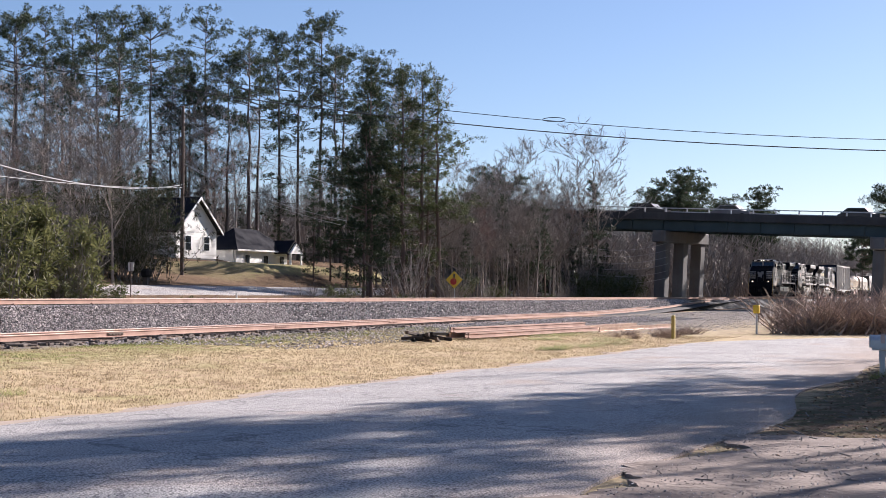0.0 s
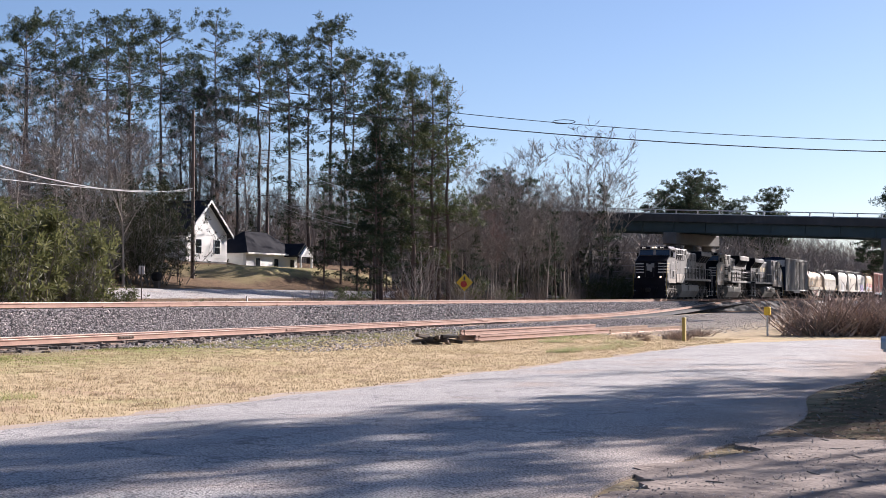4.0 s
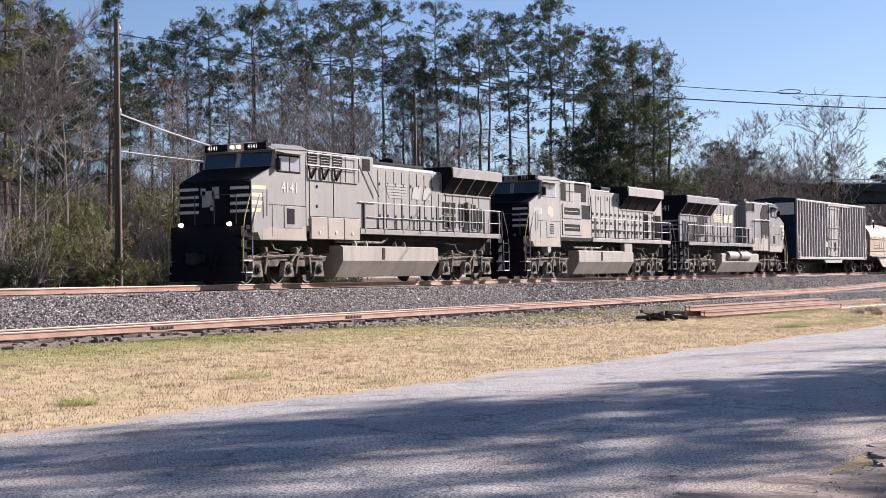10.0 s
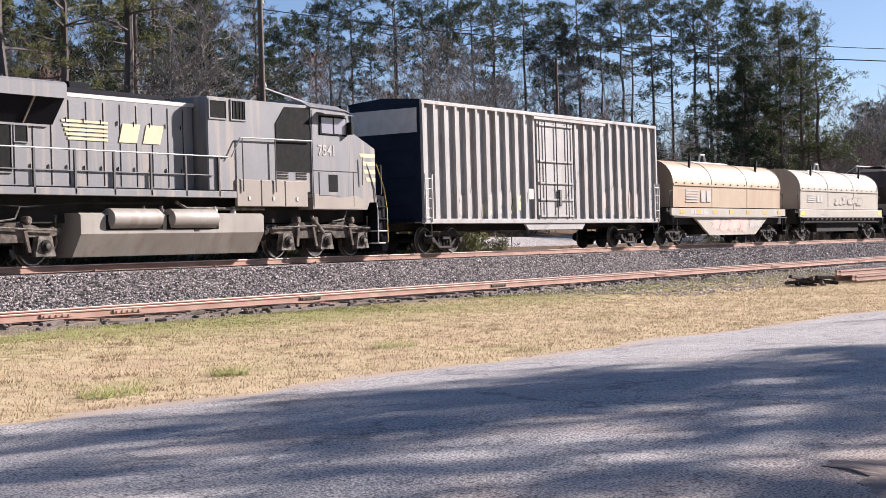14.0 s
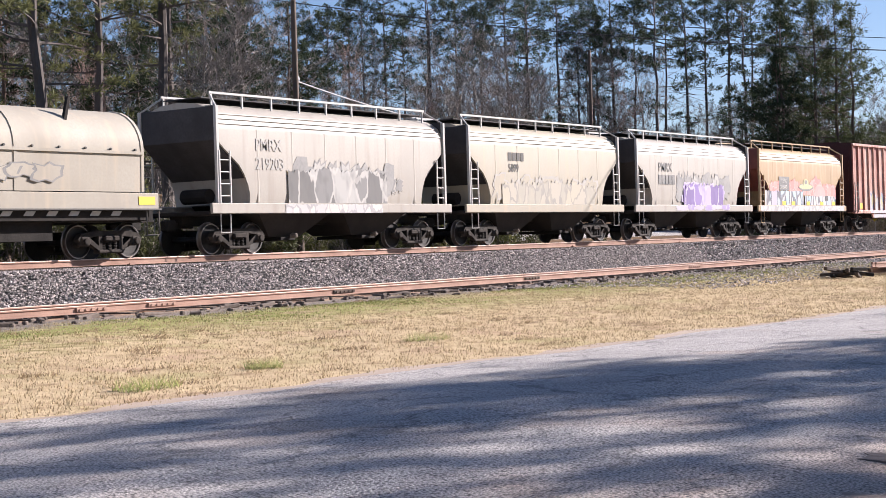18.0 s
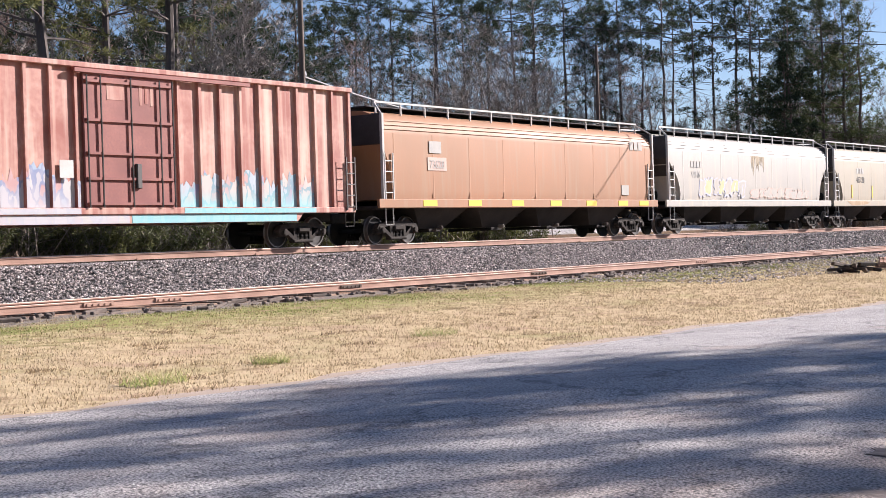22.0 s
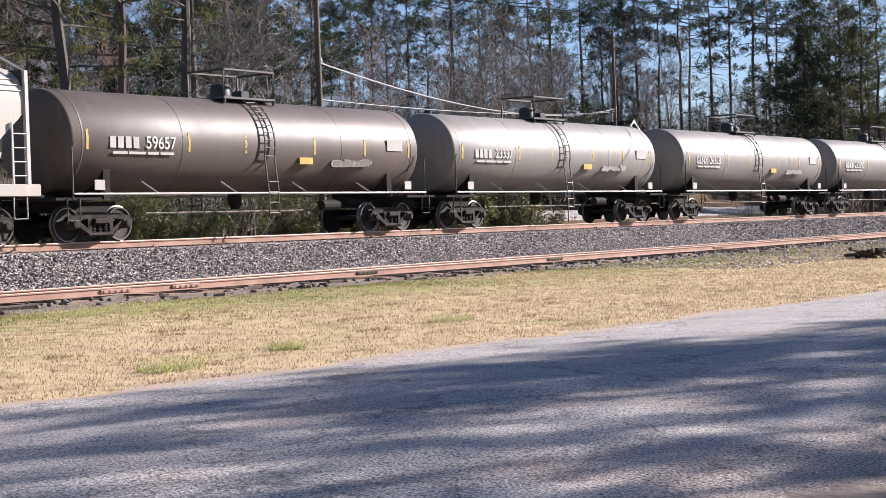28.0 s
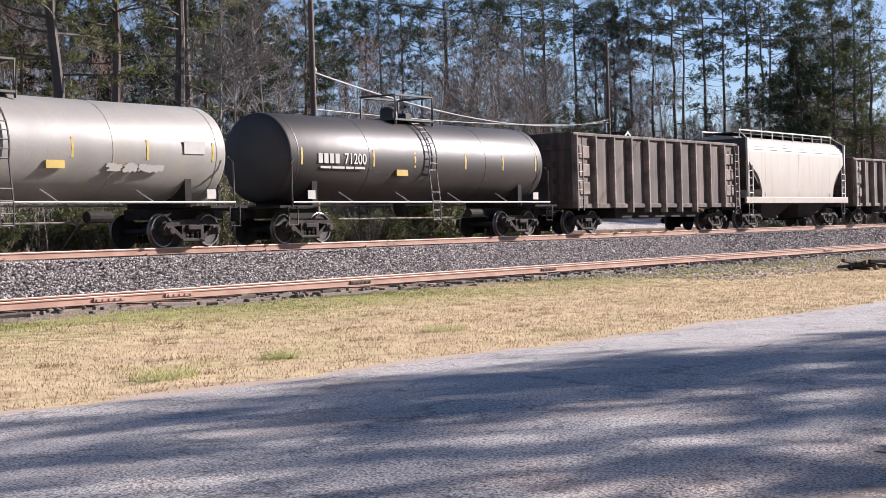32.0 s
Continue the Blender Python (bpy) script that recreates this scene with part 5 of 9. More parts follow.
def lettering(car, words, x, z, h, material, y=-1.52, flip=False, name="lettering", wide=1.0, rz=0.0):
    """Painted characters on the side that faces the road (or, with rz, on an end)."""
    key = (words, h, material.name, wide)
    if key not in FONT_MESH:
        cu = bpy.data.curves.new("lettering", "FONT")
        cu.body, cu.size, cu.extrude, cu.offset = words, h * 1.38, 0.002, 0.012 * h
        tmp = bpy.data.objects.new("lettering", cu)
        scene.collection.objects.link(tmp)
        dg = bpy.context.evaluated_depsgraph_get()
        me = bpy.data.meshes.new_from_object(tmp.evaluated_get(dg))
        bpy.data.objects.remove(tmp)
        me.materials.clear()
        me.materials.append(material)
        FONT_MESH[key] = me
    ob = part(name, FONT_MESH[key], None, car)
    ob.matrix_basis = pose(x, y, z, 90, 0, 180 if flip else rz) @ Matrix.Diagonal((wide, 1, 1, 1))
    return ob


def bars(car, x, z, h, widths, material, y=-1.52, gap=0.05, name="marking"):
    """Writing that stays unread: plain blocks of its size."""
    g = Geo()
    for w in widths:
        g.box(x, x + w, y - 0.003, y + 0.003, z, z + h)
        x += w + gap
    return part(name, g, material, car)


def plate(car, x0, x1, z0, z1, material, y=-1.52, name="marking", d=0.006):
    return part(name, Geo().box(x0, x1, y - d, y + d, z0, z1), material, car)


def spray(car, x0, x1, z0, z1, fills, edge, seed, y=-1.52, lean=0.25, n=6):
    """Graffiti: overlapping, swelling and pointed shapes with a rim, read as colour alone."""
    rng = random.Random(seed)
    w, hh = (x1 - x0) / n, z1 - z0
    for i in range(n):
        cx = x0 + (i + 0.5) * w + rng.uniform(-0.15, 0.15) * w
        rz = hh * rng.uniform(0.36, 0.52)
        cz = z0 + hh * 0.5 + rng.uniform(-0.08, 0.08) * hh
        rx = w * rng.uniform(0.5, 0.8)
        k = rng.choice((7, 8, 9, 10))
        turn = rng.uniform(0, 6.28)
        o = []
        for a in range(k * 2):
            q = turn + a * math.pi / k
            c, s = math.cos(q), math.sin(q)
            e = 1 / max(abs(c), abs(s)) ** 0.75 * (rng.uniform(0.9, 1.1) if a % 2 else rng.uniform(0.5, 1.08))
            u, v = c * rx * e, s * rz * e
            v = max(min(cz + v, z1 + 0.02 * hh), z0) - cz
            o.append((cx + u + lean * v, cz + v))
        d = y - 0.0016 * i
        part("graffiti_rim", Geo().prism(o, "y", d - 0.001, d + 0.004), edge, car)
        m = rng.uniform(0.8, 0.9)
        part("graffiti_fill", Geo().prism([(cx + (a - cx) * m, cz + (b - cz) * m) for a, b in o], "y", d - 0.0024, d), fills[i % len(fills)], car)
        if rng.random() < 0.6:
            a = rng.uniform(-0.2, 0.2) * w
            part("graffiti_stroke", Geo().prism([(cx + a - 0.05, cz - rz * 0.5), (cx + a + 0.02, cz - rz * 0.5), (cx + a + 0.12 + lean * rz, cz + rz * 0.5), (cx + a + 0.03 + lean * rz, cz + rz * 0.5)], "y", d - 0.004, d), edge, car)


def mural(name, colours, line, cell=(1.7, 1.0), edge=0.07, foot=None, shift=0.0, blur=0.35):
    """Sprayed lettering past reading: swelling blocks of several colours, outlined, faded in places."""
    m = bpy.data.materials.new(name)
    m.use_nodes = True
    N, L = m.node_tree.nodes, m.node_tree.links
    b = N["Principled BSDF"]
    b.inputs["Roughness"].default_value = 0.65
    b.inputs["Specular IOR Level"].default_value = 0.3
    tc, mp = N.new("ShaderNodeTexCoord"), N.new("ShaderNodeMapping")
    mp.inputs["Location"].default_value, mp.inputs["Scale"].default_value = (shift, 0, shift * 0.7), (cell[0], 0.001, cell[1])
    L.new(tc.outputs["Object"], mp.inputs["Vector"])
    ns = N.new("ShaderNodeTexNoise")
    ns.inputs["Scale"].default_value, ns.inputs["Detail"].default_value = 1.6, 2.0
    L.new(mp.outputs[0], ns.inputs["Vector"])
    dist = N.new("ShaderNodeMix")
    dist.data_type, dist.blend_type = "RGBA", "LINEAR_LIGHT"
    dist.inputs[0].default_value = blur
    L.new(mp.outputs[0], dist.inputs[6])
    L.new(ns.outputs["Color"], dist.inputs[7])
    v, w = N.new("ShaderNodeTexVoronoi"), N.new("ShaderNodeTexVoronoi")
    w.feature = "DISTANCE_TO_EDGE"
    for k in (v, w):
        k.voronoi_dimensions = "3D"
        k.inputs["Scale"].default_value = 1.0
        L.new(dist.outputs[2], k.inputs["Vector"])
    sep = N.new("ShaderNodeSeparateColor")
    L.new(v.outputs["Color"], sep.inputs[0])
    cr = N.new("ShaderNodeValToRGB")
    cr.color_ramp.interpolation = "CONSTANT"
    while len(cr.color_ramp.elements) < len(colours):
        cr.color_ramp.elements.new(0.5)
    for i, c in enumerate(colours):
        cr.color_ramp.elements[i].position = i / len(colours)
        cr.color_ramp.elements[i].color = (*c, 1)
    L.new(sep.outputs[0], cr.inputs[0])
    rim = N.new("ShaderNodeMapRange")
    rim.inputs["From Min"].default_value, rim.inputs["From Max"].default_value = edge * 0.6, edge
    rim.inputs["To Min"].default_value, rim.inputs["To Max"].default_value = 0.85, 0.0
    L.new(w.outputs["Distance"], rim.inputs["Value"])

    def mix(fac, a, c):
        x = N.new("ShaderNodeMix")
        x.data_type = "RGBA"
        L.new(fac, x.inputs[0])
        L.new(a, x.inputs[6])
        x.inputs[7].default_value = (*c, 1)
        return x.outputs[2]

    col = mix(rim.outputs[0], cr.outputs[0], line)
    fade = N.new("ShaderNodeMapRange")
    fade.inputs["From Min"].default_value, fade.inputs["From Max"].default_value, fade.inputs["To Max"].default_value = 0.5, 0.75, 0.6
    L.new(ns.outputs[0], fade.inputs["Value"])
    col = mix(fade.outputs[0], col, colours[0])
    if foot:
        xyz, fr = N.new("ShaderNodeSeparateXYZ"), N.new("ShaderNodeMapRange")
        L.new(tc.outputs["Object"], xyz.inputs[0])
        fr.inputs["From Min"].default_value, fr.inputs["From Max"].default_value = 1.75, 1.2
        fr.inputs["To Max"].default_value = 0.85
        L.new(xyz.outputs[2], fr.inputs["Value"])
        col = mix(fr.outputs[0], col, foot)
    L.new(col, b.inputs["Base Color"])
    return m


def mural_panel(car, x0, x1, z0, z1, material, y, seed, rag=0.12, lump=0.0):
    """A sprayed field with an uneven, spiky or lumpy upper edge."""
    rng = random.Random(seed)
    n = max(int((x1 - x0) / 0.09), 3)
    top = []
    for i in range(n + 1):
        u = i / n
        z = z1 - rag * rng.random() + lump * (math.sin(math.pi * u) - 0.6 + 0.25 * math.sin(u * 17 + seed))
        top.append((x0 + (x1 - x0) * u, max(z, z0 + 0.05)))
    return part("graffiti_panel", Geo().prism([(x1, z0), (x0, z0)] + top, "y", y - 0.003, y + 0.003), material, car)


M_PALE = mural("pale_graffiti", ((0.50, 0.49, 0.50), (0.42, 0.47, 0.54), (0.56, 0.52, 0.50), (0.40, 0.50, 0.56), (0.46, 0.42, 0.52)), (0.10, 0.10, 0.12), (1.9, 0.75), 0.10)
M_SILL = mural("whitewashed_graffiti", ((0.56, 0.52, 0.48), (0.50, 0.48, 0.47), (0.58, 0.55, 0.50)), (0.33, 0.32, 0.33), (2.2, 1.6), 0.06, None, 3.0)
M_PINK = mural("pink_graffiti_cloud", ((0.66, 0.265, 0.24), (0.70, 0.33, 0.29), (0.64, 0.25, 0.23)), (0.72, 0.48, 0.44), (2.6, 2.0), 0.03, None, 5.0)
M_DARK = mural("charcoal_graffiti", ((0.10, 0.10, 0.10), (0.16, 0.155, 0.15), (0.22, 0.215, 0.21), (0.42, 0.41, 0.39)), (0.50, 0.48, 0.45), (1.5, 0.8), 0.08, None, 7.0)
M_FAINT = mural("faint_graffiti", ((0.47, 0.42, 0.33), (0.40, 0.37, 0.31), (0.45, 0.41, 0.34)), (0.30, 0.285, 0.26), (1.7, 0.9), 0.06, None, 9.0)
M_PURPLE = mural("purple_graffiti", ((0.27, 0.19, 0.42), (0.36, 0.28, 0.50), (0.46, 0.40, 0.54), (0.20, 0.14, 0.32)), (0.54, 0.50, 0.54), (1.6, 0.9), 0.07, None, 11.0)
M_ICE = mural("ice_blue_graffiti", ((0.44, 0.43, 0.46), (0.32, 0.40, 0.50), (0.48, 0.44, 0.22), (0.46, 0.28, 0.27), (0.50, 0.48, 0.47)), (0.20, 0.24, 0.38), (2.8, 1.5), 0.08, (0.47, 0.46, 0.48), 13.0)
M_TEAL = mural("turquoise_graffiti", ((0.46, 0.32, 0.31), (0.40, 0.45, 0.50), (0.36, 0.27, 0.38), (0.50, 0.45, 0.42)), (0.18, 0.32, 0.38), (2.8, 1.5), 0.08, (0.24, 0.52, 0.54), 15.0)


TRAIN = []


def rail_car(name, a, b, label, category="rail car", group="cars of the freight train", turn=0):
    t = thing(name, ((a + b) / 2, TRACK_Y, 0), label, category, group, rz=turn)
    TRAIN.append((t, (a + b) / 2, turn))
    return t, (b - a) / 2


# ---- covered hoppers ----
NOTCH = ((0.0, 3.25), (0.3, 3.0), (0.6, 2.78), (0.9, 2.55), (1.1, 2.3), (1.25, 2.0), (1.32, 1.7), (1.33, 1.46))


def hopper(a, b, label, skin, rail, seams=6, bays=2, notch=1.0, roof=4.4, straight=False, face=None):
    t, h = rail_car("covered_hopper_car", a, b, label, "hopper car")
    prof = [(1.50, 3.55), (1.47, 3.78), (1.36, 4.0), (1.12, 4.2), (0.7, roof - 0.06), (0.0, roof)]

    def ring(x, zb):
        near = [(x, -1.47, zb), (x, -1.50, max(zb, 1.75))] + [(x, -p, max(q, zb)) for p, q in prof]
        far = [(x, p, max(q, zb)) for p, q in reversed(prof[:-1])] + [(x, 1.50, max(zb, 1.75)), (x, 1.47, zb)]
        return near + far

    lo = [(-h + d * notch, z) for d, z in NOTCH]
    rings = [ring(x, z) for x, z in lo] + [ring(-x, z) for x, z in reversed(lo)]
    part("body", Geo().loft(rings), skin, t, smooth=True)
    # welded seams between the side sheets
    for i in range(seams):
        x = -h + 1.7 * notch + (2 * h - 3.4 * notch) * i / (seams - 1)
        part("seam", Geo().prism([(x - 0.05, -1.499), (x, -1.506), (x + 0.05, -1.499)], "z", 1.5, 3.6), skin, t)
    for z, y in ((3.72, -1.49), (3.86, -1.455), (4.0, -1.375)):
        part("eave_rib", Geo().tube((-h + 0.1, y, z), (h - 0.1, y, z), 0.018, n=5), skin, t)
    for s in (-1, 1):
        part("side_sill", Geo().bbox(-h - 0.35, h + 0.35, s * 1.52 - 0.05, s * 1.52 + 0.05, 1.16, 1.46, 0.02), skin, t)
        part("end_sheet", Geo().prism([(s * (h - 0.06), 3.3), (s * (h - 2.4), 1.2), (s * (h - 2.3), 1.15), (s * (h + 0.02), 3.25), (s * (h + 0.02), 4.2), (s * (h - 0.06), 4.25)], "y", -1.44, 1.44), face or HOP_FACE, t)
        part("end_platform", Geo().bbox(s * h - 0.45, s * h + 0.45, -1.5, 1.5, 1.12, 1.24, 0.02), GRIME, t)
        part("brake_gear", Geo().tube((s * (h - 0.7), -0.5, 1.7), (s * (h - 0.7), 0.5, 1.7), 0.22, n=10), GRIME, t)
        for y in (-1.5, 1.5):
            part("corner_post", Geo().box(s * (h + 0.02) - 0.05, s * (h + 0.02) + 0.05, y - 0.05, y + 0.05, 1.2, 4.22), rail, t)
            ladder(t, s * (h - 0.24), y * 1.03, 1.2, 2.95, 0.44, rail)
            part("stirrup", Geo().pipe([(s * (h - 0.05), y * 1.01, 1.18), (s * (h - 0.05), y * 1.01, 0.62), (s * (h - 0.45), y * 1.01, 0.62), (s * (h - 0.45), y * 1.01, 1.18)], 0.02, 5), rail, t)
            part("roof_strut", Geo().pipe([(s * (h + 0.02), y, 4.2), (s * (h - 0.35), y * 0.62, 4.62)], 0.03, 5), rail, t)
    for y in (-0.95, 0.95):
        part("walkway_rail", Geo().box(-h + 0.3, h - 0.3, y - 0.03, y + 0.03, 4.62, 4.68), rail, t)
        n = int(h * 2 / 1.35)
        for i in range(n + 1):
            x = -h + 0.4 + (2 * h - 0.8) * i / n
            part("rail_post", Geo().box(x - 0.025, x + 0.025, y - 0.025, y + 0.025, 4.22, 4.63), rail, t)
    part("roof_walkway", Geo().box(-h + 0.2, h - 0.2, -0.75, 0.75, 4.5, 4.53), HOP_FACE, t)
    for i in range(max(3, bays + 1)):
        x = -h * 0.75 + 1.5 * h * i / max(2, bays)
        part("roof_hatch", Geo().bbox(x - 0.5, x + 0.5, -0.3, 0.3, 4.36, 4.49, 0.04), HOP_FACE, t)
    # bays below the sill
    span = 2 * h - 3.2
    bw = span / bays
    for i in range(bays):
        c = -span / 2 + bw * (i + 0.5)
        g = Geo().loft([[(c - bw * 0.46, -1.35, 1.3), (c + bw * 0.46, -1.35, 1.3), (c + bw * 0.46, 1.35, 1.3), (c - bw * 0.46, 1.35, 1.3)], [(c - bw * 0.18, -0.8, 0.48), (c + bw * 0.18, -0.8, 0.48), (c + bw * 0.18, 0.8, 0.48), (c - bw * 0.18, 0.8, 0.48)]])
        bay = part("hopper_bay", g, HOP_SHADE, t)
        part("outlet_gate", Geo().bbox(c - 0.35, c + 0.35, -0.95, 0.95, 0.36, 0.47, 0.02), GRIME, bay)
        part("gate_knob", Geo().lathe([(-1.22, 0.04), (-1.18, 0.075), (-1.0, 0.075), (-0.96, 0.04)], "y", 10, (c + 0.1, 0, 0.5)), TRUCKGREY, bay)
    part("centre_sill", Geo().box(-h - 0.2, h + 0.2, -0.25, 0.25, 0.85, 1.2), GRIME, t)
    for x in (-h + 1.25, h - 1.25):
        truck(t, x)
    couplers(t, h + 0.3)
    return t, h


# ---- boxcars ----
def boxcar(a, b, label, skin, end, door_skin, ribs_l, ribs_r, door, top=5.2, rib=(0.065, 0.12), belly=None):
    t, h = rail_car("boxcar", a, b, label, "boxcar")
    part("body", Geo().bbox(-h, h, -1.46, 1.46, 1.08, top - 0.06, 0.02), skin, t)
    part("roof", Geo().prism([(-1.53, top - 0.1), (1.53, top - 0.1), (1.53, top - 0.02), (0, top + 0.1), (-1.53, top - 0.02)], "x", -h - 0.05, h + 0.05), end, t)
    for i in range(14):
        x = -h + 2 * h * (i + 0.5) / 14
        part("roof_rib", Geo().box(x - 0.05, x + 0.05, -0.6, 0.6, top + 0.0, top + 0.11), end, t)
    d0, d1 = door
    for side in (-1, 1):
        for lo, hi, n in ((-h + 0.12, d0 - 0.2, ribs_l), (d1 + 0.25, h - 0.12, ribs_r)):
            for i in range(n):
                x = lo + (hi - lo) * i / (n - 1)
                part("side_rib", Geo().prism([(x - rib[0] - 0.01, side * 1.455), (x - rib[0], side * (1.46 + rib[1])), (x + rib[0], side * (1.46 + rib[1])), (x + rib[0] + 0.01, side * 1.455)], "z", 1.2, top - 0.16), skin, t)
        part("side_sill", Geo().bbox(-h, h, side * 1.53 - 0.07, side * 1.53 + 0.07, 1.02, 1.2, 0.02), skin, t)
        b0, b1 = belly or (d0 - 1.0, d1 + 1.0)
        part("deep_sill", Geo().prism([(b0, 1.04), (b1, 1.04), (b1 - 0.3, 0.78), (b0 + 0.3, 0.78)], "y", side * 1.5 - 0.04, side * 1.5 + 0.04), skin, t)
        part("top_chord", Geo().bbox(-h, h, side * 1.54 - 0.05, side * 1.54 + 0.05, top - 0.18, top - 0.04, 0.02), skin, t)
        dr = part("door", Geo().bbox(d0, d1, side * 1.53 - 0.05, side * 1.53 + 0.05, 1.15, top - 0.28, 0.02), door_skin, t)
        y = side * 1.61
        g = Geo()
        for z in (1.3, 1.95, 2.6, 3.45, top - 0.5):
            g.box(d0 + 0.04, d1 - 0.04, y - 0.03, y + 0.03, z - 0.035, z + 0.035)
        part("door_bar", g, door_skin, dr)
        for x in (d0 + 0.08, d0 + 0.55, (d0 + d1) / 2, d1 - 0.55, d1 - 0.08):
            part("lock_rod", Geo().tube((x, y - side * -0.03, 1.2), (x, y - side * -0.03, top - 0.35), 0.025, n=6), HANDRAIL_DK, dr)
        part("door_handle", Geo().bbox((d0 + d1) / 2 + 0.12, (d0 + d1) / 2 + 0.3, y - 0.06, y + 0.06, 1.7, 2.35, 0.02), HANDRAIL_DK, dr)
        part("door_rail", Geo().box(d0 - (d1 - d0) * 0.1, d1 + (d1 - d0) * 0.95, y - 0.05, y + 0.05, top - 0.3, top - 0.2), door_skin, t)
        for s in (-1, 1):
            ladder(t, s * (h - 0.26), side * 1.63, 1.1, 2.75, 0.42, HANDRAIL_DK if skin is BOX_RED else HANDRAIL)
            part("stirrup", Geo().pipe([(s * (h - 0.06), side * 1.55, 1.1), (s * (h - 0.06), side * 1.55, 0.6), (s * (h - 0.48), side * 1.55, 0.6), (s * (h - 0.48), side * 1.55, 1.1)], 0.022, 5), HANDRAIL_DK, t)
    for s in (-1, 1):
        g = Geo().box(s * h - 0.02, s * h + 0.02, -1.49, 1.49, 1.1, top - 0.08)
        e = part("end_wall", g, end, t)
        for i in range(8):
            z = 1.35 + i * (top - 1.8) / 7.4
            part("end_corrugation", Geo().prism([(-1.3, z - 0.14), (1.3, z - 0.14), (1.34, z), (1.3, z + 0.14), (-1.3, z + 0.14), (-1.34, z)], "x", s * h - 0.06 if s < 0 else s * h, s * h if s < 0 else s * h + 0.06), end, e)
        part("brake_platform", Geo().box(s * (h + 0.25) - 0.2, s * (h + 0.25) + 0.2, -1.2, 1.2, 1.05, 1.1), GRIME, t)
    part("centre_sill", Geo().box(-h - 0.3, h + 0.3, -0.3, 0.3, 0.8, 1.08), GRIME, t)
    for x in (-h + 2.0, h - 2.0):
        truck(t, x)
    couplers(t, h + 0.55)
    return t, h


# ---- coil cars ----
def coil_car(a, b, label, skin, belly):
    t, h = rail_car("coil_car", a, b, label, "coil car")
    hh = h - 0.45
    sec = [(1.42, 1.75), (1.45, 2.75)]
    for i in range(9):
        w = math.pi / 2 * i / 8
        sec.append((1.45 * math.cos(w) ** 0.8 if i < 8 else 0.0, 2.85 + 1.12 * math.sin(w)))
    ring = [(-y, z) for y, z in sec] + [(y, z) for y, z in reversed(sec[:-1])]
    hood = part("hood", Geo().prism(ring, "x", -hh, hh), skin, t, smooth=True)
    for x in (-hh + 0.02, -hh * 0.33, hh * 0.33, hh - 0.02):
        r2 = [(p * 1.012, 1.75 + (q - 1.75) * 1.012) for p, q in ring]
        part("hood_band", Geo().prism(r2, "x", x - 0.05, x + 0.05), skin, hood, smooth=True)
    for s in (-1, 1):
        part("hood_flange", Geo().box(-hh, hh, s * 1.47 - 0.03, s * 1.47 + 0.03, 2.74, 2.82), skin, hood)
        for i in range(15):
            x = -hh + 0.3 + (2 * hh - 0.6) * i / 14
            part("hood_bolt", Geo().tube((x, s * 1.46, 2.86), (x, s * 1.51, 2.86), 0.032, n=6), HANDRAIL_DK, hood)
        for x in (-hh * 0.62, hh * 0.62):
            part("lifting_bracket", Geo().prism([(x - 0.05, 3.4), (x + 0.05, 3.4), (x + 0.24, 4.2), (x + 0.16, 4.2)], "y", s * 1.1 - 0.05, s * 1.1 + 0.05), GRIME, hood)
    part("ridge_plate", Geo().bbox(-hh * 0.36, hh * 0.36, -0.35, 0.35, 3.94, 4.02, 0.02), PAINTWHITE, hood)
    part("lift_yoke", Geo().pipe([(-0.42, 0, 3.98), (-0.22, 0, 4.42), (0.22, 0, 4.42), (0.42, 0, 3.98)], 0.06, 6), PAINTWHITE, hood)
    for s in (-1, 1):
        if belly:
            o = [(-h, 1.7), (h, 1.7), (h, 1.36), (h - 2.4, 1.3), (h - 4.2, 0.42), (-h + 4.2, 0.42), (-h + 2.4, 1.3), (-h, 1.36)]
            part("side_sill", Geo().prism(o, "y", s * 1.5 - 0.05, s * 1.5 + 0.05), COIL_WHITE, t)
        else:
            part("side_sill", Geo().bbox(-h, h, s * 1.5 - 0.05, s * 1.5 + 0.05, 1.28, 1.72, 0.02), skin, t)
            part("lower_sill", Geo().bbox(-h + 0.3, h - 0.3, s * 1.42 - 0.06, s * 1.42 + 0.06, 0.98, 1.26, 0.02), GRIME, t)
        part("walkway", Geo().box(-h, h, s * 1.56 - 0.1, s * 1.56 + 0.1, 1.26, 1.3), HANDRAIL_DK, t)
        for e in (-1, 1):
            part("stirrup", Geo().pipe([(e * (h - 0.05), s * 1.58, 1.25), (e * (h - 0.05), s * 1.58, 0.6), (e * (h - 0.5), s * 1.58, 0.6), (e * (h - 0.5), s * 1.58, 1.25)], 0.025, 5), HANDRAIL_DK, t)
            part("handrail", Geo().pipe([(e * (h - 0.05), s * 1.45, 1.7), (e * (h - 0.05), s * 1.45, 2.5), (e * (h - 0.35), s * 1.45, 2.5)], 0.022, 5), HANDRAIL_DK, t)
    part("underframe", Geo().box(-h, h, -1.3, 1.3, 0.95, 1.7).box(-h * 0.5, h * 0.5, -1.2, 1.2, 0.5, 0.95), GRIME, t)
    for x in (-h + 1.35, h - 1.35):
        truck(t, x)
    couplers(t, h + 0.3)
    return t, h


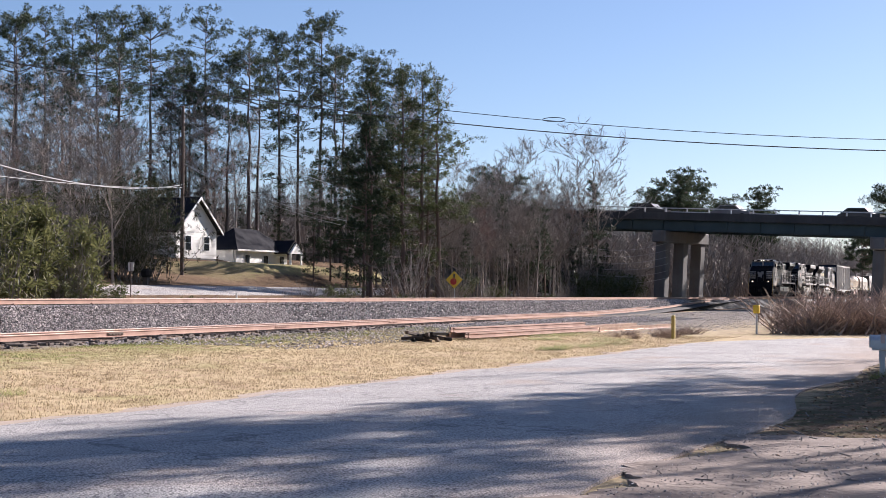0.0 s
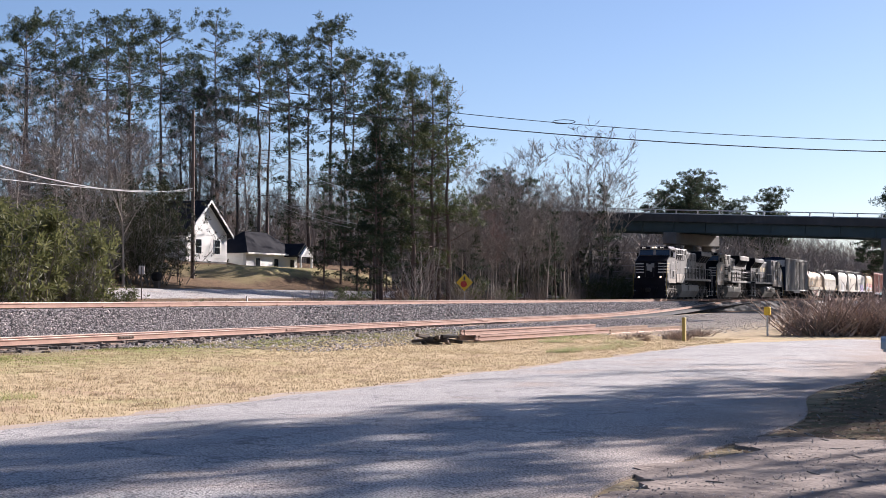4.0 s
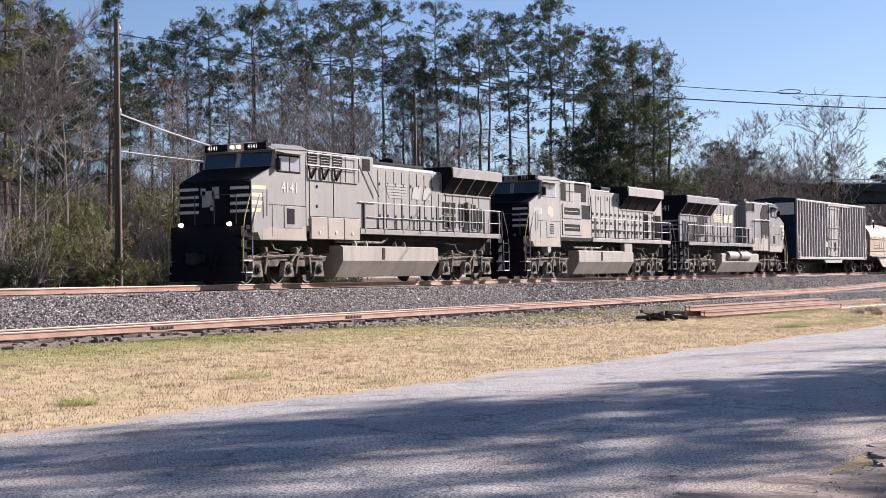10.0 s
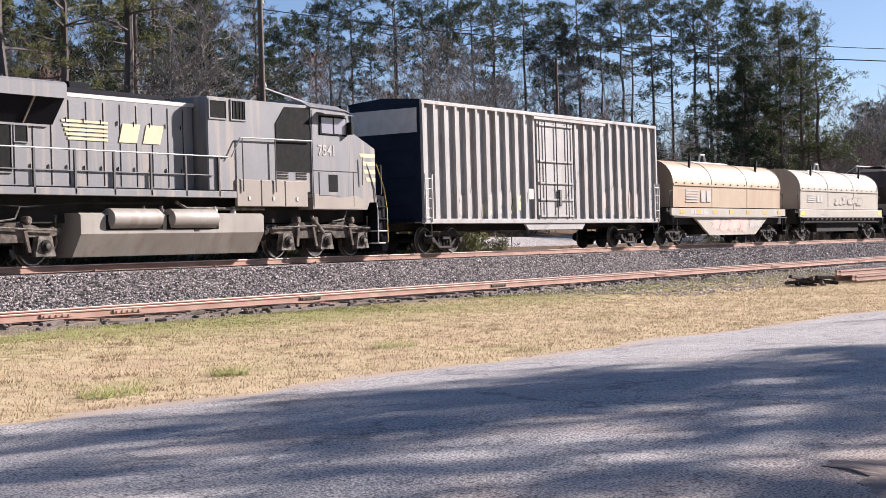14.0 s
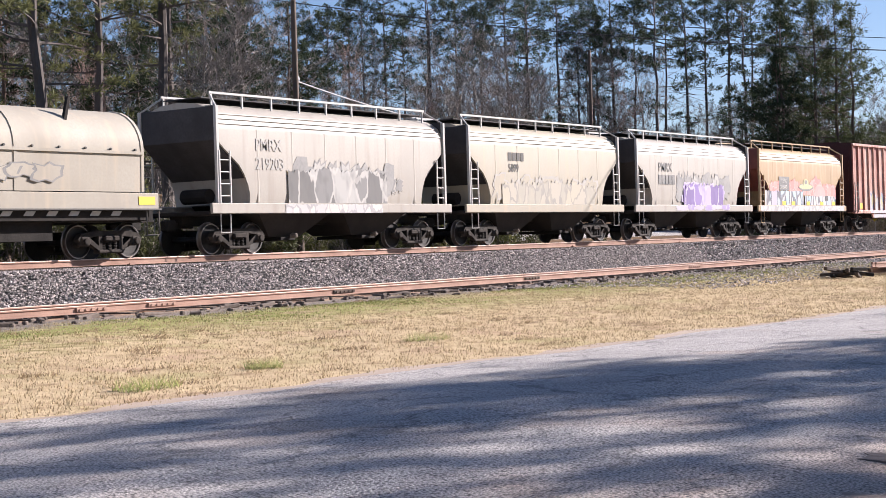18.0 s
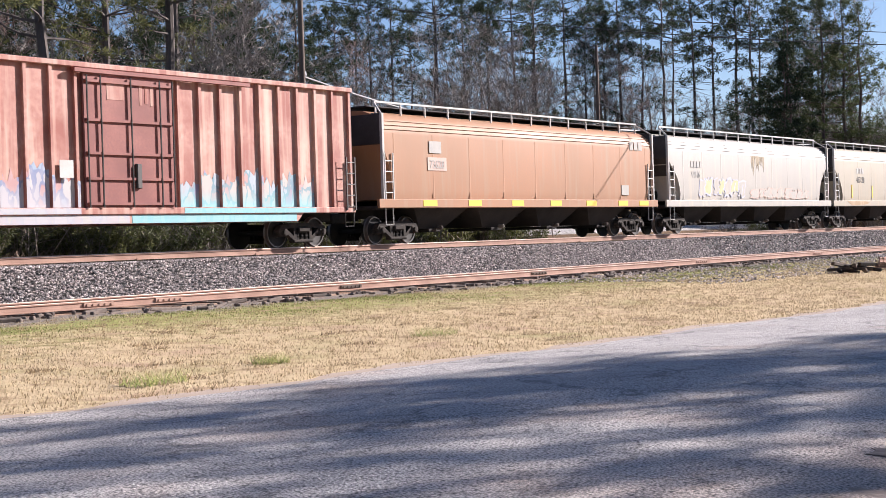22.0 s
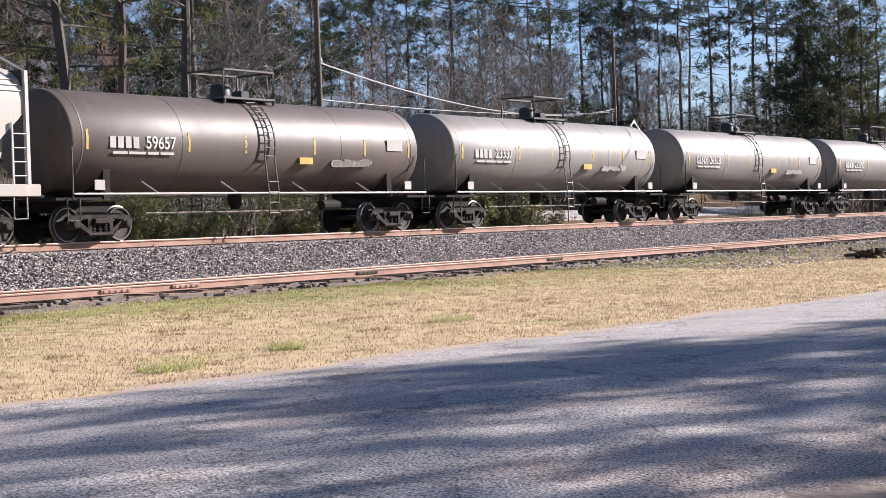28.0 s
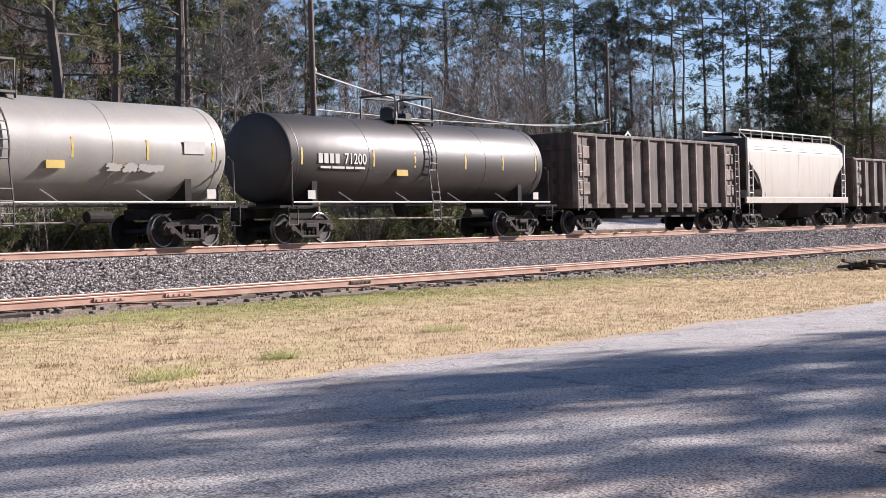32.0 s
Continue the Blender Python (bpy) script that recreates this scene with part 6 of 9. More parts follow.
# ---- tank cars ----
def tank_car(a, b, label, skin, r=1.37, cz=2.62, mid=True, rail=None):
    t, h = rail_car("tank_car", a, b, label, "tank car")
    rail = rail or HANDRAIL_DK
    prof = [(-h + 0.02, 0.02), (-h + 0.045, r * 0.45), (-h + 0.10, r * 0.75), (-h + 0.17, r * 0.92), (-h + 0.23, r * 0.98), (-h + 0.30, r)]
    prof += [(-h * 0.5, r), (0, r + 0.01), (h * 0.5, r)] + [(-x, q) for x, q in reversed(prof)]
    part("tank", Geo().lathe(prof, "x", 56, (0, 0, cz)), skin, t, smooth=True)
    for x in (-h + 0.6, -h * 0.45, h * 0.45, h - 0.6):
        part("weld_seam", Geo().lathe([(x - 0.03, r), (x - 0.02, r + 0.008), (x + 0.02, r + 0.008), (x + 0.03, r)], "x", 48, (0, 0, cz)), skin, t)
    # the manway with its platform and railing
    deck = part("manway_platform", Geo().box(-1.1, 1.1, -0.75, 0.75, cz + r - 0.02, cz + r + 0.04), rail, t)
    part("manway", Geo().lathe([(cz + r, 0.30), (cz + r + 0.38, 0.30), (cz + r + 0.46, 0.24), (cz + r + 0.5, 0.1)], "z", 16, (-0.45, 0, 0)), TANK_BLACK, deck, smooth=True)
    part("valve_box", Geo().bbox(0.2, 0.6, -0.2, 0.2, cz + r, cz + r + 0.3, 0.04), TANK_BLACK, deck)
    for x in (-1.05, 1.05):
        part("railing_hoop", Geo().pipe([(x, -0.72, cz + r - 0.15), (x, -0.72, cz + r + 0.82), (x, 0.72, cz + r + 0.82), (x, 0.72, cz + r - 0.15)], 0.042, 5), rail, deck)
    for y in (-0.72, 0.72):
        part("railing_bar", Geo().pipe([(-1.05, y, cz + r + 0.82), (1.05, y, cz + r + 0.82)], 0.04, 5), rail, deck)
    for s in (-1, 1):
        # curved ladder over the shell
        g = Geo()
        arc = [(0, s * (r + 0.10) * math.sin(w), cz + (r + 0.10) * math.cos(w)) for w in [radians(q) for q in range(22, 112, 9)]]
        for dx in (-0.21, 0.21):
            g.pipe([(dx, y, z) for _, y, z in arc] + [(dx, s * 1.56, 1.2), (dx, s * 1.56, 0.6)], 0.025, 5)
        for _, y, z in arc[::1]:
            g.tube((-0.21, y, z), (0.21, y, z), 0.018, n=5)
        for z in (0.65, 0.95, 1.25, 1.55):
            g.tube((-0.21, s * 1.56, z), (0.21, s * 1.56, z), 0.018, n=5)
        part("ladder", g, rail, t)
        part("side_handrail", Geo().pipe([(-h + 0.1, s * 1.54, 1.22), (h - 0.1, s * 1.54, 1.22)], 0.03, 6), HANDRAIL, t)
        for i in range(4):
            x = -h * 0.6 + 1.2 * h * i / 3
            part("rail_bracket", Geo().tube((x, s * 1.54, 1.22), (x - 0.28, s * 1.18, cz - r * 0.78), 0.022, n=5), HANDRAIL, t)
        for e in (-1, 1):
            part("grab_post", Geo().pipe([(e * (h - 0.1), s * 1.5, 1.1), (e * (h - 0.1), s * 1.5, 2.35), (e * (h - 0.25), s * 1.45, 2.5)], 0.026, 5), HANDRAIL_DK, t)
            part("stirrup", Geo().pipe([(e * (h + 0.1), s * 1.52, 1.1), (e * (h + 0.1), s * 1.52, 0.55), (e * (h - 0.3), s * 1.52, 0.55), (e * (h - 0.3), s * 1.52, 1.1)], 0.022, 5), HANDRAIL_DK, t)
    for e in (-1, 1):
        part("end_platform", Geo().box(e * (h - 0.3) - 0.75, e * (h - 0.3) + 0.75, -1.5, 1.5, 1.06, 1.13), GRIME, t)
        part("saddle", Geo().prism([(-1.15, 1.1), (1.15, 1.1), (1.15, 1.9), (0.7, 1.5), (-0.7, 1.5), (-1.15, 1.9)], "x", e * (h - 1.55) - 0.12, e * (h - 1.55) + 0.12), GRIME, t)
        part("placard", Geo().box(e * (h - 1.0) - 0.17, e * (h - 1.0) + 0.17, -1.5, -1.48, 1.32, 1.58), PAINTFADED, t)
        part("stub_sill", Geo().box(e * (h - 1.2) - 1.4, e * (h - 1.2) + 1.4, -0.3, 0.3, 0.78, 1.06), GRIME, t)
    part("drain_pipe", Geo().pipe([(-h * 0.55, -0.6, 0.72), (h * 0.45, -0.6, 0.72)], 0.03, 6), TRUCKGREY, t)
    part("brake_cylinder", Geo().tube((h * 0.38, -0.9, 0.85), (h * 0.38 + 0.8, -0.9, 0.85), 0.16, n=12), GRIME, t)
    part("bottom_outlet", Geo().lathe([(cz - r - 0.45, 0.12), (cz - r - 0.3, 0.2), (cz - r + 0.02, 0.22)], "z", 12), GRIME, t)
    for x in (-h + 1.35, h - 1.35):
        truck(t, x)
    couplers(t, h + 0.45)
    # reflective stripes
    for i, x in enumerate((-h + 0.75, -h * 0.42, -h * 0.12, h * 0.28, h * 0.6, h - 0.75)):
        q = radians(11)
        part("reflector", Geo().prism([(-r * math.cos(q) - 0.012, cz - r * math.sin(q)), (-r - 0.012, cz), (-r * math.cos(q) - 0.012, cz + r * math.sin(q)), (-r * math.cos(q) + 0.02, cz + r * math.sin(q)), (-r + 0.02, cz), (-r * math.cos(q) + 0.02, cz - r * math.sin(q))], "x", x - 0.04, x + 0.04), OLD_YELLOW, t)
    return t, h


# ---- gondolas ----
def gondola(a, b, label, top=3.9, ribs=11):
    t, h = rail_car("gondola_car", a, b, label, "gondola car")
    for s in (-1, 1):
        part("side_wall", Geo().box(-h, h, s * 1.4 - 0.03, s * 1.4 + 0.03, 1.1, top), GON_BROWN, t)
        part("top_chord", Geo().bbox(-h, h, s * 1.42 - 0.09, s * 1.42 + 0.09, top - 0.14, top, 0.03), GON_BROWN, t)
        part("side_sill", Geo().bbox(-h, h, s * 1.42 - 0.08, s * 1.42 + 0.08, 0.98, 1.16, 0.02), GON_BROWN, t)
        for i in range(ribs):
            x = -h + 0.12 + (2 * h - 0.24) * i / (ribs - 1)
            part("side_rib", Geo().prism([(x - 0.17, s * 1.42), (x - 0.13, s * 1.56), (x - 0.05, s * 1.62), (x + 0.05, s * 1.62), (x + 0.13, s * 1.56), (x + 0.17, s * 1.42)], "z", 0.8 if 2 < i < ribs - 3 else 1.0, top - 0.1), GON_RIB, t)
        for i in (0, ribs - 2):
            x = -h + 0.12 + (2 * h - 0.24) * (i + 0.5) / (ribs - 1)
            for z in (1.5, 2.2, 2.9):
                part("corner_panel", Geo().bbox(x - 0.4, x + 0.4, s * 1.44 - 0.05, s * 1.44 + 0.05, z, z + 0.5, 0.03), GON_RIB, t)
        for e in (-1, 1):
            ladder(t, e * (h - 0.3), s * 1.6, 0.9, top - 0.2, 0.42, HANDRAIL_DK)
    for e in (-1, 1):
        part("end_wall", Geo().box(e * h - 0.05, e * h + 0.05, -1.45, 1.45, 1.0, top), GON_BROWN, t)
        for i in range(4):
            z = 1.4 + i * 0.65
            part("end_rib", Geo().box(e * (h + 0.05) - 0.06, e * (h + 0.05) + 0.06, -1.4, 1.4, z - 0.1, z + 0.1), GON_BROWN, t)
    part("floor_pan", Geo().box(-h, h, -1.4, 1.4, 1.0, 1.1).box(-h * 0.5, h * 0.5, -1.2, 1.2, 0.6, 1.0), GRIME, t)
    for x in (-h + 1.6, h - 1.6):
        truck(t, x)
    couplers(t, h + 0.4)
    return t, h

# ---- locomotives ----
GE_AXLES, EMD_AXLES = ((0.25, 2.15, 4.1), (13.85, 15.8, 17.7)), ((0.55, 2.25, 4.05), (13.85, 15.6, 17.4))


def loco_truck(t, xs, low):
    """Three axles in a cast frame: trapezoid axle boxes, a stepped beam, springs, brake cylinders and rods."""
    b = part("truck", Geo().bbox(xs[0] - 0.6, xs[2] + 0.6, -0.85, 0.85, 0.55, 0.95, 0.06), GRIME, t)
    for x in xs:
        wheelset(b, x, R_LOCO)
    for s in (-1, 1):
        x0, x1, x2 = xs
        beam = [(x0 - 0.6, 0.80), (x0 - 0.2, 0.74), (x0 + 0.45, 0.74), (x0 + 0.65, 0.60), (x1 - 0.55, 0.60), (x1 - 0.35, 0.80), (x1 + 0.35, 0.80), (x1 + 0.55, 0.60), (x2 - 0.65, 0.60), (x2 - 0.45, 0.74), (x2 + 0.2, 0.74), (x2 + 0.6, 0.80)]
        beam += [(x2 + 0.62, 0.96), (x2 - 0.1, 0.98), (x2 - 0.5, 1.1), (x1 + 0.5, 1.1), (x1 + 0.25, 0.98), (x1 - 0.25, 0.98), (x1 - 0.5, 1.1), (x0 + 0.5, 1.1), (x0 + 0.1, 0.98), (x0 - 0.62, 0.96)]
        part("side_frame", Geo().prism(beam, "y", s * 1.14 - 0.07, s * 1.14 + 0.07), low, b)
        for k, x in enumerate(xs):
            box = part("journal_box", Geo().prism([(x - 0.34, 0.24), (x + 0.34, 0.24), (x + 0.22, 0.76), (x - 0.22, 0.76)], "y", s * 1.22 - 0.1, s * 1.22 + 0.1), TRUCKGREY, b)
            part("axle_cap", Geo().lathe([(s * 1.32, 0.17), (s * 1.36, 0.17), (s * 1.37, 0.11), (s * 1.40, 0.10), (s * 1.41, 0.05)], "y", 14, (x, 0, 0.50)), GRIME, box)
            part("cap_boss", Geo().lathe([(s * 1.40, 0.075), (s * 1.43, 0.075), (s * 1.44, 0.03)], "y", 10, (x, 0, 0.50)), TRUCKGREY, box)
            d = 0.62 if k < 2 else -0.62
            part("brake_cylinder", Geo().lathe([(s * 1.1, 0.11), (s * 1.32, 0.11), (s * 1.35, 0.07)], "y", 12, (x + d * 0.86, 0, 1.16)), CASTING, b)
            part("brake_lever", Geo().prism([(x + d, 1.05), (x + d + 0.1, 1.05), (x + d * 0.8 + 0.05, 0.35), (x + d * 0.8 - 0.05, 0.35)], "y", s * 1.27 - 0.03, s * 1.27 + 0.03), low, b)
            part("brake_shoe", Geo().bbox(x + d * 0.82 - 0.06, x + d * 0.82 + 0.06, s * 0.98 - 0.12, s * 0.98 + 0.12, 0.3, 0.66, 0.03), GRIME, b)
            for q in (-0.4, 0.4):
                g = Geo()
                for i in range(5):
                    g.lathe([(0.74 + i * 0.055, 0.07), (0.76 + i * 0.055, 0.1), (0.785 + i * 0.055, 0.07)], "z", 8, (x + q, s * 1.08, 0))
                part("coil_spring", g, TRUCKGREY if k != 1 else GRIME, b)
        part("brake_rod", Geo().pipe([(x0 - 0.4, s * 1.3, 0.9), (x1, s * 1.31, 1.0), (x2 + 0.5, s * 1.3, 0.94)], 0.028, 6), TRUCKGREY, b)
        part("air_hose", Geo().pipe([(x0 + 0.8, s * 1.3, 1.5), (x0 + 1.0, s * 1.34, 1.2), (x1 - 0.3, s * 1.3, 1.12)], 0.025, 5), TRUCKGREY, b)
        part("shock_strut", Geo().tube((x1 + 0.15, s * 1.3, 0.75), (x1 + 0.75, s * 1.3, 1.28), 0.06, n=8), TRUCKGREY, b)
        part("sand_pipe", Geo().pipe([(x0 - 0.5, s * 1.15, 1.3), (x0 - 0.62, s * 1.05, 0.6), (x0 - 0.6, s * 0.8, 0.2)], 0.03, 5), TRUCKGREY, b)


def framed_screen(parent, X, x0, x1, z0, z1, y, skin, bars_n=0, frame_w=0.07, name="vent_frame"):
    """A black screen in a raised frame, with upright bars where bars_n is given."""
    s = 1 if y > 0 else -1
    fr = part(name, Geo().box(X(x0 - frame_w), X(x1 + frame_w), y - 0.03, y + 0.03, z1, z1 + frame_w).box(X(x0 - frame_w), X(x1 + frame_w), y - 0.03, y + 0.03, z0 - frame_w, z0).box(X(x0 - frame_w), X(x0), y - 0.03, y + 0.03, z0, z1).box(X(x1), X(x1 + frame_w), y - 0.03, y + 0.03, z0, z1), skin, parent)
    part("vent_screen", Geo().box(X(x0), X(x1), y - 0.012, y + 0.012, z0, z1), BLACKMESH, fr)
    for k in range(bars_n):
        x = x0 + (x1 - x0) * (k + 0.5) / bars_n
        part("vent_bar", Geo().box(X(x) - 0.012, X(x) + 0.012, y + s * 0.012, y + s * 0.03, z0, z1), GRIME, fr)
    return fr


def loco(s0, label, skin, kind, turn, number, side):
    """A six-axle diesel: s0 is the front corner of its cab, side the flank that faces the road (-1, or 1 when it runs turned)."""
    c = s0 + 9.4 if turn == 0 else s0 - 9.4
    t = thing("diesel_locomotive", (c, TRACK_Y, 0), label, "locomotive", "locomotives of the freight train", rz=turn)
    TRAIN.append((t, c, turn))
    X = lambda s: s - 9.4
    ge = kind == "ge"
    lead = turn == 0 and s0 == 0
    box_end, cab_end = (7.8, 3.05) if ge else (7.2, 3.25)
    skirt_end = 6.66 if ge else 7.2
    # walkway, frame and underside
    part("deck", Geo().box(X(-0.6), X(18.7), -1.48, 1.48, 1.84, 1.98), LOCO_DARK, t)
    part("underframe", Geo().box(X(-0.4), X(18.9), -0.9, 0.9, 1.1, 1.84), GRIME, t)
    for s in (-1, 1):
        part("walkway_sill", Geo().bbox(X(skirt_end), X(18.6), s * 1.5 - 0.03, s * 1.5 + 0.03, 1.80, 2.0, 0.015), skin, t)
        # battery boxes below the cab and the equipment, tan with road dust
        for k in range(3 if ge else 0):
            a = cab_end + 0.25 + (skirt_end - cab_end - 0.25) * k / 3
            e = cab_end + 0.25 + (skirt_end - cab_end - 0.25) * (k + 1) / 3
            bx_ = part("battery_box", Geo().bbox(X(a) + 0.012, X(e) - 0.012, s * 1.47 - 0.05, s * 1.47 + 0.05, 1.56, 2.36, 0.02), LOCO_DUST, t, "box door pale with tan road dust")
            part("box_latch", Geo().bbox(X((a + e) / 2) - 0.05, X((a + e) / 2) + 0.05, s * 1.53 - 0.01, s * 1.53 + 0.01, 1.74, 1.86, 0.01), PAINTWHITE, bx_)
    # nose and cab, down over the walkway at full width
    part("nose", Geo().prism([(X(-0.3), 1.74), (X(-0.3), 3.5), (X(0.996), 4.02), (X(1.246), 1.5), (X(0.2), 1.5), (X(0.05), 1.74)], "y", -1.5, 1.5), skin, t)
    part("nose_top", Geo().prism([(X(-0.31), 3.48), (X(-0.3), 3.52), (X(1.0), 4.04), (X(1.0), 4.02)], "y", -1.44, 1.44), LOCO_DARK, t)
    # darker than the flanks: the front's shade is put into its colour
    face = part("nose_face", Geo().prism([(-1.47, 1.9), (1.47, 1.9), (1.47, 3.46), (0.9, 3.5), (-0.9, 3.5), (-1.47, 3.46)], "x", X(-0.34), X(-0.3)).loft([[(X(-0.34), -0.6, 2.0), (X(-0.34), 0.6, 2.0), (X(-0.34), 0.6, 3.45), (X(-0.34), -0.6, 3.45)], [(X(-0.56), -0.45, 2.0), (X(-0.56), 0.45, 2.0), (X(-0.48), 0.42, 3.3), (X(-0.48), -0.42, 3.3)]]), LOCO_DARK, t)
    cab = part("cab", Geo().prism([(X(1.25), 1.5), (X(1.0), 4.02), (X(1.16), 4.64), (X(cab_end), 4.74), (X(cab_end), 1.5)], "y", -1.5, 1.5), skin, t)
    part("cab_roof", Geo().loft([[(X(x), y, z + e) for y, z in ((-1.54, 4.62), (-1.2, 4.80), (-0.4, 4.9), (0.4, 4.9), (1.2, 4.80), (1.54, 4.62))] for x, e in ((0.95, -0.03), (1.3, 0.03), (cab_end + 0.1, 0.08))]), skin, cab)
    for y0, y1 in ((-1.38, -0.12), (0.12, 1.38)):
        g = Geo().loft([[(X(0.985), y0, 4.06), (X(0.985), y1, 4.06), (X(1.09), y1, 4.54), (X(1.09), y0, 4.54)], [(X(1.04), y0, 4.06), (X(1.04), y1, 4.06), (X(1.15), y1, 4.54), (X(1.15), y0, 4.54)]])
        part("windscreen", g, GLASS, cab)
    for s in (-1, 1):
        y = s * 1.5
        w = part("side_window", Geo().bbox(X(1.22), X(2.66), y - 0.03, y + 0.03, 3.84, 4.46, 0.02), LOCO_DARK if ge else HANDRAIL, cab)
        part("pane", Geo().box(X(1.30), X(1.9), y + s * 0.02, y + s * 0.042, 3.9, 4.4), SIDEGLASS, w)
        part("pane", Geo().box(X(1.98), X(2.56), y + s * 0.02, y + s * 0.042, 3.9, 4.4), SIDEGLASS, w)
        part("sunshade", Geo().prism([(s * 1.5, 4.56), (s * 1.8, 4.50), (s * 1.8, 4.48), (s * 1.5, 4.52)], "x", X(1.2), X(2.75)), skin, w)
        part("window_mirror", Geo().box(X(1.12), X(1.2), y + s * 0.02, y + s * 0.2, 3.9, 4.3), GRIME, w)
        # panel seams, hatch with its dark opening, grab irons
        part("panel_seam", Geo().box(X(0.7), X(cab_end - 0.06), y - s * 0.004, y + s * 0.008, 2.70, 2.72).box(X(0.9), X(0.92), y - s * 0.004, y + s * 0.008, 1.6, 2.7).box(X(cab_end - 0.05), X(cab_end - 0.03), y - s * 0.004, y + s * 0.008, 1.6, 4.6), GRIME, cab)
        hatch = part("cab_hatch", Geo().bbox(X(1.62), X(2.72), y - 0.02, y + 0.02, 1.92, 2.68, 0.02), skin, cab)
        if ge:
            part("hatch_opening", Geo().box(X(1.78), X(2.24), y + s * 0.012, y + s * 0.03, 2.06, 2.6), BLACKMESH, hatch)
        else:
            for k in range(5):
                part("hatch_slot", Geo().box(X(1.95), X(2.4), y + s * 0.015, y + s * 0.028, 2.12 + k * 0.1, 2.17 + k * 0.1), BLACKMESH, hatch)
        part("cab_dust", Geo().prism([(X(0.3), 1.52), (X(cab_end - 0.08), 1.52), (X(cab_end - 0.08), 2.0), (X(1.7), 1.86), (X(0.8), 1.95), (X(0.3), 1.8)], "y", y - s * 0.002, y + s * 0.006), LOCO_DUST, cab)
        part("grab_iron", Geo().pipe([(X(0.5), y + s * 0.06, 2.3), (X(0.5), y + s * 0.08, 3.2)], 0.018, 5), HANDRAIL_DK, cab)
        if ge:
            for i, z in enumerate((2.42, 2.68, 2.94, 3.2)):
                part("nose_stripe", Geo().prism([(X(-0.3), z), (X(0.18 + 0.1 * i), z), (X(0.26 + 0.1 * i), z + 0.13), (X(-0.3), z + 0.13)], "y", y - s * 0.004, y + s * 0.006), PAINTCREAM, t)
    for z in (2.42, 2.68, 2.94, 3.2):
        for y0, y1 in ((-1.44, -0.66), (0.66, 1.44)):
            part("face_stripe", Geo().box(X(-0.352), X(-0.342), y0, y1, z, z + 0.1), PAINTWHITE, face)
    if lead:
        em = Geo()
        for y, z, w, h in ((0.1, 2.62, 0.5, 0.55), (-0.22, 2.9, 0.28, 0.4), (0.3, 3.02, 0.2, 0.24), (-0.05, 2.5, 0.12, 0.2)):
            em.box(X(-0.575), X(-0.545), y - w / 2, y + w / 2, z, z + h)
        part("emblem", em, EMBLEM_FADED, face)
        part("coupler", Geo().bbox(X(-1.62), X(-0.9), -0.16, 0.16, 0.72, 1.02, 0.05).bbox(X(-1.75), X(-1.5), -0.24, 0.2, 0.66, 1.06, 0.06), GRIME, t)
        for y in (-0.75, -0.55, 0.5, 0.7):
            part("air_hose", Geo().pipe([(X(-0.85), y, 1.1), (X(-1.2), y * 0.97, 0.98), (X(-1.3), y * 0.9, 0.62), (X(-1.24), y * 0.8, 0.42)], 0.03, 6), BLACKMESH, t)
    for s in (-1, 1):
        part("number_board", Geo().bbox(X(0.86), X(1.2), s * 0.84 - 0.46, s * 0.84 + 0.46, 4.62, 4.86, 0.02), LOCO_DARK, cab)
        nb = lettering(t, number, 0, 0, 0.155, BOARD_LIT if lead else PAINTFADED, 0, name="board_number")
        nb.matrix_basis = pose(X(0.855), s * 0.84 + 0.3, 4.67, 90, 0, -90)
        part("headlight", Geo().lathe([(X(0.84), 0.02), (X(0.84), 0.055), (X(1.1), 0.07)], "x", 14, (0, s * 0.14, 4.75)), LIGHTS if lead else GLASS, cab)
        part("ditch_light", Geo().lathe([(X(-0.98), 0.02), (X(-0.98), 0.05), (X(-0.85), 0.075)], "x", 14, (0, s * 1.0, 2.02)), LIGHTS if lead else GLASS, t)
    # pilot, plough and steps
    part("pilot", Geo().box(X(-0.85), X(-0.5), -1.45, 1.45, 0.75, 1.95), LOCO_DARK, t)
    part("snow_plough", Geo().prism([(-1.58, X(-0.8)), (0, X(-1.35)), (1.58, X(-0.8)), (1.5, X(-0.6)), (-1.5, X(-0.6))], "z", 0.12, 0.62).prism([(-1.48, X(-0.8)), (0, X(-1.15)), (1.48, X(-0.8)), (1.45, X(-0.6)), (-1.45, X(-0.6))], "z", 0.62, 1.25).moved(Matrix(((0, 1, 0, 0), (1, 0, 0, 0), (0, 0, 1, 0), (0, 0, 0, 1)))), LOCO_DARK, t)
    for e, xa in ((-1, -0.75), (1, 19.0)):
        for s in (-1, 1):
            st = part("step_well", Geo().box(X(xa) - 0.05, X(xa) + 0.35, s * 1.2 - 0.03, s * 1.2 + 0.03, 0.35, 1.95), LOCO_DARK, t)
            for z in (0.38, 0.78, 1.18, 1.58):
                part("step", Geo().box(X(xa) - 0.1, X(xa) + 0.4, s * 1.35 - 0.2, s * 1.35 + 0.2, z, z + 0.04), HANDRAIL if z < 0.8 else LOCO_DARK, st)
            for dx in (-0.12, 0.42):
                part("step_handrail", Geo().pipe([(X(xa) + dx, s * 1.54, 0.42), (X(xa) + dx, s * 1.54, 1.5), (X(xa) + dx - e * 0.12, s * 1.52, 2.2), (X(xa) + dx - e * 0.5, s * 1.5, 3.02)], 0.02, 5), OLD_YELLOW if e < 0 and dx < 0 else HANDRAIL, st)
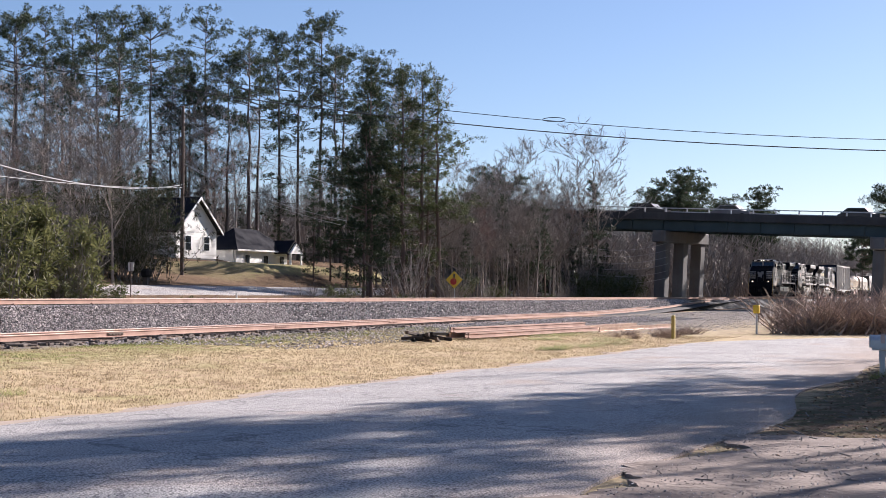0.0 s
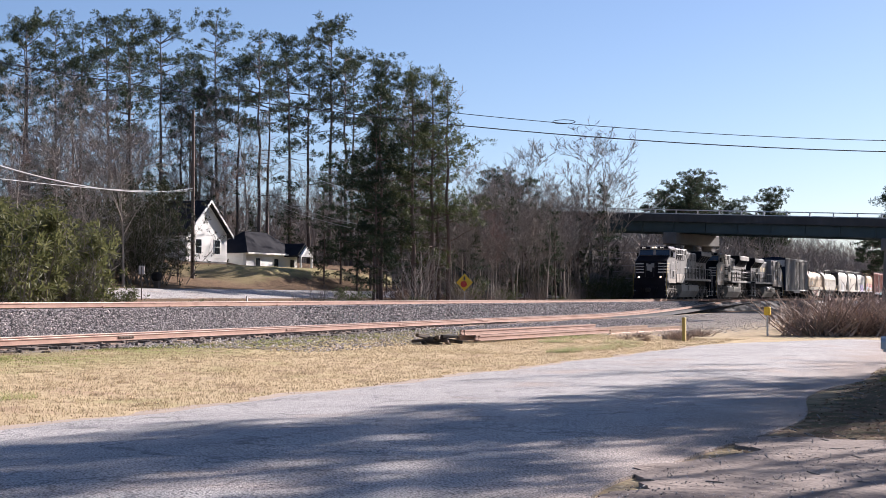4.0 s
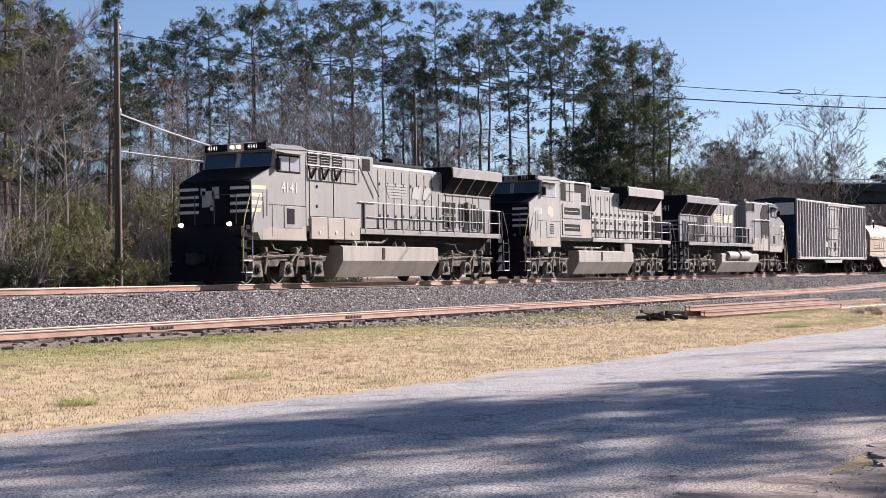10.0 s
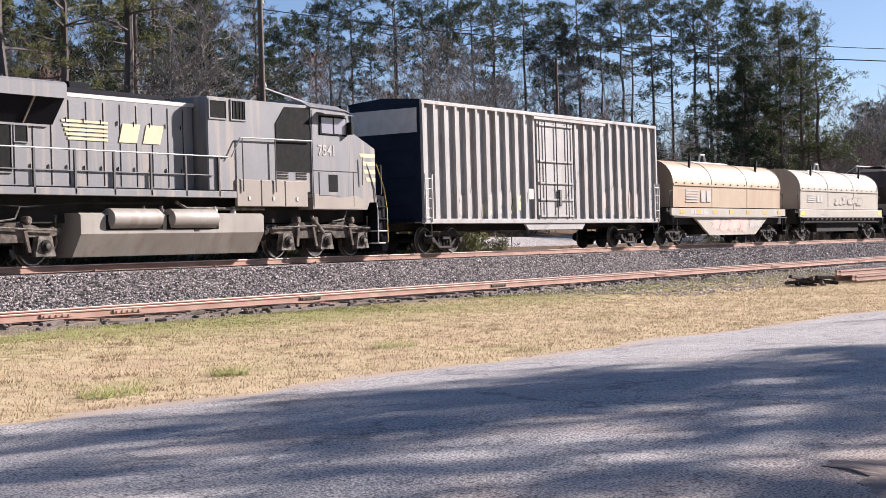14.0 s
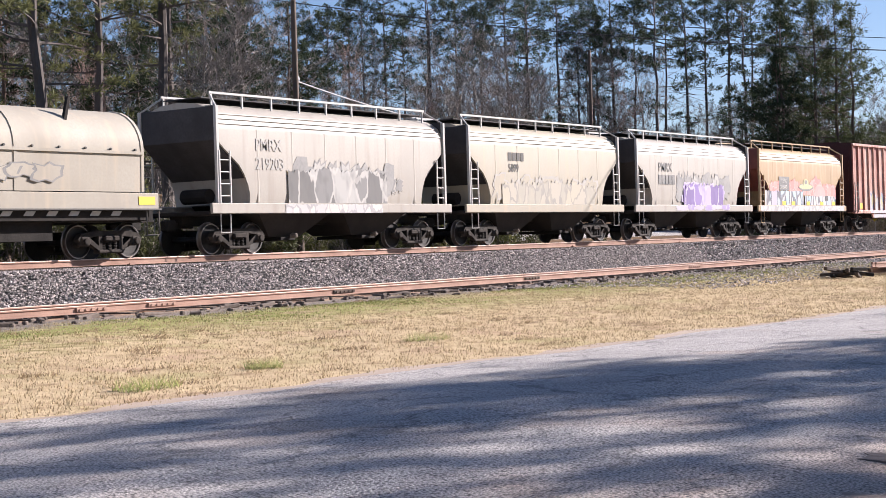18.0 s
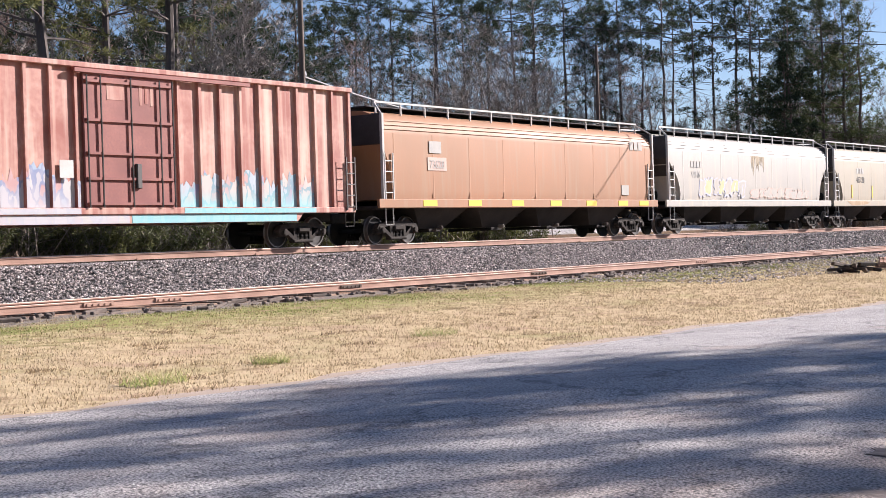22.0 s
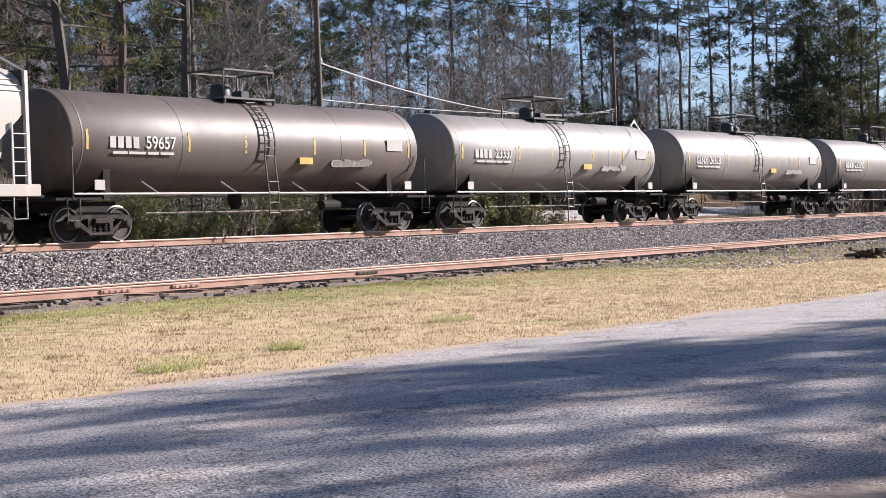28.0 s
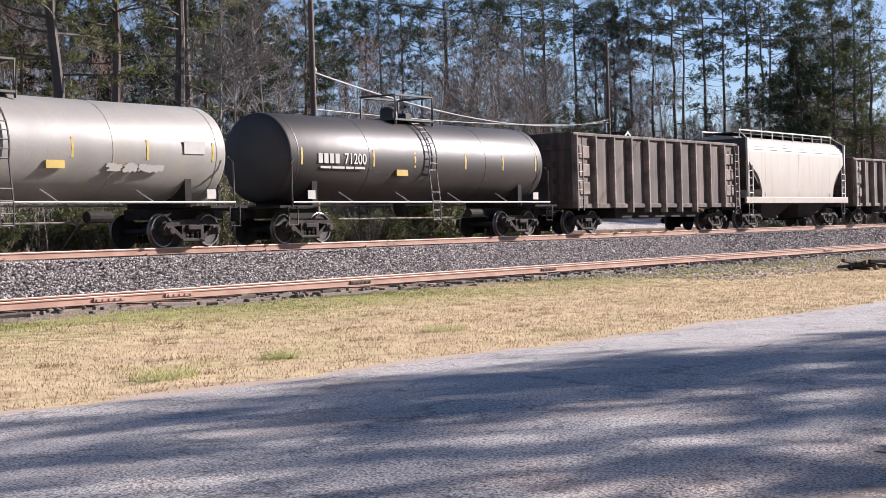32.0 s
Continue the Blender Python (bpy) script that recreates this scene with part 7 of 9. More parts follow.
        for q in (-1, 1):
            part("end_railing", Geo().pipe([(X(xa) + e * 0.15, q * 1.3, 2.02), (X(xa) + e * 0.15, q * 1.3, 3.0), (X(xa) + e * 0.15, q * 0.4, 3.0), (X(xa) + e * 0.15, q * 0.4, 2.02)], 0.022, 5), HANDRAIL_DK, t)
    # the equipment box behind the cab
    eq = part("equipment_box", Geo().bbox(X(cab_end), X(box_end), -1.46, 1.46, 2.0 if ge else 1.82, 4.74, 0.04), skin, t)
    for s in (-1, 1):
        y = s * 1.465
        if ge and turn == 0:
            for i in range(3):
                a = 3.2 + i * 0.84
                lv = part("louvre", Geo().box(X(a), X(a + 0.62), y - 0.012, y + 0.012, 4.26, 4.68), BLACKMESH, eq)
                for k in range(4):
                    part("louvre_slat", Geo().box(X(a), X(a + 0.62), y + s * 0.012, y + s * 0.03, 4.30 + k * 0.1, 4.325 + k * 0.1), skin, lv)
                part("pipe_loop", Geo().pipe([(X(a + 0.02), y + s * 0.04, 4.16), (X(a + 0.06), y + s * 0.06, 3.84), (X(a + 0.16), y + s * 0.05, 3.72), (X(a + 0.5), y + s * 0.05, 4.1)], 0.04, 5), LOCO_DARK, eq)
            part("pocket_rim", Geo().box(X(3.15), X(6.55), y - 0.01, y + s * 0.02, 4.17, 4.2).box(X(3.15), X(6.55), y - 0.01, y + s * 0.02, 3.64, 3.67), LOCO_DARK, eq)
            for z in (4.62, 4.18):
                part("roof_rail", Geo().tube((X(3.1), y + s * 0.09, z), (X(6.6), y + s * 0.09, z), 0.02, n=5), HANDRAIL, eq)
            for x in (3.9, 4.75, 5.6, 6.55):
                part("rail_stay", Geo().tube((X(x), y + s * 0.09, 3.7), (X(x), y + s * 0.09, 4.62), 0.018, n=5), HANDRAIL_DK, eq)
            part("intake_window", Geo().box(X(6.95), X(7.5), y - 0.01, y + 0.015, 4.2, 4.64), BLACKMESH, eq)
            part("diagonal_rail", Geo().tube((X(6.9), y + s * 0.1, 4.5), (X(8.0), y + s * 0.1, 3.25), 0.022, n=5), HANDRAIL_DK, eq)
            part("panel_seam", Geo().box(X(3.3), X(3.32), y - 0.01, y + 0.01, 2.4, 3.62).box(X(4.9), X(4.92), y - 0.01, y + 0.01, 2.4, 3.62).box(X(3.3), X(6.66), y - 0.01, y + 0.01, 2.36, 2.39), GRIME, eq)
            for z in (3.4, 2.7):
                part("hinge", Geo().box(X(3.75), X(3.84), y - 0.02, y + 0.02, z, z + 0.1), GRIME, eq)
        elif ge:
            # flat black sheet stands for the shade inside the door recess
            part("door_recess", Geo().prism([(X(3.1), 2.65), (X(4.75), 2.65), (X(4.75), 4.1), (X(4.3), 4.62), (X(3.1), 4.66)], "y", y - 0.01, y + 0.014), BLACKMESH, eq)
            framed_screen(eq, X, 6.15, 6.75, 4.12, 4.66, y, skin, 4, 0.04)
            framed_screen(eq, X, 7.0, 7.7, 4.12, 4.62, y, skin, 0, 0.04)
            part("side_rail", Geo().pipe([(X(3.1), y + s * 0.1, 3.62), (X(6.5), y + s * 0.1, 3.58), (X(6.9), y + s * 0.1, 3.0)], 0.024, 5), HANDRAIL, eq)
            for x in (4.9, 6.4):
                part("rail_stay", Geo().tube((X(x), y + s * 0.1, 2.0), (X(x), y + s * 0.1, 3.6), 0.022, n=5), HANDRAIL_DK, eq)
            for x in (3.3, 4.2):
                for k in range(3):
                    part("vent_slot", Geo().box(X(x), X(x + 0.5), y - 0.01, y + 0.016, 2.42 + k * 0.08, 2.46 + k * 0.08), GRIME, eq)
        else:
            framed_screen(eq, X, 3.72, 5.62, 3.08, 3.42, y, skin, 0, 0.18)
            framed_screen(eq, X, 3.72, 5.62, 2.28, 2.62, y, skin, 0, 0.18)
            for z in (3.25, 2.45):
                part("fan_row", Geo().box(X(3.85), X(5.5), y + s * 0.013, y + s * 0.02, z - 0.02, z + 0.02), TANKGREY, eq)
            part("side_grille", Geo().box(X(5.95), X(7.0), y - 0.01, y + 0.02, 2.92, 3.6), BLACKMESH, eq)
            part("intake_window", Geo().box(X(3.4), X(3.9), y - 0.01, y + 0.02, 3.75, 4.62).box(X(5.1), X(6.5), y - 0.01, y + 0.02, 4.2, 4.66).box(X(5.9), X(6.5), y - 0.01, y + 0.02, 3.76, 4.2), BLACKMESH, eq)
            wn2 = part("filter_pane", Geo().box(X(3.98), X(4.95), y - 0.01, y + 0.02, 3.75, 4.62), skin, eq)
            part("pane_bar", Geo().box(X(4.4), X(4.43), y + s * 0.02, y + s * 0.035, 3.75, 4.62).box(X(3.98), X(4.95), y + s * 0.02, y + s * 0.035, 4.2, 4.23), GRIME, wn2)
            part("roof_rail", Geo().tube((X(3.3), y + s * 0.08, 4.68), (X(6.9), y + s * 0.08, 4.68), 0.02, n=5), HANDRAIL, eq)
            part("dust_panel", Geo().box(X(5.85), X(7.1), y - 0.01, y + 0.012, 1.86, 2.8).box(X(3.3), X(5.85), y - 0.01, y + 0.008, 1.86, 2.04), LOCO_DUST, eq)
            part("conduit", Geo().pipe([(X(6.75), y + s * 0.05, 4.6), (X(6.95), y + s * 0.05, 4.0), (X(7.1), y + s * 0.05, 3.0)], 0.025, 5), GRIME, eq)
    # the long hood with its doors
    hood_top = 4.53 if ge else 4.42
    hood = part("long_hood", Geo().bbox(X(box_end), X(18.75), -0.98, 0.98, 1.98, hood_top, 0.09), skin, t)
    part("hood_end", Geo().box(X(18.75), X(18.83), -0.96, 0.96, 2.05, hood_top + 0.15), LOCO_DARK, hood)
    for s in (-1, 1):
        x, k = box_end + 0.5, 0
        while x < 18.1:
            part("door_seam", Geo().box(X(x) - 0.012, X(x) + 0.012, s * 0.985 - 0.008, s * 0.985 + 0.008, 2.1, hood_top - 0.2 if x < 13.5 else 3.6), GRIME, hood)
            for z in ((2.5, 3.75) if ge else (2.3, 2.75, 3.2)):
                for d in ((0.1,) if ge else (0.08, 0.2)):
                    part("door_latch", Geo().bbox(X(x) + d, X(x) + d + 0.03, s * 1.0 - 0.015, s * 1.0 + 0.015, z, z + 0.13, 0.01), GRIME, hood)
            if k % 2 == 0 and not ge:
                part("door_latch", Geo().bbox(X(x) + 0.28, X(x) + 0.34, s * 1.0 - 0.015, s * 1.0 + 0.015, hood_top - 0.42, hood_top - 0.24, 0.01), GRIME, hood)
            x += 0.62
            k += 1
        part("eave_strip", Geo().box(X(box_end), X(13.4 if ge else 12.2), s * 0.97 - 0.02, s * 0.97 + 0.02, hood_top - 0.1, hood_top + 0.01), HANDRAIL if ge else skin, hood)
    if ge:
        part("exhaust_housing", Geo().bbox(X(8.6), X(13.2), -0.7, 0.7, hood_top - 0.02, hood_top + 0.2, 0.08), LOCO_DARK, hood)
        part("exhaust_chimney", Geo().bbox(X(11.2), X(12.0), -0.32, 0.32, hood_top + 0.18, hood_top + 0.42, 0.05), LOCO_DARK, hood)
    else:
        part("dynamic_brake", Geo().bbox(X(7.6), X(10.9), -0.98, 0.98, hood_top - 0.02, hood_top + 0.1, 0.06), skin, hood)
        part("exhaust_chimney", Geo().bbox(X(10.6), X(12.0), -0.6, 0.6, hood_top - 0.02, hood_top + 0.35, 0.06), LOCO_DARK, hood)
    # radiator wings with the cores slung below them
    r0, r1, zb, zt = (14.2 if turn == 0 else 13.2, 18.8, 4.32, 4.72) if ge else (12.2, 17.5, 4.34, 4.8)
    low = 0.68 if ge else 0.72
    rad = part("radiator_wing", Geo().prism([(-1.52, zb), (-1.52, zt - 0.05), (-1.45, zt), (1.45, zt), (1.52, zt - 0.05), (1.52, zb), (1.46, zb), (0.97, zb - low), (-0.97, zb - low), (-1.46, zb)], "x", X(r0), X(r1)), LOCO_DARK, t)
    for i in range(7):
        x = r0 + 0.3 + (r1 - r0 - 0.6) * i / 6
        part("wing_rib", Geo().box(X(x) - 0.03, X(x) + 0.03, -1.4, 1.4, zt, zt + 0.05), LOCO_WING, rad)
    for s in (-1, 1):
        part("wing_fascia", Geo().prism([(s * 1.515, zb - 0.02), (s * 1.54, zb - 0.02), (s * 1.54, zt - 0.05), (s * 1.46, zt + 0.012), (s * 1.44, zt + 0.002)], "x", X(r0) - 0.01, X(r1) + 0.01), skin, rad)
        for i in range(4):
            x = r0 + 1.0 + (r1 - r0 - 1.2) * i / 3
            part("core_frame", Geo().prism([(s * 1.49, zb), (s * 1.0, zb - low), (s * 0.975, zb - low), (s * 1.44, zb)], "x", X(x) - 0.025, X(x) + 0.025), TANKGREY if ge else GRIME, rad)
        part("core_lip", Geo().box(X(r0 + 0.2), X(r1 - 0.1), s * 1.0 - 0.03, s * 1.0 + 0.03, zb - low - 0.05, zb - low), skin, rad)
        # dark screens low on the hood
        if ge and turn == 0:
            pans = ((14.3, 14.72, 2.8, 3.28), (14.85, 15.3, 2.8, 3.28), (14.3, 14.72, 2.22, 2.68), (14.85, 15.3, 2.22, 2.68), (15.75, 16.0, 2.3, 3.25), (16.15, 16.6, 2.15, 2.7), (16.9, 17.2, 2.2, 3.25), (17.45, 17.8, 2.2, 3.1))
            part("air_filter", Geo().bbox(X(16.2), X(16.55), s * 1.06 - 0.08, s * 1.06 + 0.08, 2.8, 3.35, 0.05).tube((X(16.4), s * 1.05, 2.6), (X(16.4), s * 1.05, 3.1), 0.12, n=10), TRUCKGREY, hood)
        elif ge:
            pans = ((15.6, 16.15, 2.1, 3.2), (16.4, 16.8, 2.1, 3.2), (17.0, 17.4, 2.1, 3.2), (17.75, 18.15, 2.1, 3.25), (14.62, 15.5, 2.4, 3.6), (14.08, 14.5, 3.18, 3.6))
        else:
            pans = ((15.75, 16.4, 2.12, 3.45), (17.35, 18.4, 2.15, 3.42))
        for x0, x1, z0, z1 in pans:
            framed_screen(hood, X, x0, x1, z0, z1, s * 0.995, skin, 0 if ge else 7, 0.03, "hood_screen")
        # walkway railing
        a0 = skirt_end - 0.05 if turn == 0 else 7.0
        part("walkway_rail", Geo().tube((X(a0), s * 1.5, 3.0), (X(18.7), s * 1.5, 3.0), 0.022, n=6), HANDRAIL, t)
        part("walkway_midrail", Geo().tube((X(a0 + 0.6), s * 1.5, 2.45), (X(18.7), s * 1.5, 2.45), 0.02, n=5), HANDRAIL_DK, t)
        for i in range(9):
            x = a0 + 0.4 + (18.5 - a0 - 0.4) * i / 8
            part("stanchion", Geo().box(X(x) - 0.03, X(x) + 0.03, s * 1.5 - 0.03, s * 1.5 + 0.03, 1.84, 3.0), HANDRAIL_DK, t)
    # fuel tank with chamfered edges
    o = [(-1.5, 1.30), (-1.5, 0.80), (-1.15, 0.2), (1.15, 0.2), (1.5, 0.80), (1.5, 1.30), (1.4, 1.36), (-1.4, 1.36)]
    tank = part("fuel_tank", Geo().prism(o, "x", X(5.45), X(12.8)), TANKGREY, t)
    for s in (-1, 1):
        part("tank_gauge", Geo().box(X(8.3), X(8.5), s * 1.5 - 0.015, s * 1.5 + 0.015, 0.85, 1.3), GRIME, tank)
        for x in (6.6, 7.4, 9.6, 10.3):
            part("tank_fitting", Geo().lathe([(1.34, 0.09), (1.46, 0.09), (1.5, 0.05), (1.56, 0.05)], "z", 10, (X(x), s * 1.3, 0)), HANDRAIL if x < 8 else TRUCKGREY, t)
        part("air_pipe", Geo().pipe([(X(5.2), s * 1.3, 1.50), (X(8.6), s * 1.3, 1.50), (X(9.0), s * 1.3, 1.68)], 0.05, 6), TRUCKGREY, t)
        part("cable_run", Geo().pipe([(X(9.5), s * 1.25, 1.66), (X(13.0), s * 1.25, 1.62), (X(14.5), s * 1.25, 1.5), (X(16.0), s * 1.25, 1.62)], 0.03, 5), GRIME, t)
        if not ge:
            part("filler", Geo().bbox(X(11.6), X(12.75), s * 1.35 - 0.12, s * 1.35 + 0.12, 1.31, 1.78, 0.03), TANKGREY, t)
            part("bell_housing", Geo().tube((X(1.9), s * 1.2, 1.4), (X(1.9), s * 1.5, 1.4), 0.2, n=12), TANKGREY, t)
        if turn:
            for x in (7.55, 9.85):
                part("air_reservoir", Geo().lathe([(X(x), 0.1), (X(x) + 0.08, 0.28), (X(x) + 1.9, 0.28), (X(x) + 1.98, 0.1)], "x", 16, (0, s * 1.42, 1.2)), TANKGREY, t, smooth=True)
                part("reservoir_recess", Geo().box(X(x) - 0.08, X(x) + 2.06, s * 1.5, s * 1.506, 0.9, 1.3), BLACKMESH, t)
    for e in (GE_AXLES if ge else EMD_AXLES):
        loco_truck(t, [X(a) for a in e], CASTING)
    couplers(t, 10.7)
    part("roof_horn", Geo().tube((X(4.6), 0.2, 4.82), (X(4.2), 0.2, 5.02), 0.05, 0.1, 8).box(X(4.4), X(4.5), 0.1, 0.3, 4.7, 4.95), HANDRAIL_DK, t)
    part("antenna", Geo().tube((X(2.2), -0.4, 4.9), (X(2.2), -0.4, 5.06), 0.1, n=10), HANDRAIL_DK, t)
    part("roof_fan", Geo().tube((X(6.9), -0.9, 4.7), (X(6.9), -0.9, 4.86), 0.3, n=14), LOCO_DARK, t)
    # lettering and emblems on the flank that shows
    y = -0.995 if turn == 0 else 0.995
    e = -0.006 if turn == 0 else 0.006
    if ge:
        ink = EMBLEM_FADED if turn == 0 else PAINTCREAM
        f0, dirn = (9.5, 1) if turn == 0 else (12.9, -1)
        for i in range(5):
            part("flag_bar", Geo().prism([(X(f0 + dirn * 0.05 * (4 - i)), 3.3 + i * 0.115), (X(f0 + dirn * 1.65), 3.3 + i * 0.115), (X(f0 + dirn * 1.65), 3.37 + i * 0.115), (X(f0 + dirn * 0.05 * (4 - i)), 3.37 + i * 0.115)], "y", min(y, y + e), max(y, y + e)), ink, t)
        n0 = f0 + dirn * 2.05
        for pts in (((0, 0), (0.68, 0), (0.84, 0.52), (0.16, 0.52)), ((0.92, 0), (1.6, 0), (1.76, 0.52), (1.08, 0.52))):
            part("emblem_block", Geo().prism([(X(n0 + dirn * a), 3.3 + b) for a, b in pts], "y", min(y, y + e), max(y, y + e)), ink, t)
        if turn == 0:
            lettering(t, number, X(1.46), 3.16, 0.38, PAINTWHITE, -1.512, name="cab_number")
        else:
            lettering(t, number, X(2.75), 3.2, 0.34, PAINTFADED, 1.512, True, "cab_number")
            n7 = lettering(t, number, 0, 0, 0.34, PAINTFADED, 0, name="hood_number")
            n7.matrix_basis = pose(X(18.84), -0.45, 3.85, 90, 0, 90)
            for z in (2.7, 2.95, 3.2):
                part("end_stripe", Geo().box(X(18.83), X(18.84), -0.9, 0.9, z, z + 0.1), PAINTFADED, hood)
    else:
        part("emblem_patch", Geo().prism([(X(1.7), 3.05), (X(2.1), 2.92), (X(2.4), 2.95), (X(2.35), 3.3), (X(2.1), 3.42), (X(1.75), 3.38)], "y", -1.508, -1.5), G_RED, t)
        bars(t, X(0.25), 3.0, 0.3, (0.16, 0.16, 0.16, 0.16), PAINTFADED, -1.504, 0.06, "faded_number")
    return t


loco(0.0, "dusty black diesel locomotive with pale nose stripes, headlights on", LOCO_GREY, "ge", 0, "4141", -1)
loco(22.0, "sun-bleached black diesel locomotive with tan dirt on its cab", LOCO_TAN, "emd", 0, "1011", -1)
loco(62.4, "worn black diesel locomotive running backwards, with cream emblem", LOCO_BLUE, "ge", 180, "7541", 1)

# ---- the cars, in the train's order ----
t, h = boxcar(65.4, 84.0, "weathered grey ribbed boxcar, its end toned dark navy for shade", BOX_GREY, BOX_NAVY, BOX_GREY, 12, 11, (-1.4, 1.5), 5.36)
plate(t, -2.1, -1.75, 1.95, 2.35, PAINTWHITE, -1.585)
part("end_band", Geo().box(-h - 0.075, -h - 0.02, -1.4, 1.4, 4.2, 5.05), PAINTWHITE, t, "pale rust-stained band on the end wall")
spray(t, -6.8, -2.4, 1.25, 2.3, (G_FAINT, BOX_GREY, G_OLIVE), BOX_GREY, 3, -1.468, 0.15, 6)
spray(t, 4.2, 7.6, 1.25, 2.6, (G_RED, G_FAINT), G_FAINT, 4, -1.468, 0.15, 6)

t, h = coil_car(85.4, 99.4, "tan covered coil car with a deep white sill and red graffiti", COIL_TAN, True)
for i in range(5):
    part("stripe_bar", Geo().box(-5.2, -3.8, -1.462, -1.456, 1.98 + i * 0.13, 2.05 + i * 0.13), G_FAINT, t)
bars(t, -3.5, 2.0, 0.55, (0.5, 0.5), G_FAINT, -1.46, 0.12, "emblem_block")
spray(t, -2.6, 1.8, 0.55, 1.3, (G_RED,), G_PINK, 7, -1.556, 0.15, 4)
spray(t, 2.2, 3.6, 0.75, 1.2, (G_FAINT,), G_FAINT, 8, -1.556, 0.1, 3)
for x in (-6.1, -4.3, -2.4, -0.4, 1.7, 3.9, 5.9):
    plate(t, x, x + 0.5, 1.44, 1.62, OLD_YELLOW, -1.556, "reflector")
bars(t, -4.9, 1.4, 0.22, (0.28, 0.28, 0.28, 0.3, 0.5), PAINTFADED, -1.556, 0.08)

t, h = coil_car(101.6, 115.3, "off-white covered coil car with a striped sill", COIL_WHITE, False)
for i in range(4):
    part("stripe_bar", Geo().box(-5.4, -4.2, -1.462, -1.456, 2.12 + i * 0.12, 2.18 + i * 0.12), PAINTFADED, t)
bars(t, -3.9, 2.12, 0.42, (0.36, 0.36), PAINTFADED, -1.46, 0.1, "emblem_block")
spray(t, -0.9, 3.6, 1.95, 2.5, (COIL_WHITE,), G_DARK, 9, -1.46, 0.2, 5)
lettering(t, "65174", -3.5, 1.38, 0.28, PAINTFADED, -1.556, name="car_number")
for i in range(16):
    x = -h + 1.2 + i * 0.72
    part("hazard_stripe", Geo().prism([(x, 1.12), (x + 0.3, 1.12), (x + 0.4, 1.24), (x + 0.1, 1.24)], "y", -1.494, -1.482), PAINTWHITE, t)
for x in (-h + 0.15, h - 0.75):
    plate(t, x, x + 0.6, 1.4, 1.62, YELLOW, -1.556, "reflector")

t, h = hopper(117.7, 128.9, "pale grey covered hopper with white and black graffiti", HOP_GREY, HANDRAIL, 6, 2)
lettering(t, "219203", -4.0, 2.45, 0.36, PAINTFADED, -1.512, name="car_number", wide=0.85)
lettering(t, "PMRX", -4.0, 3.0, 0.36, PAINTFADED, -1.512, name="car_mark", wide=0.9)
spray(t, -2.2, 2.6, 1.6, 2.85, (G_CLOUD, PAINTFADED), G_CLOUD, 13, -1.509, 0.2, 7)
mural_panel(t, -2.6, 2.3, 1.47, 2.55, M_DARK, -1.53, 14, 0.15, 0.12)
mural_panel(t, -2.8, 2.0, 1.17, 1.45, M_SILL, -1.576, 15, 0.03)
spray(t, 2.2, 3.2, 1.75, 2.4, (G_DARK,), G_FAINT, 15, -1.512, 0.2, 3)
t, h = hopper(130.5, 141.4, "cream covered hopper with faint grey graffiti", HOP_CREAM, HANDRAIL, 6, 2)
lettering(t, "5899", -2.9, 2.65, 0.30, PAINTBLACK, -1.512, name="car_number", wide=0.85)
bars(t, -2.9, 3.05, 0.30, (0.22, 0.24, 0.2, 0.22), PAINTBLACK, -1.512, 0.06)
spray(t, -3.9, 3.6, 1.52, 2.6, (HOP_CREAM, G_FAINT), G_FAINT, 17, -1.512, 0.3, 9)
mural_panel(t, -3.4, 3.4, 1.47, 2.35, M_FAINT, -1.534, 18, 0.2, 0.1)
t, h = hopper(143.1, 154.4, "grey covered hopper with a purple graffiti piece", HOP_GREY, HANDRAIL, 6, 2)
lettering(t, "PMRX", -3.7, 2.9, 0.40, G_DARK, -1.512, name="car_mark", wide=0.9)
bars(t, -3.7, 2.35, 0.40, (0.26, 0.26, 0.26, 0.26, 0.26), G_DARK, -1.512, 0.06)
spray(t, -2.0, 3.6, 1.6, 2.95, (G_CLOUD, G_CLOUD, PAINTFADED), G_CLOUD, 19, -1.509, 0.1, 8)
spray(t, -1.3, 2.9, 1.5, 2.5, (G_PURPLE,), G_VIOLET, 21, -1.522, 0.3, 6)
mural_panel(t, -1.4, 2.7, 1.47, 2.45, M_PURPLE, -1.54, 23, 0.25, 0.12)
spray(t, -2.2, 3.4, 1.2, 1.5, (G_VIOLET, G_PURPLE), G_WHITE, 22, -1.575, 0.2, 6)
t, h = hopper(155.8, 167.0, "orange-tan covered hopper with pink and white graffiti", HOP_TAN, HOP_TAN, 4, 2, 1.0, 4.4, False, BOX_DOOR)
plate(t, -3.2, -1.9, 2.22, 2.9, G_DARK)
lettering(t, "CEFX", -3.0, 2.6, 0.2, PAINTWHITE, -1.53, name="car_mark", wide=1.1)
lettering(t, "300445", -3.1, 2.28, 0.2, PAINTWHITE, -1.53, name="car_number", wide=1.05)
mural_panel(t, -4.4, -3.2, 2.1, 2.7, M_PINK, -1.506, 23, 0.18)
mural_panel(t, -1.9, -0.5, 2.1, 2.82, M_PINK, -1.506, 24, 0.2, 0.1)
mural_panel(t, -0.5, 1.0, 2.0, 2.3, M_PINK, -1.506, 31, 0.05)
mural_panel(t, 0.9, 2.6, 1.9, 2.88, M_PINK, -1.508, 25, 0.12, 0.3)
mural_panel(t, 2.5, 4.55, 1.8, 2.66, M_PINK, -1.506, 29, 0.2, 0.05)
part("graffiti_dome", Geo().prism([(2.2 + 0.86 * math.cos(k * math.pi / 14), 1.9 + 0.66 * math.sin(k * math.pi / 14)) for k in range(15)], "y", -1.516, -1.51), G_RED, t)
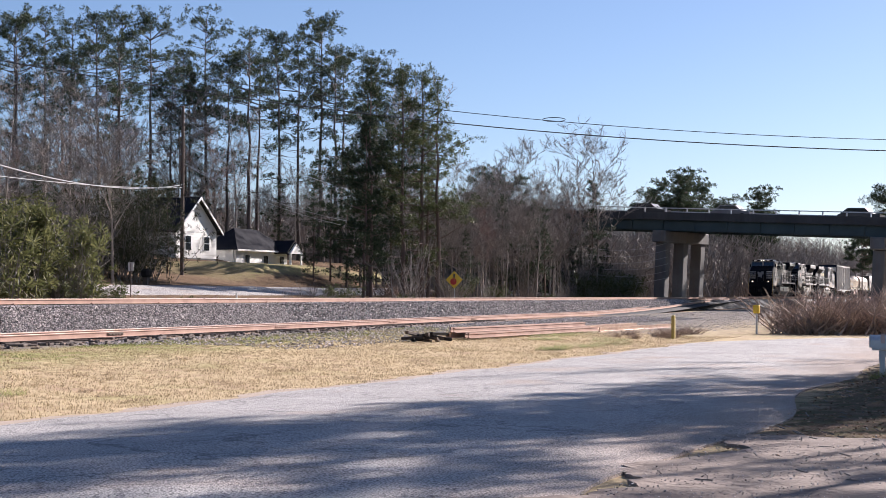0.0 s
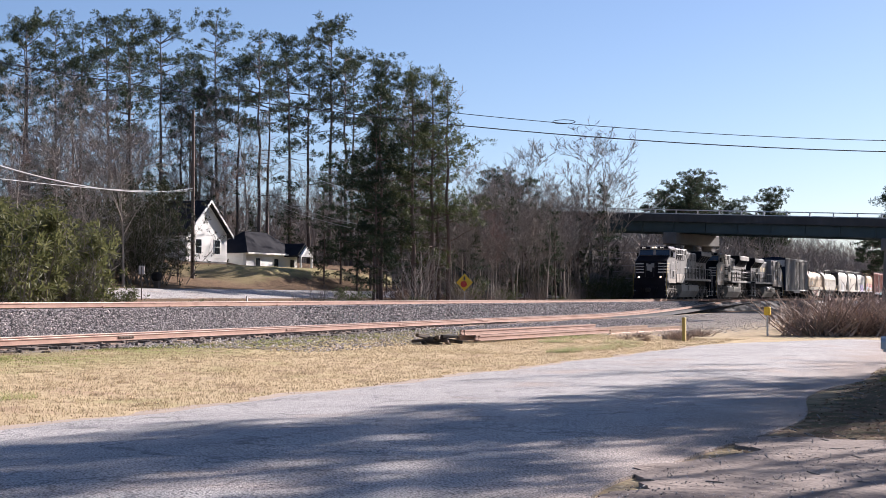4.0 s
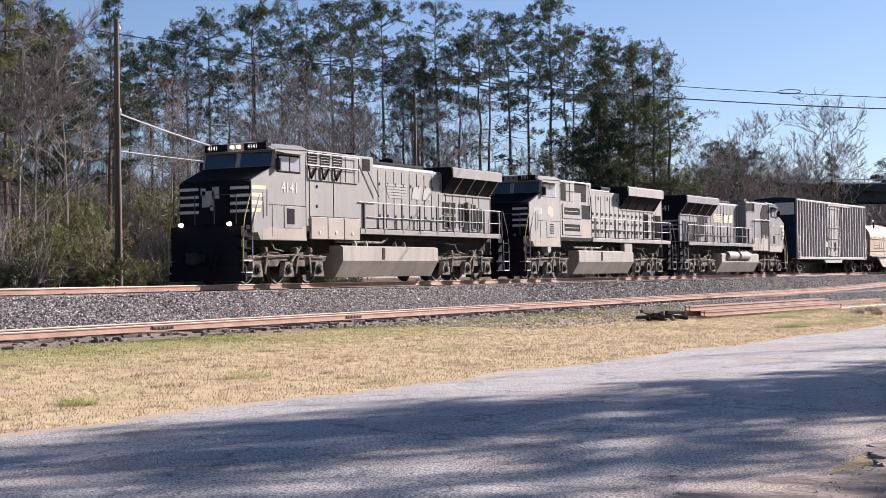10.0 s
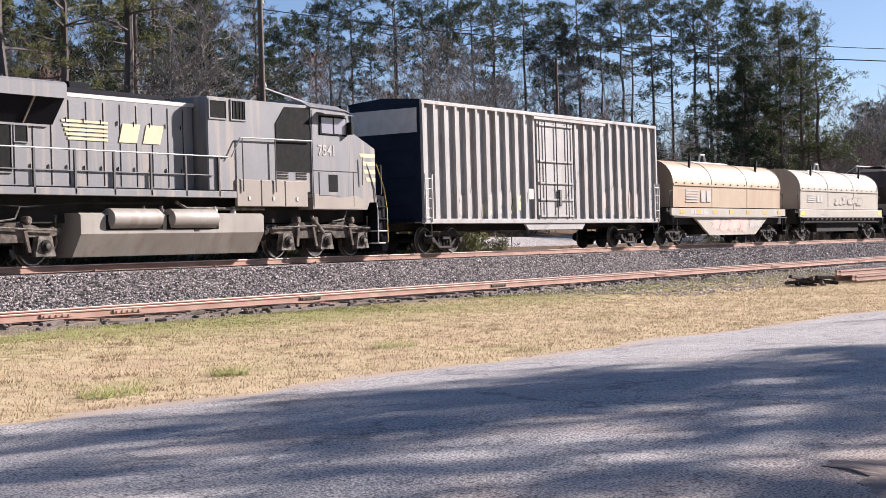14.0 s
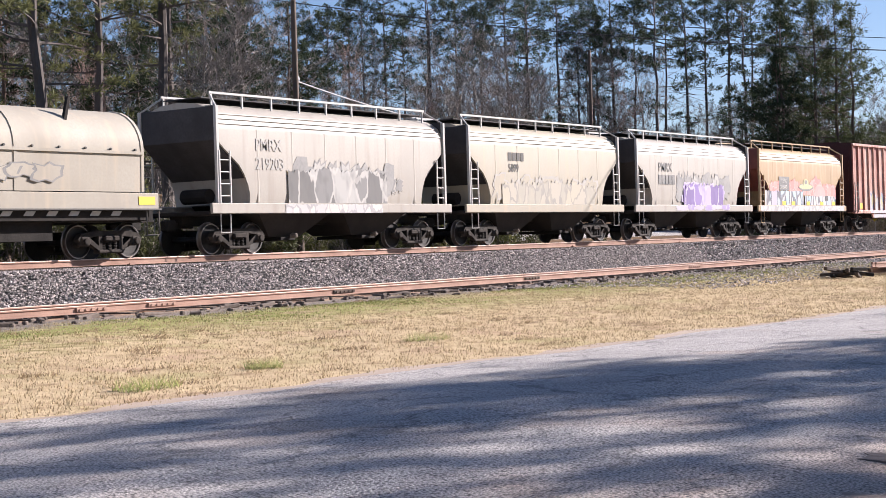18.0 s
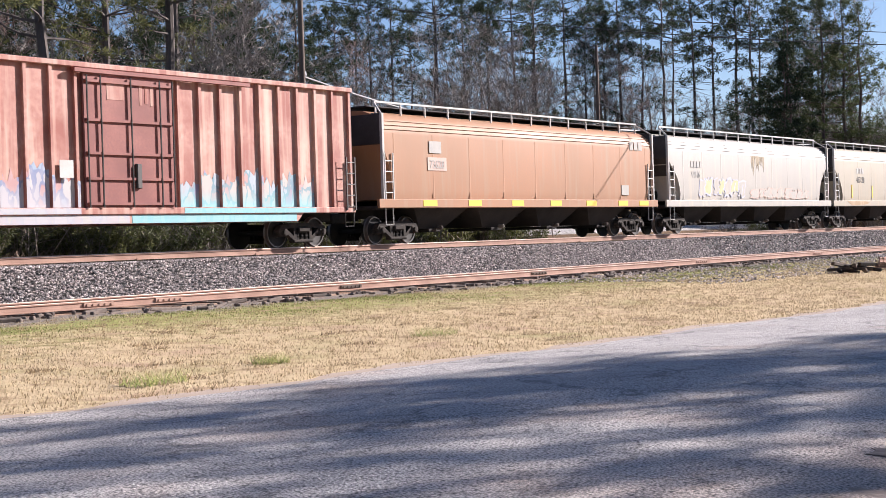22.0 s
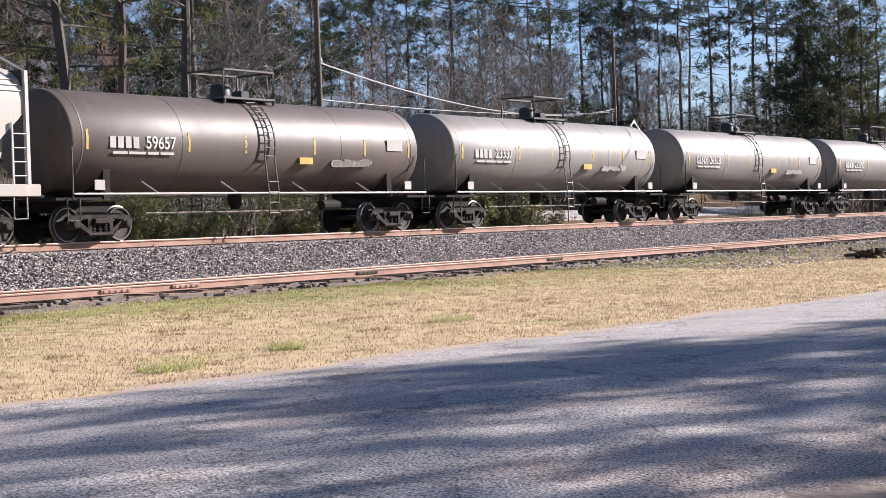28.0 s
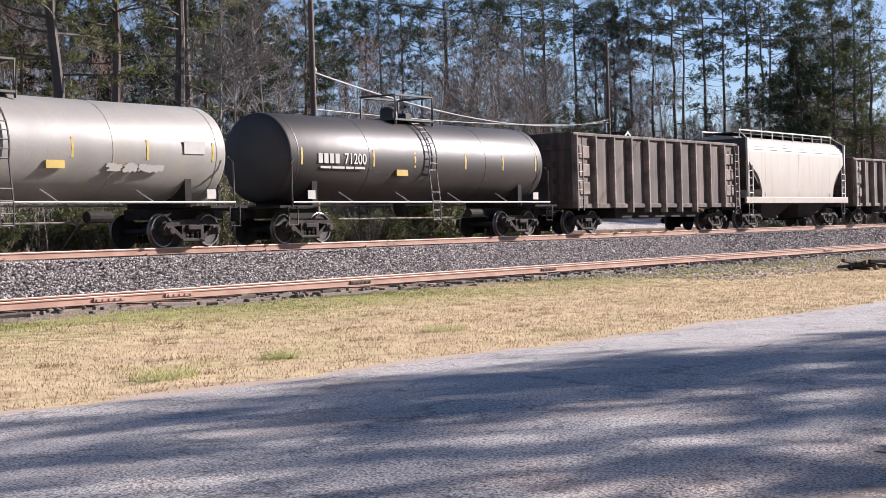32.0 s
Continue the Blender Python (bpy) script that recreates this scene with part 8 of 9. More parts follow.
part("graffiti_dome", Geo().prism([(2.2 + 0.82 * math.cos(k * math.pi / 14), 1.9 + 0.61 * math.sin(k * math.pi / 14)) for k in range(15)], "y", -1.519, -1.514), G_PINK, t)
for name, m, rx, rz, z, d in (("graffiti_saucer", G_DARK, 1.0, 0.2, 2.4, 0.0), ("graffiti_saucer", G_OLIVE, 0.92, 0.13, 2.43, 0.003), ("graffiti_turret", G_OLIVE, 0.34, 0.24, 2.6, 0.006), ("graffiti_turret", G_DARK, 0.16, 0.1, 2.66, 0.009)):
    part(name, Geo().prism([(0.32 + rx * math.cos(k * math.pi / 12), z + rz * math.sin(k * math.pi / 12)) for k in range(24)], "y", -1.518 - d, -1.512 - d), m, t)
mural_panel(t, -5.2, -0.1, 1.47, 2.22, M_PALE, -1.53, 26, 0.06)
mural_panel(t, 0.1, 4.4, 1.47, 1.98, M_PALE, -1.53, 28, 0.06)
for x in (-2.9, -1.7, 0.3, 2.2, 3.9):
    mural_panel(t, x, x + 0.45, 1.48, 1.68, YELLOW, -1.537, int(x * 10) + 60, 0.03)
plate(t, 2.9, 3.3, 1.72, 1.98, PAINTBLACK, -1.54)
mural_panel(t, -5.7, 5.6, 1.17, 1.45, M_SILL, -1.576, 27, 0.01)

t, h = boxcar(168.7, 187.4, "oxide red ribbed boxcar with turquoise graffiti", BOX_RED, BOX_END, BOX_DOOR, 10, 10, (-1.7, 1.5), 4.95, (0.05, 0.085), (-6.6, 6.9))
plate(t, -2.55, -2.1, 1.95, 2.4, PAINTWHITE, -1.585)
for lo, hi, n, m in ((-h + 0.12, -1.9, 10, M_ICE), (1.75, h - 0.12, 10, M_TEAL)):
    for i in range(n):
        x, w = lo + (hi - lo) * i / (n - 1), (hi - lo) / (n - 1)
        if -7.3 < x < 7.4:
            mural_panel(t, x - 0.048, x + 0.048, 1.21, (1.9, 2.15, 2.05)[i % 3], m, -1.549, 33 + i, 0.1)
            if i < n - 1 and x < 6.8:
                mural_panel(t, x + 0.08, x + w - 0.08, 1.21, (2.1, 2.3, 2.2, 2.45)[i % 4], m, -1.464, 53 + i, 0.35)
mural_panel(t, -6.9, -1.9, 1.04, 1.19, M_ICE, -1.603, 80, 0.01)
mural_panel(t, 1.8, 7.4, 1.04, 1.19, M_TEAL, -1.603, 81, 0.01)
mural_panel(t, -6.25, -0.2, 0.79, 1.015, M_ICE, -1.545, 82, 0.01)
mural_panel(t, -0.1, 6.55, 0.79, 1.015, M_TEAL, -1.545, 83, 0.01)
plate(t, -8.3, -7.8, 1.3, 1.62, YELLOW, -1.466, "reflector")
part("emblem_mark", Geo().box(-0.9, -0.3, -1.588, -1.578, 4.0, 4.45).box(0.25, 0.35, -1.588, -1.578, 3.9, 4.5).box(0.45, 0.55, -1.588, -1.578, 3.95, 4.45).box(0.65, 0.75, -1.588, -1.578, 3.9, 4.5), BOX_RED, t)

t, h = hopper(189.0, 207.7, "long rusty orange covered hopper with faded grey lettering", HOP_RUST, HANDRAIL, 9, 4, 0.35)
plate(t, -6.8, -6.1, 3.0, 3.4, PAINTFADED)
lettering(t, "73628", -6.8, 2.5, 0.28, PAINTFADED, -1.53, name="car_number", wide=0.9)
plate(t, -6.9, -5.8, 2.42, 2.86, G_RED, -1.515)
for x in (-7.3, -4.6, -1.8, 0.9, 3.6, 6.2, 8.0):
    plate(t, x, x + 0.8, 1.22, 1.42, YELLOW, -1.575, "reflector")
plate(t, 6.6, 7.2, 1.65, 2.05, G_FAINT)
bars(t, 7.4, 3.5, 0.35, (0.3, 0.3, 0.3), G_FAINT, -1.512, 0.08)
t, h = hopper(209.2, 227.6, "long white covered hopper with brown runs and pale graffiti", HOP_WHITE, HANDRAIL, 9, 4, 0.85)
lettering(t, "44816", -7.0, 2.45, 0.3, PAINTFADED, -1.512, name="car_number", wide=0.9)
bars(t, -7.0, 2.9, 0.28, (0.24, 0.24, 0.24, 0.24), PAINTFADED, -1.512, 0.06)
spray(t, -6.2, -1.4, 1.55, 2.5, (HOP_WHITE, G_OLIVE), G_BLUE, 40, -1.512, 0.2, 7)
spray(t, -0.5, 6.5, 1.5, 2.1, (HOP_WHITE,), G_RED, 41, -1.512, 0.2, 9)
rr = random.Random(12)
for i in range(11):
    x, z = -0.5 + i * 0.14 + rr.uniform(-0.03, 0.03), rr.uniform(2.55, 3.2)
    part("rust_run", Geo().prism([(x, 3.56), (x + 0.13, 3.56), (x + 0.10, z + 0.2), (x + 0.06, z), (x + 0.02, z + 0.25)], "y", -1.508 - 0.0004 * (i % 3), -1.5), RUST_RUN, t)
t, h = hopper(228.8, 248.0, "long cream covered hopper with a rust stain on its sill", HOP_CREAM, HANDRAIL, 9, 4, 0.85)
lettering(t, "463138", -6.4, 2.45, 0.34, PAINTBLACK, -1.512, name="car_number", wide=0.85)
bars(t, -6.4, 2.95, 0.3, (0.24, 0.14, 0.26, 0.26), PAINTFADED, -1.512, 0.06)
for x in (-7.2, -4.1, -1.2, 1.0, 3.9, 7.4, 8.4):
    plate(t, x, x + 0.13, 1.62, 2.3, YELLOW, -1.515, "reflector")
part("rust_run", Geo().prism([(-8.0, 1.44), (-5.2, 1.42), (-4.6, 1.34), (-5.4, 1.24), (-7.4, 1.2)], "y", -1.577, -1.57), HOP_TAN, t)
plate(t, 5.4, 6.5, 2.5, 2.95, G_FAINT)
t, h = hopper(249.2, 267.7, "long white covered hopper with faint pink graffiti", HOP_WHITE, HANDRAIL, 9, 4, 0.85)
bars(t, -7.2, 2.4, 0.4, (0.9, 0.2), G_FAINT, -1.512, 0.1)
bars(t, -7.2, 2.9, 0.35, (0.9,), PAINTFADED, -1.512, 0.1)
plate(t, -8.0, -7.87, 1.7, 2.4, YELLOW, -1.515, "reflector")
spray(t, -5.6, 5.2, 1.55, 2.2, (HOP_WHITE,), G_RED, 44, -1.512, 0.2, 12)
spray(t, 3.9, 8.2, 1.6, 2.5, (HOP_WHITE, G_FAINT), G_FAINT, 45, -1.514, 0.3, 6)

for a, b, lab, sk, num in ((269.0, 284.1, "brown-black tank car with white stencils and yellow stripes", TANK_BROWN, "59657"), (285.7, 300.7, "faded grey-black tank car with a yellow panel", TANK_GREY, "23337"), (302.8, 318.8, "satin grey-black tank car with white tags", TANK_SHINY, "26328"), (320.4, 336.6, "satin grey-black tank car with pale placards", TANK_SHINY, "212090"), (338.9, 353.6, "clean black tank car with yellow stripes", TANK_BLACK, "71200")):
    t, h = tank_car(a, b, lab, sk)
    n = lettering(t, num, -h + 2.75, 2.42, 0.34, PAINTWHITE, -1.386, name="car_number", wide=0.95)
    if num == "26328":
        lettering(t, "GLNX", -h + 1.45, 2.42, 0.34, PAINTWHITE, -1.386, name="car_mark", wide=0.85)
    else:
        bars(t, -h + 1.5, 2.42, 0.30, (0.2, 0.2, 0.2, 0.2), PAINTFADED, -1.386, 0.07)
    bars(t, -h + 1.6, 2.26, 0.07, (0.5, 0.6, 0.4, 0.5), PAINTFADED, -1.37, 0.06)
    if sk is not TANK_BLACK:
        spray(t, h - 4.6, h - 2.8, 2.0, 2.28, (sk,), TANK_GREY if sk is not TANK_GREY else TANK_SHINY, int(a) + 1, -1.335, 0.3, 4)
        plate(t, h - 1.9, h - 1.1, 2.55, 2.9, PAINTFADED, -1.385, d=0.01)
    plate(t, 1.4 if sk is not TANK_BLACK else -1.9, 2.0 if sk is not TANK_BLACK else -1.3, 2.08, 2.28, OLD_YELLOW, -1.34, d=0.03)
t, h = gondola(355.4, 370.2, "dark brown high-sided gondola with worn ribs in a lit tone")
t, h = hopper(371.3, 383.5, "pale grey covered hopper car with plain sides", HOP_GREY, HANDRAIL, 3, 2, 1.2)
t, h = gondola(385.0, 398.5, "dark brown gondola at the tail of the view", 3.6)

# ---- ballast stones, grass and sleepers ----
def stones(n, x0, x1, y0, y1, zf, rng, lo, hi):
    """Loose crushed stone: small eight-sided lumps."""
    g = Geo()
    for _ in range(n):
        x, y = rng.uniform(x0, x1), rng.uniform(y0, y1)
        r = rng.uniform(lo, hi)
        z = zf(x, y) + r * 0.25
        k = len(g.v)
        a = rng.uniform(0, 6.28)
        c, s = math.cos(a), math.sin(a)
        j = [rng.uniform(0.65, 1.2) * r for _ in range(6)]
        g.v += [(x + c * j[0], y + s * j[0], z), (x - s * j[1], y + c * j[1], z + rng.uniform(-0.3, 0.3) * r), (x - c * j[2], y - s * j[2], z), (x + s * j[3], y - c * j[3], z), (x + 0.3 * j[4] * c, y, z + j[4] * 0.8), (x, y + 0.2 * j[5], z - j[5] * 0.8)]
        g.f += [(k, k + 1, k + 4), (k + 1, k + 2, k + 4), (k + 2, k + 3, k + 4), (k + 3, k, k + 4), (k + 1, k, k + 5), (k + 2, k + 1, k + 5), (k + 3, k + 2, k + 5), (k, k + 3, k + 5)]
    return g


def main_slope(x, y):
    v = y - TRACK_Y
    return -0.25 if v > -1.75 else -0.25 - 0.97 * min(1, (-1.75 - v) / 1.4)


sr = random.Random(77)
tagged(part("ballast_stones", stones(52000, 18, 62, TRACK_Y - 3.15, TRACK_Y - 1.0, main_slope, sr, 0.020, 0.047), STONE, fix=False), "loose grey ballast stones on the bank", "ballast", kind="stuff")
far_stones = stones(24000, 62, 150, TRACK_Y - 3.15, TRACK_Y - 1.0, main_slope, sr, 0.03, 0.07)
far_stones.v = [(x, y + line_shift(x), z) for x, y, z in far_stones.v]
tagged(part("ballast_stones", far_stones, STONE, fix=False), "loose grey ballast stones on the bank", "ballast", kind="stuff")
tagged(part("siding_stones", stones(9000, 18, 100, SIDING_Y - 1.9, SIDING_Y + 1.5, lambda x, y: RAILTOP_S - 0.29 - 0.1 * max(0, abs(y - SIDING_Y) - 1.35), sr, 0.025, 0.06), STONE, fix=False), "scattered stones and dirt along the siding", "ballast", kind="stuff")
tagged(part("shoulder_stones", stones(5000, 60, 150, 11.5, 23.9, ground_z, sr, 0.02, 0.05), STONE, fix=False), "scattered stones on the shoulder by the siding", "ballast", kind="stuff")
tagged(part("shoulder_stones", stones(9000, 38, 100, 17.5, 24.9, ground_z, sr, 0.02, 0.055), STONE, fix=False), "scattered stones on the shoulder by the siding", "ballast", kind="stuff")

SLEEPER_MESH = mesh_of("sleeper", Geo().bbox(-0.11, 0.11, -1.3, 1.3, -0.34, -0.175, 0.015), SLEEPER)
PLATE_MESH = mesh_of("tie_plate", Geo().box(-0.09, 0.09, -0.17, 0.17, -0.19, -0.165).box(-0.03, 0.03, 0.08, 0.11, -0.17, -0.13).box(-0.03, 0.03, -0.11, -0.08, -0.17, -0.13), RAIL)
for i in range(150):
    x = 20 + i * 0.53
    part("sleeper", SLEEPER_MESH, None, main_line).matrix_basis = pose(x, TRACK_Y + line_shift(x), -0.05)
    if i < 120:
        part("sleeper", SLEEPER_MESH, None, siding).matrix_basis = pose(x, SIDING_Y, RAILTOP_S - 0.07 + (i * 7 % 5) * 0.012, 0, 0, (i * 13 % 7 - 3) * 0.5)
    if i % 9 == 0:
        part("tie_plate", PLATE_MESH, None, main_line).matrix_basis = pose(x, TRACK_Y - 0.7525 + line_shift(x), 0)
# joint bars bolted on the siding's near rail
for x in (24.0, 26.2, 33.1, 42.9, 55, 67, 79):
    g = Geo().bbox(x - 0.45, x + 0.45, SIDING_Y - 0.7525 - 0.055, SIDING_Y - 0.7525 - 0.015, RAILTOP_S - 0.14, RAILTOP_S - 0.05, 0.01)
    for k in range(5):
        g.tube((x - 0.36 + k * 0.18, SIDING_Y - 0.83, RAILTOP_S - 0.095), (x - 0.36 + k * 0.18, SIDING_Y - 0.78, RAILTOP_S - 0.095), 0.028, n=6)
    part("joint_bar", g, SLEEPER if x in (33.1, 42.9) else RAIL, siding)


def grass(n, x0, x1, rng, lo, hi, w, where):
    g = Geo()
    while n > 0:
        x = rng.uniform(x0, x1)
        y = rng.uniform(road_edge(x) + 0.1, 25.2)
        if not where(x, y, rng):
            n -= 0.2
            continue
        n -= 1
        z = ground_z(x, y) - 0.01
        for _ in range(5):
            a = rng.uniform(0, 6.28)
            h = rng.uniform(lo, hi)
            bx, by = x + rng.gauss(0, 0.05), y + rng.gauss(0, 0.05)
            lx, ly = math.cos(a) * h * rng.uniform(0.2, 0.9), math.sin(a) * h * rng.uniform(0.2, 0.9)
            k = len(g.v)
            sx, sy = -math.sin(a) * w, math.cos(a) * w
            g.v += [(bx - sx, by - sy, z), (bx + sx, by + sy, z), (bx + lx, by + ly, z + h)]
            g.f.append((k, k + 1, k + 2))
    return g


def greenish(x, y):
    return 0.8 * noise.noise((x * 0.22, y * 0.3, 7)) + 0.14 * (y - 20.5)


gr = random.Random(91)
tagged(part("dry_grass", grass(40000, 7, 60, gr, 0.015, 0.06, 0.007, lambda x, y, r: greenish(x, y) < r.uniform(-0.2, 0.7)), STRAW, fix=False), "short dry winter grass beside the road", "grass", kind="stuff")
tagged(part("green_grass", grass(17000, 9, 64, gr, 0.02, 0.06, 0.008, lambda x, y, r: y < 23.6 and greenish(x, y) > r.uniform(0.0, 0.6)), GREENBLADE, fix=False), "green grass and weeds near the siding", "grass", kind="stuff")


def weed_patch(x, y, s, seed):
    rng = random.Random(seed)
    g = Geo()
    wide = 0.012 if x < 40 else 0.03
    for _ in range(160 if x < 40 else 420):
        a = rng.uniform(0, 6.28)
        q = rng.random() ** 0.5 * s
        bx, by = x + math.cos(a) * q * 1.6, y + math.sin(a) * q
        h = rng.uniform(0.05, 0.16)
        b = rng.uniform(0, 6.28)
        k = len(g.v)
        z = ground_z(bx, by)
        g.v += [(bx - wide, by, z), (bx + wide, by + 0.01, z), (bx + math.cos(b) * h * 0.7, by + math.sin(b) * h * 0.7, z + h)]
        g.f.append((k, k + 1, k + 2))
    tagged(part("weed_patch", g, GREENBLADE, fix=False), "low green weeds in the dry grass", "weeds", "weeds in the verge", "stuff")


for i, (x, y, s) in enumerate(((12.6, 12.9, 0.3), (15.2, 13.4, 0.2), (55, 15.2, 0.9), (58, 15.5, 1.2), (51, 14.4, 0.6), (20, 14.2, 0.3), (46.0, 11.9, 0.8), (48.6, 11.5, 0.7), (52.5, 12.4, 0.7), (58.6, 11.3, 0.6), (43.4, 12.0, 0.5))):
    weed_patch(x, y, s, 300 + i)
# dead brown weeds and leaves caught in the turf
DEADWEED = leafy("dead_weeds", (0.09, 0.06, 0.035), (0.30, 0.21, 0.12), 0.8, 0.15)
dw = random.Random(61)
deadw = Geo()
for _ in range(150):
    x = dw.uniform(8.5, 52)
    y = road_edge(x) + 0.3 + (24.0 - road_edge(x) - 0.3) * dw.random() ** 1.7
    rx, ry = dw.uniform(0.08, 0.5), dw.uniform(0.05, 0.22)
    for _ in range(int(rx * ry * 900) + 10):
        a, q = dw.uniform(0, 6.28), dw.random() ** 0.5
        bx, by = x + math.cos(a) * q * rx, y + math.sin(a) * q * ry
        h, b = dw.uniform(0.02, 0.085), dw.uniform(0, 6.28)
        k = len(deadw.v)
        z = ground_z(bx, by)
        deadw.v += [(bx - 0.012, by, z), (bx + 0.012, by + 0.006, z), (bx + math.cos(b) * h * 0.8, by + math.sin(b) * h * 0.8, z + h)]
        deadw.f.append((k, k + 1, k + 2))
tagged(part("dead_weeds", deadw, DEADWEED, fix=False), "dead brown weeds scattered over the dry verge", "weeds", kind="stuff")
# low brown scrub round the yellow marker post
for x, y, s in ((56.9, 11.3, 0.40), (57.9, 11.9, 0.34), (59.4, 11.6, 0.42), (54.6, 12.1, 0.26), (61.3, 12.2, 0.36), (62.6, 11.6, 0.45), (58.6, 13.2, 0.28), (55.6, 13.0, 0.22)):
    plant(BUSH[1], x, y, x * 77 % 360, s)


# ---- things beside the line ----
def rail_stack():
    t = thing("rail_stack", (0, 0, 0), "stack of old rusty rails lying on the ground", "rail stack")
    a, b = Vector((48.6, 17.0, -1.27)), Vector((66.5, 15.2, -1.27))
    side = Vector((0.1, 0.99, 0))
    for k, (off, up, c0, c1) in enumerate(((0, 0, 0, 0.75), (-0.3, 0, 0.03, 0.7), (-0.6, 0, 0.01, 0.72), (0.3, 0, 0.02, 0.8), (-0.15, 0.18, 0.0, 0.7), (0.15, 0.18, 0.02, 0.74), (0.6, 0, 0.3, 1.1), (0.9, 0, 0.45, 1.25), (-1.3, 0, 0.62, 1.15))):
        p = a.lerp(b, c0) + side * off + Vector((0, 0, up))
        q = a.lerp(b, c1) + side * off + Vector((0, 0, up))
        m = look(p, q) @ pose(0, 0, 0, -90, 0, 0)
        ln = (q - p).length
        sec = [(-0.07, 0), (0.07, 0), (0.07, 0.015), (0.012, 0.03), (0.012, 0.12), (0.036, 0.13), (0.034, 0.17), (-0.034, 0.17), (-0.036, 0.13), (-0.012, 0.12), (-0.012, 0.03), (-0.07, 0.015)]
        d = (q - p).normalized()
        n = Vector((-d.y, d.x, 0))
        rings = [[tuple(c + n * u + Vector((0, 0, w))) for u, w in sec] for c in (p, q)]
        part("rail", Geo().loft(rings), RAIL if k < 6 else RAILHEAD, t)


rail_stack()
scrap = thing("scrap_heap", (46.2, 16.9, ground_z(46.2, 16.9)), "heap of dark scrap sleepers and iron", "scrap heap")
sc = random.Random(8)
for i in range(11):
    m = pose(sc.uniform(-0.3, 0.3), sc.uniform(-0.45, 0.45), 0.06 + 0.07 * (i % 4), sc.uniform(-14, 14), sc.uniform(-12, 12), sc.uniform(0, 180))
    part("scrap_piece", Geo().bbox(-0.4, 0.4, -0.06, 0.06, -0.05, 0.05, 0.015).moved(m), SLEEPER if i % 3 else GRIME, scrap)

post = thing("marker_post", (55.9, 10.95, ground_z(55.9, 10.95)), "weathered yellow marker post beside the siding", "post")
part("stake", Geo().bbox(-0.1, 0.1, -0.06, 0.06, -0.2, 0.86, 0.02), mat("old_yellow_paint", (0.46, 0.36, 0.08), (0.30, 0.22, 0.08), 0.8), post)
tgt = thing("switch_target", (64.6, 9.2, ground_z(64.6, 9.2)), "bright yellow plastic box on a short post", "signal box")
part("stake", Geo().tube((0, 0, -0.1), (0, 0, 0.86), 0.04, n=8), STEEL, tgt)
part("target", Geo().bbox(-0.1, 0.1, -0.13, 0.13, 0.85, 1.2, 0.03), YELLOW, tgt)

mb = thing("mailbox", (28.9, 1.88, ground_z(28.9, 1.88)), "grey metal mailbox on a white post in the grass", "mailbox")
mbm = Matrix.Translation((0, 0, -0.34))
part("post", Geo().bbox(-0.05, 0.05, -0.05, 0.05, -0.2, 0.86, 0.01).moved(mbm), PAINTWHITE, mb)
part("bracket", Geo().bbox(-0.09, 0.09, -0.25, 0.18, 0.82, 0.87, 0.01).prism([(-0.2, 0.83), (0.06, 0.83), (0.06, 0.6)], "x", -0.03, 0.03).moved(mbm), PAINTWHITE, mb)
bx = part("box", Geo().prism([(-0.1, 0.87), (0.1, 0.87), (0.1, 1.0), (0.07, 1.07), (0, 1.1), (-0.07, 1.07), (-0.1, 1.0)], "y", -0.3, 0.2).moved(mbm), STEEL, mb)
part("front_flap", Geo().prism([(-0.105, 0.87), (0.105, 0.87), (0.105, 1.0), (0.075, 1.075), (0, 1.105), (-0.075, 1.075), (-0.105, 1.0)], "y", 0.2, 0.22).moved(mbm), HANDRAIL, bx)
part("flag", Geo().box(-0.125, -0.105, -0.05, 0.02, 0.95, 1.12).moved(mbm), G_RED, bx)

sg = thing("warning_sign", (104.2, 36.1, ground_z(104.2, 36.1)), "yellow diamond warning sign with a red disc", "road sign")
part("post", Geo().tube((0, 0, -0.1), (0, 0, 1.9), 0.035, n=8), STEEL, sg)
m = pose(-0.06, 0, 2.0, 0, 0, 0)
part("panel", Geo().prism([(0, -0.62), (0.62, 0), (0, 0.62), (-0.62, 0)], "x", -0.012, 0.012).moved(m), YELLOW, sg)
part("red_disc", Geo().lathe([(-0.03, 0.24), (-0.013, 0.24)], "x", 16).moved(pose(-0.06, 0.05, 1.88)), plain("sign_red", (0.5, 0.04, 0.03), 0.5), sg)
part("arrow", Geo().box(-0.025, -0.014, -0.06, 0.06, 0.15, 0.42).moved(m), PAINTBLACK, sg)
sg2 = thing("road_sign", (71.8, 43.0, ground_z(71.8, 43)), "small white rectangular sign on a thin post", "road sign")
part("post", Geo().tube((0, 0, -0.1), (0, 0, 1.75), 0.03, n=8), WOODPOLE, sg2)
part("panel", Geo().box(-0.01, 0.01, -0.17, 0.17, 1.35, 1.8), PAINTWHITE, sg2)
wp = thing("marker_post", (70.3, 36.0, ground_z(70.3, 36.0)), "slim white marker post behind the track", "post")
part("stake", Geo().bbox(-0.05, 0.05, -0.03, 0.03, -0.2, 1.0, 0.01), PAINTWHITE, wp)
mb2 = thing("mailbox", (86.0, 50.4, ground_z(86, 50.4)), "dark rounded mailbox across the far road", "mailbox")
part("post", Geo().box(-0.15, 0.15, -0.15, 0.15, -0.1, 0.7), WOODPOLE, mb2)
part("box", Geo().bbox(-0.3, 0.3, -0.3, 0.3, 0.5, 1.05, 0.14), GRIME, mb2)

